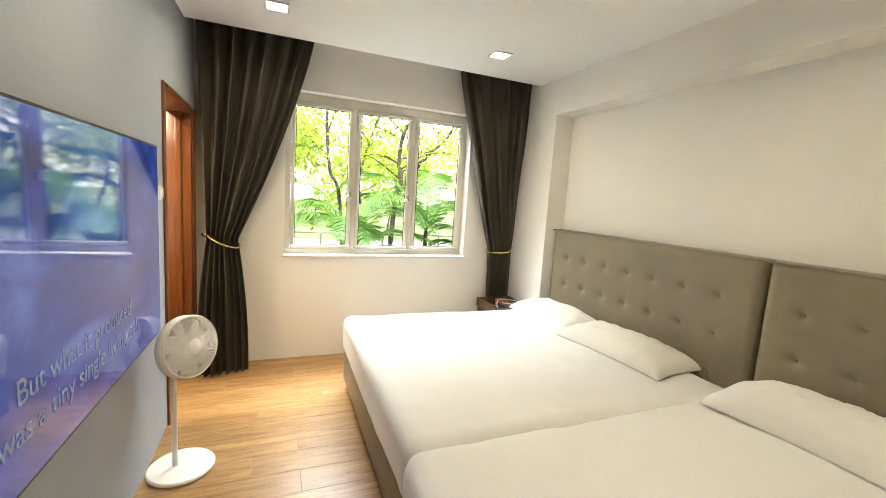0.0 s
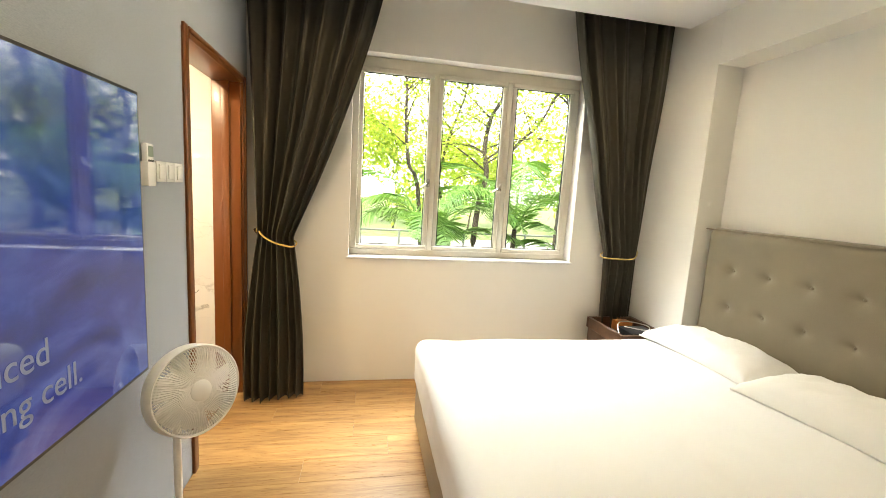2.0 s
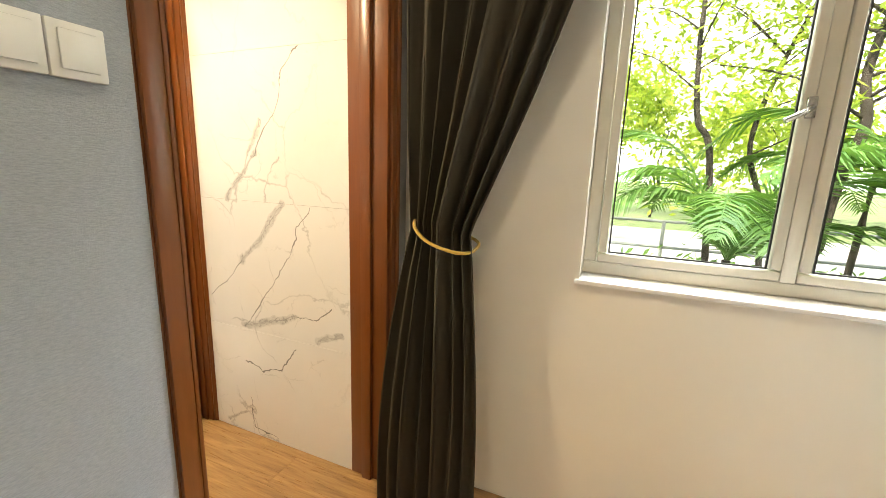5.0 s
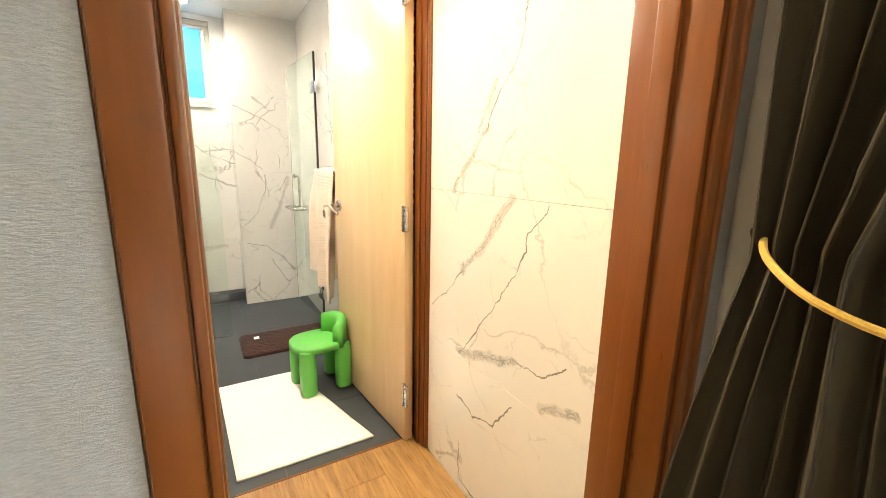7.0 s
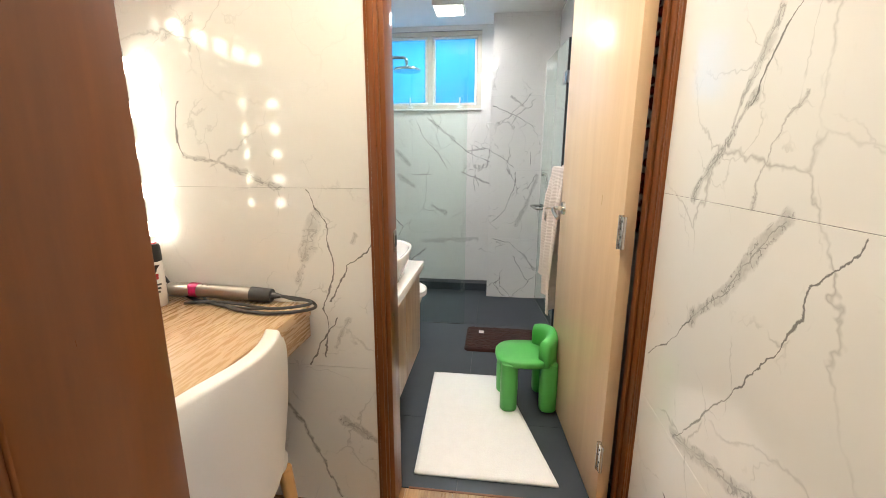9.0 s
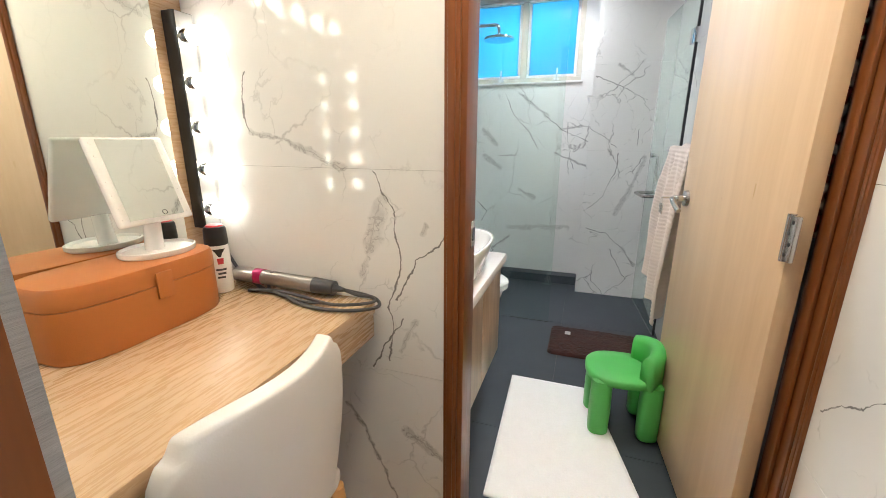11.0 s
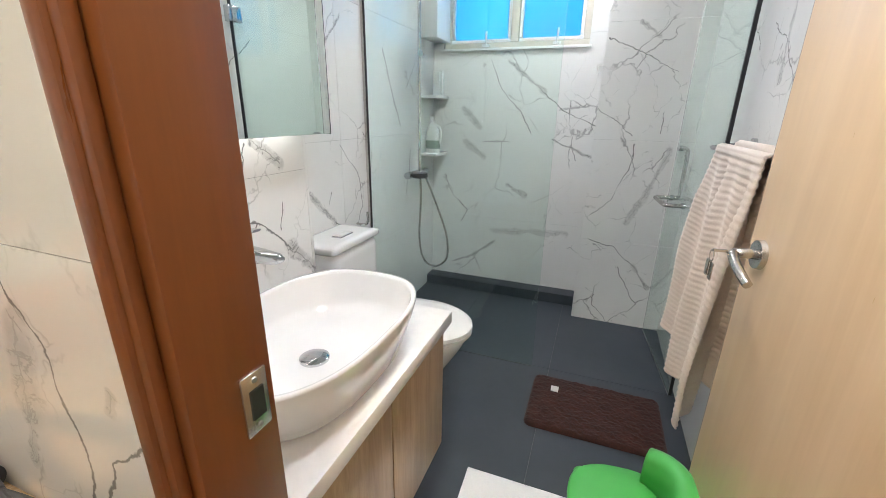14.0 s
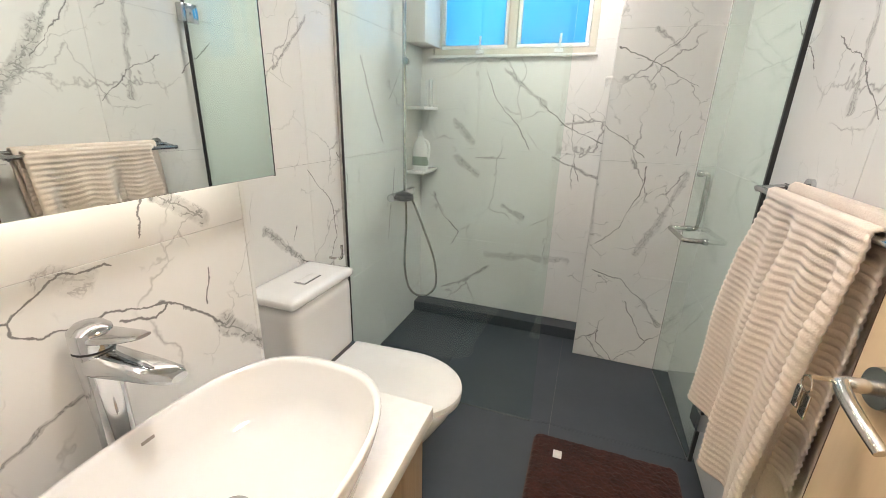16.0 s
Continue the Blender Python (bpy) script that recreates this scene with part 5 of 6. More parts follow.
built("shower_ledge", bm_box(XF, YL, -0.012, XF + 0.115, 3.03, 0.072, 0.003), M["slate"], "dark slate ledge along the shower wall", "ledge")
built("bath_pillar_core", bm_box(XF, 3.032, 0, -3.985, YR + 0.01, ZB), M["grout"], "boxed pillar in the shower", "wall")
built("basin_wall_core", bm_box(-2.388, YL, 0, XB2, YV - 0.012, ZB), M["grout"], "boxed-out wall behind the basin", "wall")

bl = thing("bath_ceiling_light", (-3.77, 2.68, ZB), "square white surface-mounted ceiling light", "ceiling light", "bathroom lights")
part("housing", bm_box(-3.89, 2.56, ZB - 0.035, -3.65, 2.80, ZB, 0.004), M["white_gloss"], bl)
part("diffuser", bm_box(-3.875, 2.575, ZB - 0.042, -3.665, 2.785, ZB - 0.034), M["light"], bl, "glowing diffuser", False)
# unseen second fitting, made up to go with the added lamp near the door
copy_thing(bl, pose(-2.30, 2.95, ZB))
vl = thing("downlight", (-1.15, 2.85, ZB), "square recessed downlight in the vestibule", "ceiling light", "ceiling downlights")
part("frame", bm_box(-1.225, 2.775, ZB - 0.008, -1.075, 2.925, ZB, 0.002), M["white_gloss"], vl)
part("diffuser", bm_box(-1.21, 2.79, ZB - 0.012, -1.09, 2.91, ZB - 0.008), M["light"], vl, "glowing diffuser", False)

# vanity unit
vu = thing("vanity_unit", (-2.05, 2.5, 0.2), "wall-hung oak vanity cabinet with two doors", "cabinet")
part("carcass", bm_box(-2.395, YV + 0.001, 0.22, XB2 - 0.002, 2.660, 0.678, 0.003), M["oak_vanity"], vu)
for d0, d1 in ((-2.392, -2.052), (-2.047, XB2 - 0.006)):
    part("door", bm_box(d0, 2.663, 0.225, d1, 2.683, 0.655, 0.002), M["oak_vanity"], vu)
# black strip fills the finger-pull gap to paint its shade
part("shadow_gap", bm_box(-2.388, 2.650, 0.655, XB2 - 0.006, 2.667, 0.6795), M["black"], vu, "black strip standing for the shade in the finger-pull gap", False)
solid("vanity_worktop", bm_box(-2.400, YV + 0.001, 0.680, XB2 - 0.002, 2.706, 0.720, 0.003), M["quartz"], "white quartz vanity worktop", "worktop")

bs = thing("wash_basin", (-2.014, 2.506, 0.720), "white oval countertop wash basin", "basin")
prof = [(0.78, 0.0), (0.84, 0.010), (0.97, 0.095), (1.0, 0.125), (0.995, 0.131), (0.955, 0.131), (0.94, 0.122), (0.86, 0.06), (0.74, 0.030), (0.40, 0.020), (0.08, 0.017)]
part("bowl", bm_lathe(prof, (-2.014, 2.508, 0.721), 64, 0.290, 0.194, power=2.7), M["ceramic"], bs, "", "all")
part("waste", bm_lathe([(0.034, 0.0), (0.034, 0.006), (0.027, 0.010), (0.01, 0.0115)], (-2.014, 2.504, 0.739), 28), M["chrome"], bs, "chrome push-plug waste")
lg = bm_box(-2.030, 2.3365, 0.828, -2.008, 2.3375, 0.834)
part("maker_mark", lg, M["dryer_metal"], bs, "small grey printed mark", False)
tp = thing("basin_tap", (-2.018, 2.264, 0.720), "tall chrome single-lever basin tap", "tap")
TX, TY = -2.018, 2.264
def oval_loft(sections, seg=20, power=2.8):
    """Sections (centre, half width along x, half height along z), laid across the y axis."""
    bm = bmesh.new()
    rings = []
    for (cx, cy, cz), hw, hh in sections:
        ring = []
        for k in range(seg):
            a = 2 * math.pi * k / seg
            c, s = math.cos(a), math.sin(a)
            ring.append(bm.verts.new((cx + hw * math.copysign(abs(c) ** (2 / power), c), cy, cz + hh * math.copysign(abs(s) ** (2 / power), s))))
        rings.append(ring)
    for P, Q in zip(rings, rings[1:]):
        for k in range(seg):
            bm.faces.new((P[k], P[(k + 1) % seg], Q[(k + 1) % seg], Q[k]))
    bm.faces.new(rings[0])
    bm.faces.new(rings[-1][::-1])
    return bm


part("column", bm_lathe([(0.027, 0.0), (0.0255, 0.004), (0.0255, 0.12), (0.027, 0.20), (0.029, 0.25), (0.0295, 0.273)], (TX, TY, 0.720), 28, 1.0, 1.0), M["chrome"], tp)
part("spout", oval_loft([((TX, TY + 0.010, 0.972), 0.0285, 0.024), ((TX - 0.006, TY + 0.05, 0.970), 0.027, 0.019), ((TX - 0.016, TY + 0.10, 0.965), 0.0245, 0.0145), ((TX - 0.023, TY + 0.135, 0.961), 0.021, 0.011), ((TX - 0.025, TY + 0.147, 0.959), 0.013, 0.007)]), M["chrome"], tp)
part("aerator", bm_cyl((TX - 0.022, TY + 0.128, 0.965), (TX - 0.022, TY + 0.128, 0.949), 0.0105), M["chrome"], tp)
part("seam", bm_lathe([(0.0288, 0.273), (0.0288, 0.277)], (TX, TY, 0.720), 28), M["black"], tp, "dark seam", False)
part("cap", bm_lathe([(0.0295, 0.277), (0.030, 0.283), (0.029, 0.307), (0.020, 0.316), (0.006, 0.318)], (TX, TY, 0.720), 28), M["chrome"], tp)
part("lever", oval_loft([((TX, TY - 0.005, 1.014), 0.026, 0.010), ((TX - 0.006, TY + 0.035, 1.018), 0.024, 0.008), ((TX - 0.014, TY + 0.075, 1.022), 0.019, 0.005), ((TX - 0.018, TY + 0.095, 1.025), 0.012, 0.003)]), M["chrome"], tp)

mc = thing("mirror_cabinet", (-2.04, YV, 1.22), "frameless mirror cabinet with light behind it", "mirror")
part("box", bm_box(-2.36, YV + 0.001, 1.245, XB2 - 0.03, 2.292, 2.10), M["quartz"], mc)
part("mirror_glass", bm_box(-2.412, 2.293, 1.221, XB2 - 0.01, 2.306, 2.15, 0.001), M["mirror"], mc, "silvered mirror glass", False)
part("mirror_edge", bm_box(-2.4155, 2.2935, 1.2195, -2.4125, 2.3055, 2.15), M["black"], mc, "dark ground edge", False)
part("led_strip", bm_box(-2.34, 2.262, 1.236, XB2 - 0.04, 2.271, 1.2445), emit("warm_led", (1.0, 0.92, 0.80), 6.5), mc, "warm light strip", False)

# toilet
wc = thing("toilet", (-2.83, 2.2, 0), "white close-coupled ceramic toilet with the lid closed", "toilet")
TXC = -2.822
part("cistern", rounded_block(TXC - 0.185, YL + 0.004, 0.38, TXC + 0.185, 2.115, 0.725, 0.035, 14, 0.0, 0.0, 0.0), M["ceramic"], wc, "", "all")
part("cistern_lid", rounded_block(TXC - 0.19, YL + 0.003, 0.725, TXC + 0.19, 2.125, 0.762, 0.017, 12, 0.002, 0.0, 0.0), M["ceramic"], wc, "", "all")
part("flush_button", bm_box(TXC - 0.05, 2.015, 0.762, TXC + 0.05, 2.065, 0.768, 0.004), M["chrome"], wc, "chrome flush button")
part("flush_button", bm_box(TXC - 0.045, 2.020, 0.768, TXC + 0.045, 2.060, 0.770, 0.002), M["white_gloss"], wc)


def d_shape(z, half, y_back, y_front, n=40):
    """Outline of a toilet seat: square behind, round in front."""
    pts = []
    mid = y_front - half * 1.25
    pts.append((TXC + half * 0.92, y_back, z))
    for k in range(n + 1):
        a = math.pi * k / n
        pts.append((TXC + half * math.cos(a), mid + (y_front - mid) * math.sin(a), z))
    pts.append((TXC - half * 0.92, y_back, z))
    return pts


def loft(rings):
    bm = bmesh.new()
    vs = [[bm.verts.new(p) for p in r] for r in rings]
    for P, Q in zip(vs, vs[1:]):
        n = len(P)
        for i in range(n):
            bm.faces.new((P[i], P[(i + 1) % n], Q[(i + 1) % n], Q[i]))
    bm.faces.new(vs[0][::-1])
    bm.faces.new(vs[-1])
    return bm


part("bowl", loft([d_shape(0.0, 0.12, 1.93, 2.46), d_shape(0.06, 0.118, 1.93, 2.46), d_shape(0.20, 0.135, 1.93, 2.53), d_shape(0.33, 0.172, 1.93, 2.61), d_shape(0.385, 0.18, 1.93, 2.625)]), M["ceramic"], wc, "", "all")
part("seat", loft([d_shape(0.387, 0.184, 2.13, 2.64), d_shape(0.392, 0.188, 2.13, 2.648), d_shape(0.403, 0.188, 2.13, 2.648), d_shape(0.406, 0.184, 2.13, 2.64)]), M["white_gloss"], wc)
part("seat_lid", loft([d_shape(0.408, 0.184, 2.13, 2.642), d_shape(0.412, 0.189, 2.13, 2.65), d_shape(0.425, 0.188, 2.13, 2.648), d_shape(0.433, 0.178, 2.135, 2.632), d_shape(0.436, 0.14, 2.15, 2.58)]), M["white_gloss"], wc)
part("hinge_block", bm_box(TXC - 0.165, 2.092, 0.386, TXC + 0.165, 2.131, 0.430, 0.005), M["rubber"], wc, "grey hinge block")
hol = thing("paper_holder", (-3.16, YL, 0.75), "steel toilet paper hook with a loose sheet", "paper holder")
part("hook", bm_tube(smooth_path([(-3.16, YL, 0.72), (-3.16, YL + 0.05, 0.72), (-3.155, YL + 0.07, 0.74), (-3.155, YL + 0.07, 0.79)], 5), 0.006, 8), M["steel"], hol)
part("paper_sheet", bm_box(-3.21, YL + 0.04, 0.60, -3.12, YL + 0.052, 0.725, 0.004), M["white_gloss"], hol, "white paper")

# shower glass
sg = thing("shower_screen", (-3.29, 2.38, 0), "fixed green-tinted glass shower screen", "shower screen")
part("pane", bm_box(-3.295, YL + 0.012, 0.004, -3.285, 2.864, 2.02), M["shower_glass"], sg, "", False).visible_shadow = False
part("wall_channel", bm_box(-3.302, YL + 0.0005, 0.0, -3.278, YL + 0.016, 2.03, 0.001), M["steel"], sg, "slim metal wall channel")
part("seal", bm_box(-3.284, YL + 0.016, 0.004, -3.280, YL + 0.024, 2.02), M["black"], sg, "dark seal", False)
part("floor_seal", bm_box(-3.293, YL + 0.02, -0.001, -3.287, 2.864, 0.004), M["black"], sg, "dark floor seal", False)
GH = Vector((-3.285, 3.525, 0))
gm = Matrix.Translation(GH) @ Matrix.Rotation(radians(5.5), 4, "Z")
gd = thing("shower_door", GH, "glass shower door folded open inward", "shower door")


def gdp(bm):
    bmesh.ops.transform(bm, matrix=gm, verts=bm.verts)
    return bm


GL = 0.665
part("pane", gdp(bm_box(-GL, -0.005, 0.012, -0.006, 0.005, 2.02)), M["shower_glass"], gd, "", False).visible_shadow = False
part("seal", gdp(bm_box(-0.006, -0.007, 0.012, 0.004, 0.007, 2.02)), M["black"], gd, "black edge seal", False)
part("drip_seal", gdp(bm_box(-GL, -0.005, 0.003, -0.006, 0.005, 0.012)), M["rubber"], gd, "grey drip seal", False)
for hz in (0.22, 1.78):
    h = part("hinge", gdp(bm_box(-0.062, -0.016, hz - 0.04, 0.0, 0.016, hz + 0.04, 0.003)), M["chrome"], gd, "chrome glass hinge")
    part("hinge_plate", gdp(bm_box(0.001, -0.016, hz - 0.04, 0.022, 0.022, hz + 0.04, 0.003)), M["chrome"], h)
hx = -GL + 0.065
bar = [(hx, -0.005, 0.862), (hx, -0.07, 0.862), (hx + 0.004, -0.082, 0.862), (hx + 0.016, -0.088, 0.862), (hx + 0.215, -0.088, 0.862), (hx + 0.228, -0.082, 0.862), (hx + 0.232, -0.07, 0.862), (hx + 0.232, -0.005, 0.862)]
part("towel_rail", gdp(bm_tube(bar, 0.0105, 14)), M["steel"], gd, "bent chrome towel rail")
grip = [(hx, 0.005, 0.862), (hx, 0.030, 0.862), (hx, 0.040, 0.872), (hx, 0.042, 0.90), (hx, 0.042, 1.09), (hx, 0.040, 1.118), (hx, 0.030, 1.128), (hx, 0.005, 1.128)]
part("pull_bar", gdp(bm_tube(grip, 0.0105, 14)), M["steel"], gd, "bent chrome pull bar")
for bx_, bz_ in ((hx, 0.862), (hx, 1.128), (hx + 0.232, 0.862)):
    part("boss", gdp(bm_cyl((bx_, -0.014, bz_), (bx_, 0.014, bz_), 0.015, None, 18)), M["chrome"], gd)

# shower set
ss = thing("shower_set", (-3.80, YL, 0.9), "chrome shower column with mixer, hose and rain head", "shower")
SX = -3.83
part("riser", bm_cyl((SX, YL + 0.07, 0.92), (SX, YL + 0.07, 2.02), 0.0105), M["chrome"], ss)
part("arm", bm_tube(smooth_path([(SX, YL + 0.07, 2.00), (SX, YL + 0.08, 2.035), (SX, YL + 0.14, 2.045), (SX, YL + 0.36, 2.050), (SX, YL + 0.42, 2.04), (SX, YL + 0.43, 1.975)], 6), 0.0125, 12), M["chrome"], ss)
part("rain_head", bm_lathe([(0.018, 0.045), (0.045, 0.026), (0.106, 0.018), (0.113, 0.008), (0.110, 0.0), (0.02, -0.001)], (SX, YL + 0.43, 1.945), 36), M["chrome"], ss, "round chrome rain head")
part("mixer", bm_cyl((SX - 0.13, YL + 0.06, 0.91), (SX + 0.13, YL + 0.06, 0.91), 0.021, None, 24), M["chrome"], ss)
part("knob", bm_cyl((SX + 0.13, YL + 0.06, 0.91), (SX + 0.165, YL + 0.06, 0.91), 0.023, 0.021, 24), M["chrome"], ss)
part("clip", bm_cyl((SX - 0.02, YL + 0.075, 1.62), (SX + 0.03, YL + 0.09, 1.62), 0.018, None, 18), M["chrome"], ss)
part("hand_shower", bm_lathe([(0.045, 0.0), (0.052, 0.006), (0.05, 0.03), (0.03, 0.04)], (SX + 0.10, YL + 0.115, 0.895), 28), M["rubber"], ss, "dark hand shower")
part("hose", bm_tube(smooth_path([(SX + 0.02, YL + 0.085, 0.89), (SX + 0.02, YL + 0.088, 0.72), (SX + 0.03, YL + 0.082, 0.48), (SX + 0.02, YL + 0.11, 0.32), (SX, YL + 0.19, 0.275), (SX - 0.02, YL + 0.265, 0.34), (SX - 0.03, YL + 0.255, 0.50), (SX - 0.03, YL + 0.19, 0.68), (SX - 0.03, YL + 0.12, 0.84), (SX - 0.03, YL + 0.09, 0.90)], 8), 0.0075, 8), M["steel"], ss, "metal shower hose")

# corner shelves with toiletries
for sz in (1.40, 1.02):
    solid("corner_shelf", bm_box(XF + 0.001, YL + 0.001, sz - 0.02, XF + 0.24, YL + 0.115, sz, 0.003), M["quartz"], "white stone corner shelf in the shower", "shelf", True, "shower corner shelves")
solid("corner_box", bm_box(XF + 0.001, YL + 0.001, 1.74, XF + 0.24, YL + 0.115, 2.16, 0.003), M["quartz"], "white box over the shower shelves", "box")
for k, (bx, by, bz, bh, br) in enumerate(((XF + 0.13, YL + 0.075, 1.40, 0.15, 0.022), (XF + 0.08, YL + 0.08, 1.40, 0.16, 0.02))):
    solid("shampoo_box", bm_box(bx - br, by - br, bz, bx + br, by + br, bz + bh, 0.004), M["white_gloss"], "pale toiletry carton on the shower shelf", "carton", True, "shower toiletries")
JX, JY = XF + 0.17, YL + 0.065
pb = thing("detergent_bottle", (JX, JY, 1.02), "white plastic bottle with a side handle on the shower shelf", "bottle")
part("body", bm_lathe([(0.92, 0.0), (1.0, 0.012), (1.0, 0.10), (0.86, 0.155), (0.50, 0.190), (0.34, 0.200), (0.34, 0.212)], (JX, JY, 1.02), 32, 0.030, 0.050, power=2.8), M["white_gloss"], pb)
part("cap", bm_lathe([(0.015, 0.212), (0.0165, 0.216), (0.016, 0.240), (0.012, 0.244), (0.004, 0.245)], (JX, JY - 0.004, 1.02), 24), M["white_gloss"], pb)
part("handle", bm_tube(smooth_path([(JX, JY + 0.016, 1.205), (JX, JY + 0.045, 1.190), (JX, JY + 0.056, 1.150), (JX, JY + 0.050, 1.105), (JX, JY + 0.042, 1.085)], 6), 0.0095, 10), M["white_gloss"], pb)
part("label", bm_lathe([(1.012, 0.030), (1.012, 0.085)], (JX, JY, 1.02), 32, 0.0302, 0.0502, power=2.8), M["lcd"], pb, "printed label")

solid("robe_hook", bm_tube(smooth_path([(XF + 0.27, 3.02, 1.55), (XF + 0.27, 2.995, 1.55), (XF + 0.27, 2.99, 1.53), (XF + 0.27, 3.0, 1.51)], 4), 0.008, 8), M["white_gloss"], "small white hook on the pillar", "hook")

# towel bar and towels
tb = thing("towel_bar", (-2.75, YR, 1.19), "chrome double towel bar", "towel bar")
for px in (-3.05, -2.46):
    part("post", bm_tube([(px, YR, 1.20), (px, YR - 0.06, 1.195), (px, YR - 0.125, 1.185)], 0.009, 10), M["chrome"], tb)
    part("post", bm_cyl((px, YR, 1.20), (px, YR - 0.012, 1.20), 0.022, None, 20), M["chrome"], tb)
for by, bz in ((YR - 0.055, 1.197), (YR - 0.12, 1.187)):
    part("rod", bm_cyl((-3.06, by, bz), (-2.45, by, bz), 0.008), M["chrome"], tb)


def towel(name, x0, x1, y, z, front, backd, thick, label, seed, ribs):
    """A towel over a rod, ribbed across, with soft folds."""
    bm = bmesh.new()
    L = front + backd
    rows, cols = (int(L / 0.0045) if ribs else 60), 40
    grid = []
    for j in range(rows + 1):
        s = j / rows * L
        row = []
        for i in range(cols + 1):
            u = i / cols
            x = x0 + (x1 - x0) * u
            d = s - backd
            if abs(d) < 0.03:
                a = d / 0.03 * math.pi / 2
                yy, zz = y - 0.018 * math.sin(a), z + 0.018 * math.cos(a)
            else:
                sg_ = 1 if d > 0 else -1
                drop = abs(d) - 0.03
                ease = min(1, drop / 0.16)
                fold = (0.022 * math.sin(u * 13 + seed + 0.8 * drop) + 0.014 * math.sin(u * 27 + 2 * seed - 1.5 * drop) + 0.012 * noise.noise(Vector((u * 6 + seed, drop * 4, 0.7)))) * ease
                flare = 0.020 * drop
                yy = y - sg_ * (0.018 + (fold + flare if sg_ > 0 else 0.2 * fold))
                zz = z - drop + 0.006 * math.sin(u * 21 + seed) * ease
                x += -0.02 * drop * (1 - u) + 0.016 * math.sin(drop * 6 + seed) * (1 - 0.5 * u) - 0.03 * drop * u
                if sg_ > 0:
                    zz -= 0.13 * u * drop / front
            rib = 0.0020 * math.sin(s / 0.017 * 2 * math.pi) if ribs else 0
            nrm = -1 if d > 0 else 1
            row.append(bm.verts.new((x, yy + nrm * rib, zz)))
        grid.append(row)
    for P, Q in zip(grid, grid[1:]):
        for i in range(cols):
            bm.faces.new((P[i], P[i + 1], Q[i + 1], Q[i]))
    ob = solid(name, bm, M["towel"], label, "towel", "all", "bath towels")
    md = ob.modifiers.new("thickness", "SOLIDIFY")
    md.thickness = thick
    return ob


towel("towel", -2.94, -2.50, YR - 0.12, 1.19, 0.70, 0.60, 0.006, "beige ribbed towel hanging over the bar", 1.0, True)
towel("towel", -3.00, -2.50, YR - 0.055, 1.20, 0.60, 0.45, 0.006, "folded tan towel on the rear rod", 3.0, False)

rb = rounded_block(-1.80, 3.508, 1.02, -1.675, 3.546, 1.93, 0.015, 22, 0.0, 3.3, 0.008)
mr, nr, br_ = nodes_of("red_patterned_cloth")
vr = nr.nodes.new("ShaderNodeTexVoronoi")
vr.inputs["Scale"].default_value = 38
nr.links.new(coords(nr), vr.inputs["Vector"])
nr.links.new(ramp(nr, vr.outputs["Distance"], ((0.25, (0.34, 0.05, 0.06)), (0.5, (0.12, 0.015, 0.02)), (0.7, (0.55, 0.42, 0.40)))), br_.inputs["Base Color"])
br_.inputs["Roughness"].default_value = 0.9
solid("hanging_robe", rb, mr, "dark red patterned robe hanging behind the bathroom door", "robe", "all")

# mats
def plush(x0, y0, x1, y1, z, r, step):
    """A tufted rug with rounded corners and an uneven pile."""
    bm = bmesh.new()
    nx, ny = int((x1 - x0) / step), int((y1 - y0) / step)
    hx, hy, cx, cy = (x1 - x0) / 2, (y1 - y0) / 2, (x0 + x1) / 2, (y0 + y1) / 2
    grid = []
    for i in range(nx + 1):
        row = []
        for j in range(ny + 1):
            px, py = -hx + 2 * hx * i / nx, -hy + 2 * hy * j / ny
            qx, qy = max(-hx + r, min(hx - r, px)), max(-hy + r, min(hy - r, py))
            d = Vector((px - qx, py - qy))
            reach = max(abs(d.x), abs(d.y))
            if d.length > 0:
                d = d * (reach / d.length)
            edge = max(0.0, 1 - (r - reach) / 0.016) if reach > 0 else 0.0
            pile = 0.0030 * noise.noise(Vector((px * 95, py * 95, 1))) + 0.0030 * noise.noise(Vector((px * 42, py * 42, 4))) + 0.0016 * noise.noise(Vector((px * 12, py * 12, 9)))
            h = (z + pile) * math.sqrt(max(0.0, 1 - edge ** 2))
            wob = 0.0016 * noise.noise(Vector((px * 90, py * 90, 7))) * (1 if reach > 0 else 0)
            row.append(bm.verts.new((cx + qx + d.x * (1 + wob * 20), cy + qy + d.y * (1 + wob * 20), max(h, 0.0015))))
        grid.append(row)
    for P, Q in zip(grid, grid[1:]):
        for j in range(ny):
            bm.faces.new((P[j], P[j + 1], Q[j + 1], Q[j]))
    return bm


rg = plush(-3.215, 2.895, -2.835, 3.47, 0.020, 0.035, 0.0033)
solid("bath_rug", rg, M["rug"], "dark brown plush bath rug on the slate floor", "rug", "all")
solid("rug_tag", bm_box(-3.125, 2.985, 0.0225, -3.085, 3.02, 0.027, 0.001), M["white_gloss"], "small pale woven tag on the rug", "tag")
mt = bmesh.new()
bmesh.ops.create_grid(mt, x_segments=48, y_segments=30, size=0.5)
for v in mt.verts:
    u, w = v.co.x, v.co.y
    x = -2.125 + 0.80 * u
    ya, yb = 2.744 + 0.042 * (x + 2.513), 3.134 + 0.26 * (x + 2.545)
    y = ya + (yb - ya) * (w + 0.5)
    v.co = (x, y, 0.010 + 0.003 * noise.noise(Vector((x * 6, y * 6, 1))))
ext = bmesh.ops.extrude_face_region(mt, geom=mt.faces[:])
for g in ext["geom"]:
    if isinstance(g, bmesh.types.BMVert):
        g.co.z = 0.001
solid("bath_mat", mt, M["mat"], "white cotton bath mat by the bathroom door", "mat", "all")


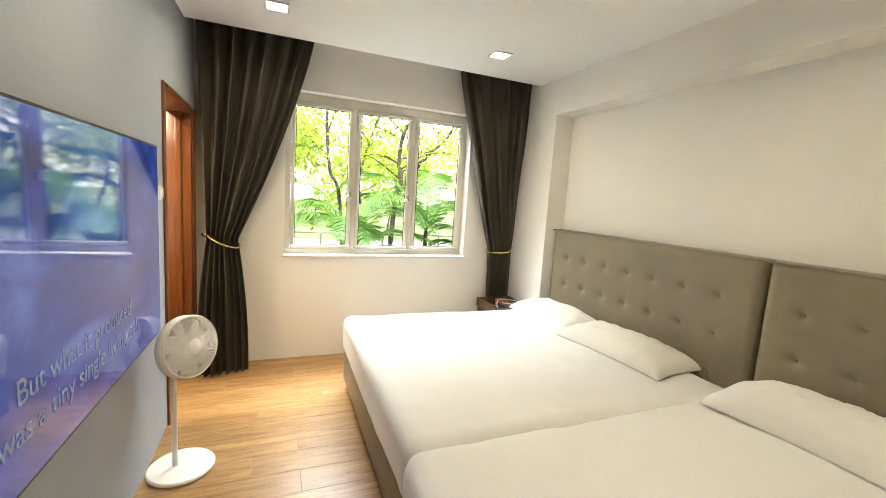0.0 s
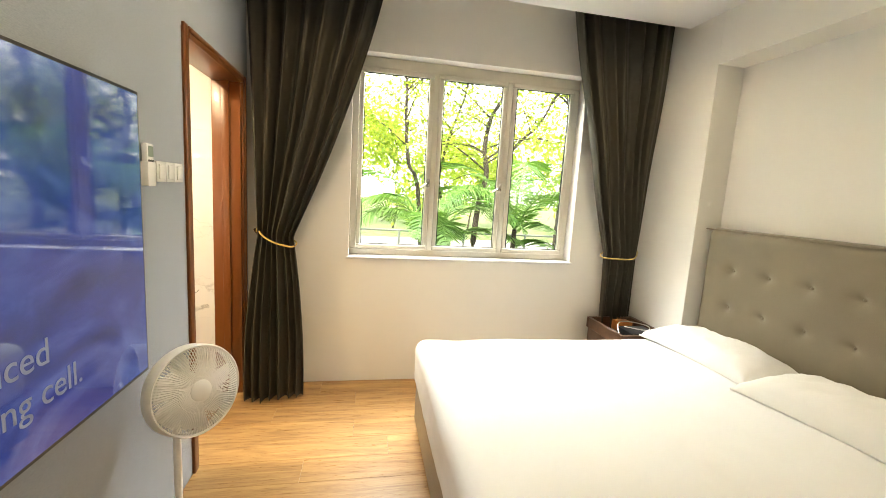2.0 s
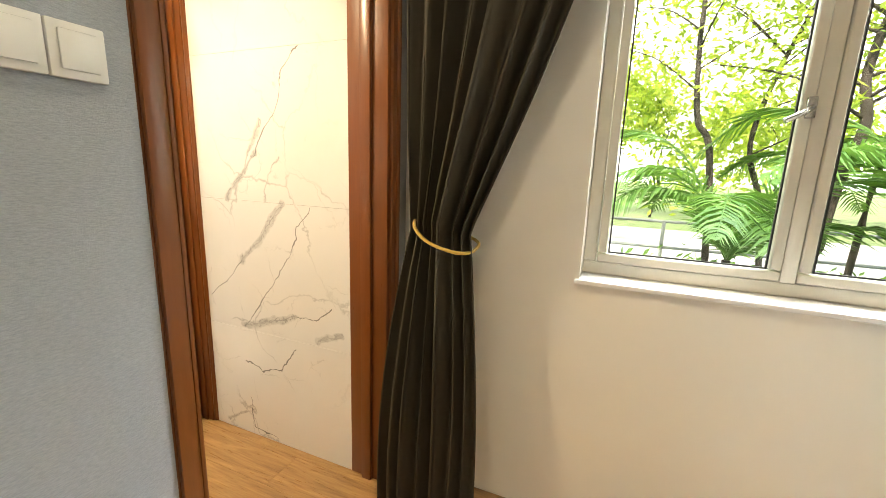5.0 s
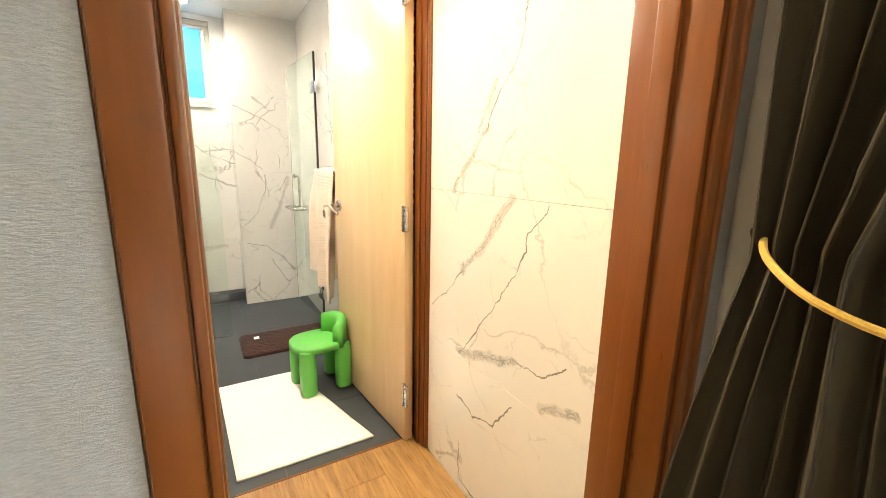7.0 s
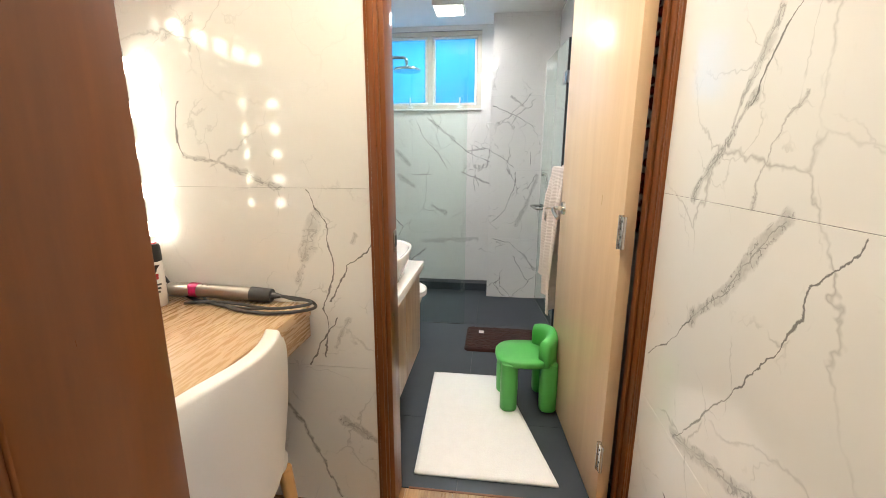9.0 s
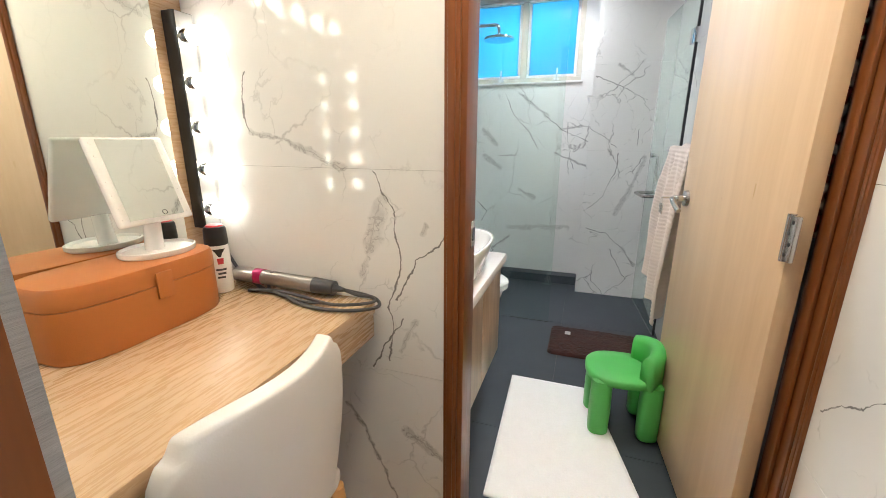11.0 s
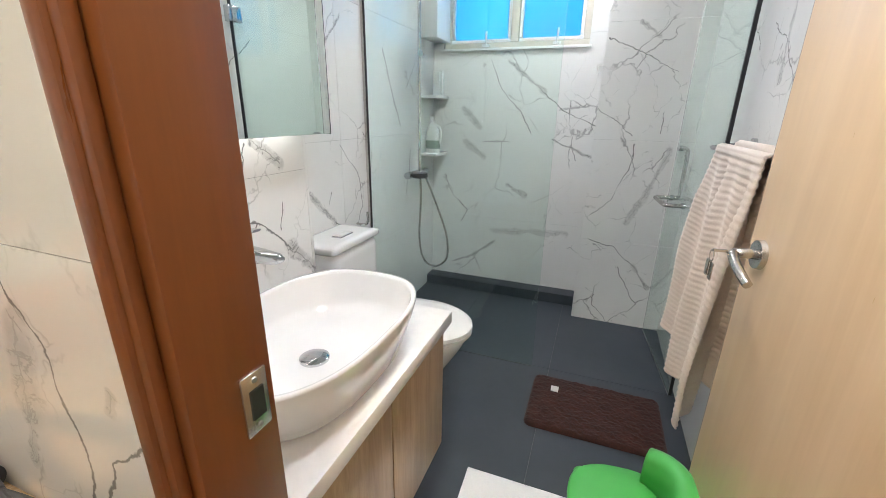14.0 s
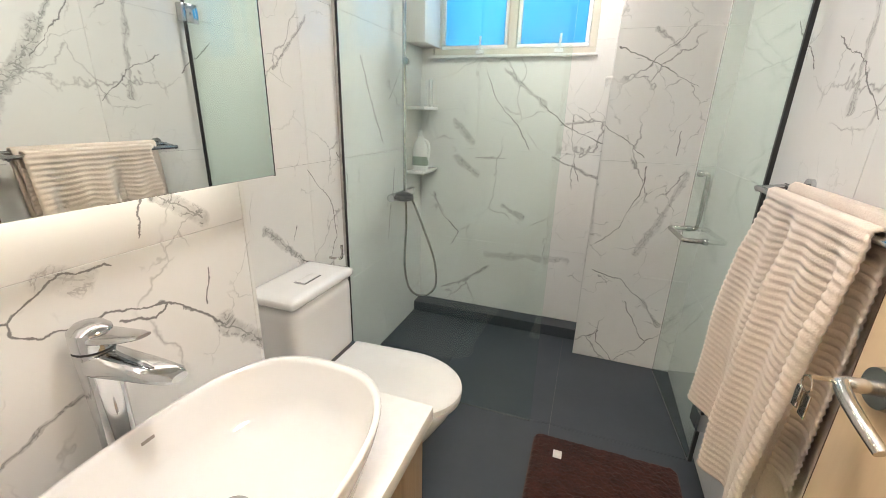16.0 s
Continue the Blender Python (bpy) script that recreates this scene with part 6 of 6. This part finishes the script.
# child's chair
def child_chair(at, yaw):
    c = thing("child_chair", at, "small green plastic child's chair on the bath mat", "chair")
    m = Matrix.Translation(at) @ Matrix.Rotation(radians(yaw), 4, "Z")

    def put(bm):
        bmesh.ops.transform(bm, matrix=m, verts=bm.verts)
        return bm

    part("seat", put(bm_lathe([(0.90, 0.245), (1.0, 0.252), (1.0, 0.275), (0.95, 0.284), (0.5, 0.284), (0.05, 0.284)], (0, 0, 0), 40, 0.145, 0.135, power=2.6)), M["green"], c, "", "all")
    for lx, ly in ((-0.085, -0.085), (-0.085, 0.085), (0.11, -0.09), (0.11, 0.09)):
        part("leg", put(bm_lathe([(0.036, 0.012), (0.041, 0.018), (0.043, 0.13), (0.041, 0.262), (0.02, 0.275)], (lx, ly, 0), 20, 1.0, 1.0, None, 2.8)), M["green"], c)
    bk = bmesh.new()
    rings = []
    for k in range(21):
        a = radians(-58 + 116 * k / 20)
        base = Vector((0.135 * math.cos(a) + 0.0, 0.135 * math.sin(a), 0))
        n = base.normalized()
        h = 0.335 + 0.075 * (abs(math.cos(a)) ** 0.7) - 0.0
        prof = [(-0.030, 0.255), (-0.030, h - 0.03), (-0.022, h - 0.010), (0.0, h), (0.022, h - 0.010), (0.030, h - 0.03), (0.030, 0.255)]
        rings.append([bk.verts.new(base + n * q + Vector((0, 0, z))) for q, z in prof])
    for P, Q in zip(rings, rings[1:]):
        for i in range(len(P)):
            j = (i + 1) % len(P)
            bk.faces.new((P[i], P[j], Q[j], Q[i]))
    bk.faces.new(rings[0])
    bk.faces.new(rings[-1][::-1])
    part("backrest", put(bk), M["green"], c, "curved green backrest", "all")


child_chair((-2.31, 3.242, 0), 96)

# ---- outdoors ----
GZ = -0.35


def leafy(name, a, b_, trans=0.35):
    m, nt, b = nodes_of(name)
    geo = nt.nodes.new("ShaderNodeNewGeometry")
    col = ramp(nt, geo.outputs["Random Per Island"], ((0.0, a), (1.0, b_)))
    out = nt.nodes["Material Output"]
    tr = nt.nodes.new("ShaderNodeBsdfTranslucent")
    nt.links.new(mixc(nt, 1.0, col, (1.0, 1.0, 0.55), "MULTIPLY"), tr.inputs["Color"])
    nt.links.new(col, b.inputs["Base Color"])
    b.inputs["Roughness"].default_value = 0.5
    mx = nt.nodes.new("ShaderNodeMixShader")
    mx.inputs[0].default_value = trans
    nt.links.new(b.outputs[0], mx.inputs[1])
    nt.links.new(tr.outputs[0], mx.inputs[2])
    nt.links.new(mx.outputs[0], out.inputs["Surface"])
    return m


M["leaf"] = leafy("bright_leaves", (0.24, 0.38, 0.045), (0.64, 0.72, 0.15), 0.62)
M["palm"] = leafy("palm_leaflets", (0.08, 0.19, 0.04), (0.22, 0.40, 0.09), 0.4)
M["bark"] = plain("dark_bark", (0.055, 0.042, 0.032), 0.85, var=0.3, scale=14, bumps=0.6, bscale=40)
M["soil"] = plain("leaf_litter_ground", (0.20, 0.27, 0.10), 0.95, var=0.4, scale=3, bumps=0.4, bscale=20)
M["road"] = plain("pale_concrete_road", (0.58, 0.56, 0.52), 0.8, var=0.1, scale=4)
M["rail"] = plain("grey_painted_rail", (0.30, 0.31, 0.30), 0.5)

built("ground", bm_box(-300, 3.92, GZ - 0.5, 300, 500, GZ), M["soil"], "shaded ground with leaf litter outside the window", "ground")
built("backdrop", bm_box(-260, 95, GZ, 260, 95.5, 90), emit("bright_hazy_sky", (1.0, 1.0, 0.96), 1.5), "bright hazy sky beyond the trees", "sky")
built("road", bm_box(-60, 10.5, GZ, 70, 16.5, GZ + 0.02), M["road"], "pale sunlit concrete road beyond the garden", "road")
built("kerb", bm_box(-60, 10.3, GZ, 70, 10.5, GZ + 0.13, 0.02), M["road"], "concrete kerb along the road", "kerb")


def tree(x, y, h, lean, seed, leaves, spread, low, size=1.0):
    rng = random.Random(seed)
    t = thing("tree", (x, y, GZ), "slender dark-trunked tree with bright green leaves", "tree", "trees outside the window")
    top = Vector((x + lean[0], y + lean[1], GZ + h))
    ctrl = [Vector((x, y, GZ - 0.1)), Vector((x + lean[0] * 0.25 + rng.uniform(-0.1, 0.1), y + lean[1] * 0.3, GZ + h * 0.3)), Vector((x + lean[0] * 0.6 + rng.uniform(-0.2, 0.2), y + lean[1] * 0.6, GZ + h * 0.62)), top]
    tr = bm_tube(smooth_path(ctrl, 6), 0.085 * h / 6, 9, None, False, 0.35)
    tips = [top]
    for k in range(9):
        s = rng.uniform(0.28, 0.95)
        i = min(int(s * 3), 2)
        p = ctrl[i].lerp(ctrl[i + 1], s * 3 - i)
        a = rng.uniform(0, 2 * math.pi)
        L = rng.uniform(0.8, 1.7) * spread * 0.6
        q = p + Vector((math.cos(a) * L, math.sin(a) * L, rng.uniform(0.4, 1.2) * L))
        bm_tube(smooth_path([p, p.lerp(q, 0.5) + Vector((0, 0, 0.12 * L)), q], 5), 0.028 * h / 6, 6, tr, False, 0.3)
        tips += [q, p.lerp(q, 0.6)]
    part("trunk", tr, M["bark"], t, "dark bark trunk and limbs")
    verts, faces = [], []
    for k in range(int(leaves)):
        c = rng.choice(tips) + Vector((rng.gauss(0, 0.42), rng.gauss(0, 0.42), rng.gauss(0, 0.34))) * spread * 0.62
        if c.z < GZ + low:
            c.z = GZ + low + rng.random() * 0.8
        if c.y < 4.6:
            c.y = 4.6 + rng.random()
        n = Vector((rng.gauss(0, 1), rng.gauss(0, 1), rng.gauss(0, 1) + 0.6)).normalized()
        u = n.orthogonal().normalized()
        u = Matrix.Rotation(rng.uniform(0, 6.28), 3, n) @ u
        w = n.cross(u)
        l, b = rng.uniform(0.045, 0.085) * size, rng.uniform(0.018, 0.034) * size
        i0 = len(verts)
        verts += [c - u * l, c + w * b, c + u * l, c - w * b]
        faces.append((i0, i0 + 1, i0 + 2, i0 + 3))
    me = bpy.data.meshes.new("crown")
    me.from_pydata([tuple(v) for v in verts], [], faces)
    me.materials.append(M["leaf"])
    ob = new("crown", me)
    ob.parent = t
    ob.matrix_parent_inverse = Matrix.Translation(-t.location)
    tagged(ob, "loose crown of bright green leaves", kind="stuff")
    return t


def slender_tree(points, radius, seed, leaves, label):
    """A thin winding trunk through the points, side twigs, and sprays of small leaves."""
    rng = random.Random(seed)
    pts = [Vector(p) for p in points]
    pts[0].z = GZ - 0.05
    t = thing("tree", (pts[0].x, pts[0].y, GZ), label, "tree", "trees outside the window")
    stem = smooth_path([tuple(p) for p in pts], 7)
    tr = bm_tube(stem, radius, 9, None, False, 0.45)
    tips = []
    for k in range(13):
        p = Vector(stem[int(len(stem) * rng.uniform(0.35, 0.97))])
        a = rng.uniform(0, 2 * math.pi)
        L = rng.uniform(0.5, 1.25)
        q = p + Vector((math.cos(a) * L, math.sin(a) * L * 0.8, rng.uniform(0.1, 0.8) * L))
        bm_tube(smooth_path([tuple(p), tuple(p.lerp(q, 0.5) + Vector((0, 0, 0.10 * L))), tuple(q)], 5), radius * 0.32, 6, tr, False, 0.3)
        tips += [q, p.lerp(q, 0.65)]
    part("trunk", tr, M["bark"], t, "dark winding trunk and twigs", "all")
    verts, faces = [], []
    for k in range(leaves):
        c = rng.choice(tips) + Vector((rng.gauss(0, 0.30), rng.gauss(0, 0.30), rng.gauss(0, 0.16)))
        n = Vector((rng.gauss(0, 0.8), rng.gauss(0, 0.8), 1)).normalized()
        u = Matrix.Rotation(rng.uniform(0, 6.28), 3, n) @ n.orthogonal().normalized()
        w = n.cross(u)
        l, wd = rng.uniform(0.03, 0.06), rng.uniform(0.012, 0.022)
        i0 = len(verts)
        verts += [tuple(c - u * l), tuple(c + w * wd), tuple(c + u * l), tuple(c - w * wd)]
        faces.append((i0, i0 + 1, i0 + 2, i0 + 3))
    me = bpy.data.meshes.new("crown")
    me.from_pydata(verts, [], faces)
    me.materials.append(M["leaf"])
    ob = new("crown", me)
    ob.parent = t
    ob.matrix_parent_inverse = Matrix.Translation(-t.location)
    tagged(ob, "sprays of small bright green leaves", kind="stuff")
    return t


slender_tree([(1.87, 6.80, 0.52), (1.95, 6.80, 1.15), (2.06, 6.80, 1.76), (2.02, 6.85, 2.17), (2.10, 6.90, 2.64), (2.31, 7.00, 3.01), (2.45, 7.10, 3.53)], 0.050, 1, 2600, "winding dark-trunked tree with bright green leaves")
slender_tree([(1.72, 7.20, 0.45), (1.58, 7.20, 0.95), (1.39, 7.20, 1.64), (1.55, 7.30, 2.38), (1.78, 7.40, 3.04), (1.87, 7.50, 3.60)], 0.032, 2, 1800, "thin leaning tree with bright green leaves")
slender_tree([(1.20, 7.00, 0.46), (1.04, 7.00, 1.47), (0.88, 7.00, 1.88), (0.81, 7.00, 2.51), (0.80, 7.10, 3.11), (0.69, 7.20, 3.57)], 0.036, 3, 2400, "slender upright tree with pale green leaves")
slender_tree([(2.48, 7.60, 0.41), (2.54, 7.50, 1.87), (2.73, 7.40, 2.33), (3.05, 7.40, 2.65), (3.19, 7.40, 2.86), (3.43, 7.50, 3.30)], 0.034, 4, 2000, "leaning tree with bright green leaves")
tree(3.9, 8.0, 6.0, (0.6, 0.4), 4, 1200, 1.7, 1.4)
tree(-1.4, 8.0, 6.4, (-0.3, 0.5), 5, 1400, 1.8, 1.2)
tree(5.6, 9.0, 6.5, (0.4, 0.3), 6, 2600, 2.0, 1.4)
tree(-3.4, 9.0, 6.6, (0.5, 0.2), 7, 2600, 2.0, 1.2)
tree(-5.6, 8.2, 6.4, (0.3, 0.2), 17, 2600, 2.0, 1.0)
for k, (tx, ty) in enumerate(((-8, 19), (-3.2, 21), (1.5, 20.5), (5.5, 21.5), (10, 20), (15, 21), (-13, 20), (-19, 21), (22, 22))):
    tree(tx, ty, 3.6, (0.4, 0.2), 20 + k, 3000, 2.4, 0.1, 2.6)


def palm(x, y, h, fronds, seed, length, label):
    rng = random.Random(seed)
    p = thing("palm", (x, y, GZ), label, "palm tree", "palms outside the window")
    stem = bm_tube([(x, y, GZ - 0.05), (x + 0.03, y, GZ + h * 0.5), (x + 0.05, y, GZ + h)], 0.05, 9, None, False, 0.7)
    part("stem", stem, M["bark"], p)
    for k in range(fronds):
        a = 2 * math.pi * k / fronds + rng.uniform(-0.25, 0.25)
        up = rng.uniform(0.35, 1.7)
        d = Vector((math.cos(a), math.sin(a), 0))
        L = length * rng.uniform(0.8, 1.15)
        s0 = Vector((x + 0.05, y, GZ + h))
        rachis = smooth_path([s0, s0 + d * L * 0.3 + Vector((0, 0, up * 0.45 * L)), s0 + d * L * 0.7 + Vector((0, 0, up * 0.55 * L)), s0 + d * L + Vector((0, 0, up * 0.30 * L))], 10)
        bm = bm_tube(rachis, 0.012, 5, None, False, 0.3)
        n = len(rachis)
        for i in range(3, n):
            t = (rachis[i] - rachis[i - 1]).normalized()
            for sub in (0.0, 0.4):
                q = rachis[i - 1].lerp(rachis[i], sub)
                for side in (-1, 1):
                    w = t.cross(Vector((0, 0, 1))).normalized() * side
                    ll = 0.46 * length / 1.4 * math.sin(math.pi * (0.12 + 0.85 * (i + sub) / n)) * rng.uniform(0.85, 1.1)
                    tip = q + w * ll * 0.72 + t * ll * 0.62 - Vector((0, 0, ll * rng.uniform(0.05, 0.4)))
                    mid = q.lerp(tip, 0.45) + Vector((0, 0, 0.03))
                    wd = t * 0.012
                    vs = [bm.verts.new(v) for v in (q - wd * 0.6, mid - wd, tip, mid + wd, q + wd * 0.6)]
                    bm.faces.new(vs)
        part("frond", bm, M["palm"], p)


palm(2.35, 6.3, 1.35, 11, 3, 1.5, "feathery palm with long arching fronds")
palm(1.15, 6.5, 0.95, 13, 4, 1.45, "feathery palm among the trunks")
palm(3.6, 6.6, 0.5, 9, 5, 1.3, "low palm beside the window")
palm(2.0, 5.2, 0.1, 9, 6, 0.75, "small fern-like palm below the window")
palm(-0.9, 5.5, 0.1, 9, 7, 0.7, "small fern-like palm below the window")
palm(0.6, 5.4, 0.05, 9, 9, 0.65, "small fern-like palm below the window")

rl = thing("railing", (1, 9.8, GZ), "grey metal railing along the road", "railing")
for k in range(24):
    part("post", bm_cyl((-14 + 1.5 * k, 9.8, GZ), (-14 + 1.5 * k, 9.8, GZ + 0.95), 0.03, None, 8), M["rail"], rl)
for z in (0.5, 0.93):
    part("rail", bm_cyl((-14, 9.8, GZ + z), (20.5, 9.8, GZ + z), 0.025, None, 8), M["rail"], rl)
sl = thing("street_lamp", (-0.6, 10.0, GZ), "white lantern on a slim garden lamp post", "lamp")
part("post", bm_cyl((-0.6, 10.0, GZ), (-0.6, 10.0, GZ + 1.7), 0.025, None, 10), M["rail"], sl)
part("lantern", bm_lathe([(0.07, 1.7), (0.12, 1.76), (0.13, 1.95), (0.05, 2.02)], (-0.6, 10.0, GZ), 12), M["white_gloss"], sl)
hrng = random.Random(77)
hv, hf = [], []
for k in range(9000):
    c = Vector((hrng.uniform(-7, 9), hrng.uniform(7.8, 9.6), GZ + abs(hrng.gauss(0, 0.22))))
    n = Vector((hrng.gauss(0, 1), hrng.gauss(0, 1), hrng.gauss(0, 1) + 0.8)).normalized()
    u = n.orthogonal().normalized()
    w = n.cross(u)
    l, b = hrng.uniform(0.05, 0.11), hrng.uniform(0.02, 0.04)
    i0 = len(hv)
    hv += [tuple(c - u * l), tuple(c + w * b), tuple(c + u * l), tuple(c - w * b)]
    hf.append((i0, i0 + 1, i0 + 2, i0 + 3))
hm_ = bpy.data.meshes.new("undergrowth")
hm_.from_pydata(hv, [], hf)
hm_.materials.append(M["palm"])
tagged(new("undergrowth", hm_), "low green undergrowth in front of the road", "plants", "", "stuff")


# added unseen blockers: a slab keeps the sky out above the rooms, walls beside
built("roof_slab", bm_box(XF - 0.4, YS - 0.4, ZT, XE + 0.4, YW2 + 0.05, ZT + 0.2), M["ceiling"], "unseen slab added over the rooms to keep out sun and sky", "roof")
built("facade_west", bm_box(XF - 0.2, YW2 - 0.05, -0.3, XT2, YW2 + 0.05, ZT), M["paint"], "unseen wall added beside the bathroom to keep out daylight", "wall")
built("garden_wall", bm_box(-7.0, 0.5, -0.4, -6.9, 4.5, 2.9), M["paint"], "unseen pale wall added outside the bathroom window", "wall")


# ---- wall tiles ----
def tile_mesh(u, v, d=0.012):
    key = (round(u, 3), round(v, 3))
    if key not in TILE_MESHES:
        bm = bm_box(0, 0, 0, u, d, v)
        bmesh.ops.bevel(bm, geom=[e for e in bm.edges if all(abs(w.co.y - d) < 1e-5 for w in e.verts)], offset=0.0006, segments=1, affect="EDGES")
        bmesh.ops.recalc_face_normals(bm, faces=bm.faces)
        me = bpy.data.meshes.new("tile")
        bm.to_mesh(me)
        bm.free()
        TILE_MESHES[key] = me
    return TILE_MESHES[key]


TILE_MESHES = {}


def tile_wall(parent_name, origin, yaw, width, z0, z1, us, zs, material, holes=(), depth=0.012):
    """Tiles on a wall; u runs along the wall from origin, the face points along yaw + 90 degrees. us, zs: joints."""
    par = bpy.data.objects[parent_name]
    uu = [0.0] + [u for u in us if 0.001 < u < width - 0.001] + [width]
    zz = [z0] + [z for z in zs if z0 + 0.001 < z < z1 - 0.001] + [z1]
    g = 0.0007
    R = Matrix.Rotation(radians(yaw), 4, "Z")
    for u0, u1 in zip(uu, uu[1:]):
        for w0, w1 in zip(zz, zz[1:]):
            cells = [(u0, u1, w0, w1)]
            for h0, h1, k0, k1 in holes:
                nxt = []
                for a0, a1, b0, b1 in cells:
                    if a1 <= h0 or a0 >= h1 or b1 <= k0 or b0 >= k1:
                        nxt.append((a0, a1, b0, b1))
                        continue
                    if a0 < h0:
                        nxt.append((a0, h0, b0, b1))
                    if a1 > h1:
                        nxt.append((h1, a1, b0, b1))
                    m0, m1 = max(a0, h0), min(a1, h1)
                    if b0 < k0:
                        nxt.append((m0, m1, b0, k0))
                    if b1 > k1:
                        nxt.append((m0, m1, k1, b1))
                cells = nxt
            for a0, a1, b0, b1 in cells:
                if a1 - a0 < 0.01 or b1 - b0 < 0.01:
                    continue
                e0, e1 = (g if a0 in uu and a0 > 0 else 0), (g if a1 in uu and a1 < width else 0)
                ob = new("tile", tile_mesh(a1 - a0 - e0 - e1, b1 - b0 - g))
                if not ob.data.materials:
                    ob.data.materials.append(material)
                ob.material_slots[0].link = "OBJECT"
                ob.material_slots[0].material = material
                ob.matrix_world = Matrix.Translation(origin) @ R @ Matrix.Translation((a0 + e0, 0, b0 + g / 2))
                ob.parent = par


ZJ = (0.55, 1.155, 1.765, 2.37)
# vestibule: wall by the doorway, wall of the bathroom door
tile_wall("wall_marble_core", (XT2, YM + 0.012, 0), 180, XB * -1 + XT2, 0, ZB, (), ZJ, M["marble_a"])
tile_wall("wall_bath_door", (XB - 0.012, YM, 0), -90, YM - YD, 0, ZB, (), ZJ, M["marble_d"], ((0.0, 0.818, 0, 2.09),))
tile_wall("wall_bath_door", (XB2 + 0.0, YL, 0), 90, YR - YL, 0, ZB, (), ZJ, M["marble_b"], ((0.812, 1.630, 0, 2.09),))
# bathroom
tile_wall("wall_bath_far", (XF - 0.012, YR, 0), -90, YR - YL, 0, ZB, (0.52,), ZJ, M["marble_c"], ((YR - 2.92, YR - 1.97, 1.70, 2.36),))
tile_wall("bath_pillar_core", (-3.985, YR, 0), -90, YR - 3.02, 0, ZB, (), ZJ, M["marble_f"])
tile_wall("bath_pillar_core", (-3.973, 3.032, 0), 180, -3.973 - XF, 0, ZB, (), ZJ, M["marble_c"])
tile_wall("wall_bath_right", (XB2, YR + 0.012, 0), 180, XB2 - XF, 0, ZB, (1.2, 2.4), ZJ, M["marble_e"])
tile_wall("wall_bath_left", (XF, YL - 0.012, 0), 0, -2.388 - XF, 0, ZB, (1.19,), ZJ, M["marble_b"])
tile_wall("basin_wall_core", (-2.388, YV - 0.012, 0), 0, XB2 + 2.388, 0, ZB, (), (0.52, 1.115, 1.72), M["marble_g"])
built("basin_wall_end", bm_box(-2.400, YL, 0, -2.389, YV, ZB, 0.001), M["marble_g"], "marble end of the boxed-out wall", "wall")


# ---- bathroom floor tiles ----
def floor_tiles(par_name, x0, x1, y0, y1, xs, ys, z, material):
    par = bpy.data.objects[par_name]
    xx = [x0] + [x for x in xs if x0 < x < x1] + [x1]
    yy = [y0] + [y for y in ys if y0 < y < y1] + [y1]
    for a0, a1 in zip(xx, xx[1:]):
        for b0, b1 in zip(yy, yy[1:]):
            bm = bm_box(a0 + 0.0015, b0 + 0.0015, z - 0.010, a1 - 0.0015, b1 - 0.0015, z)
            ob = shape("tile", bm, material)
            ob.parent = par


floor_tiles("bath_floor", XF, XB2, YL, YR, (-3.30, -2.10), (2.355, 2.955), 0.0, M["slate"])
built("threshold", bm_box(XB2 - 0.006, 2.77, -0.01, XB2 + 0.004, 3.465, 0.002, 0.001), M["door_wood"], "thin wooden threshold strip", "threshold")

# ---- floor planks ----
prng = random.Random(12)
fl = bpy.data.objects["floor"]
PL = {}


def plank(x0, x1, y0, y1):
    key = (round(x1 - x0, 3), round(y1 - y0, 3))
    if key not in PL:
        bm = bm_box(0, 0, -0.005, key[0], key[1], 0)
        bmesh.ops.bevel(bm, geom=[e for e in bm.edges if all(abs(w.co.z) < 1e-5 for w in e.verts)], offset=0.0005, segments=1, affect="EDGES")
        bmesh.ops.recalc_face_normals(bm, faces=bm.faces)
        me = bpy.data.meshes.new("plank")
        bm.to_mesh(me)
        bm.free()
        me.materials.append(M["oak_floor"])
        PL[key] = me
    ob = new("plank", PL[key])
    ob.location = (x0, y0, 0)
    ob.parent = fl


PW, PLN = 0.182, 1.22
y = YW
while y > YS:
    y0 = max(y - PW, YS)
    left = XB2 + 0.002 if y0 > YD - 0.02 else XT
    x = left - prng.choice((0.1, 0.35, 0.55, 0.8, 1.05))
    while x < XE:
        a, b = max(x, left), min(x + PLN, XE)
        if b - a > 0.02:
            plank(a + 0.0003, b - 0.0003, y0 + 0.0003, min(y, YW) - 0.0003)
        x += PLN
    y -= PW
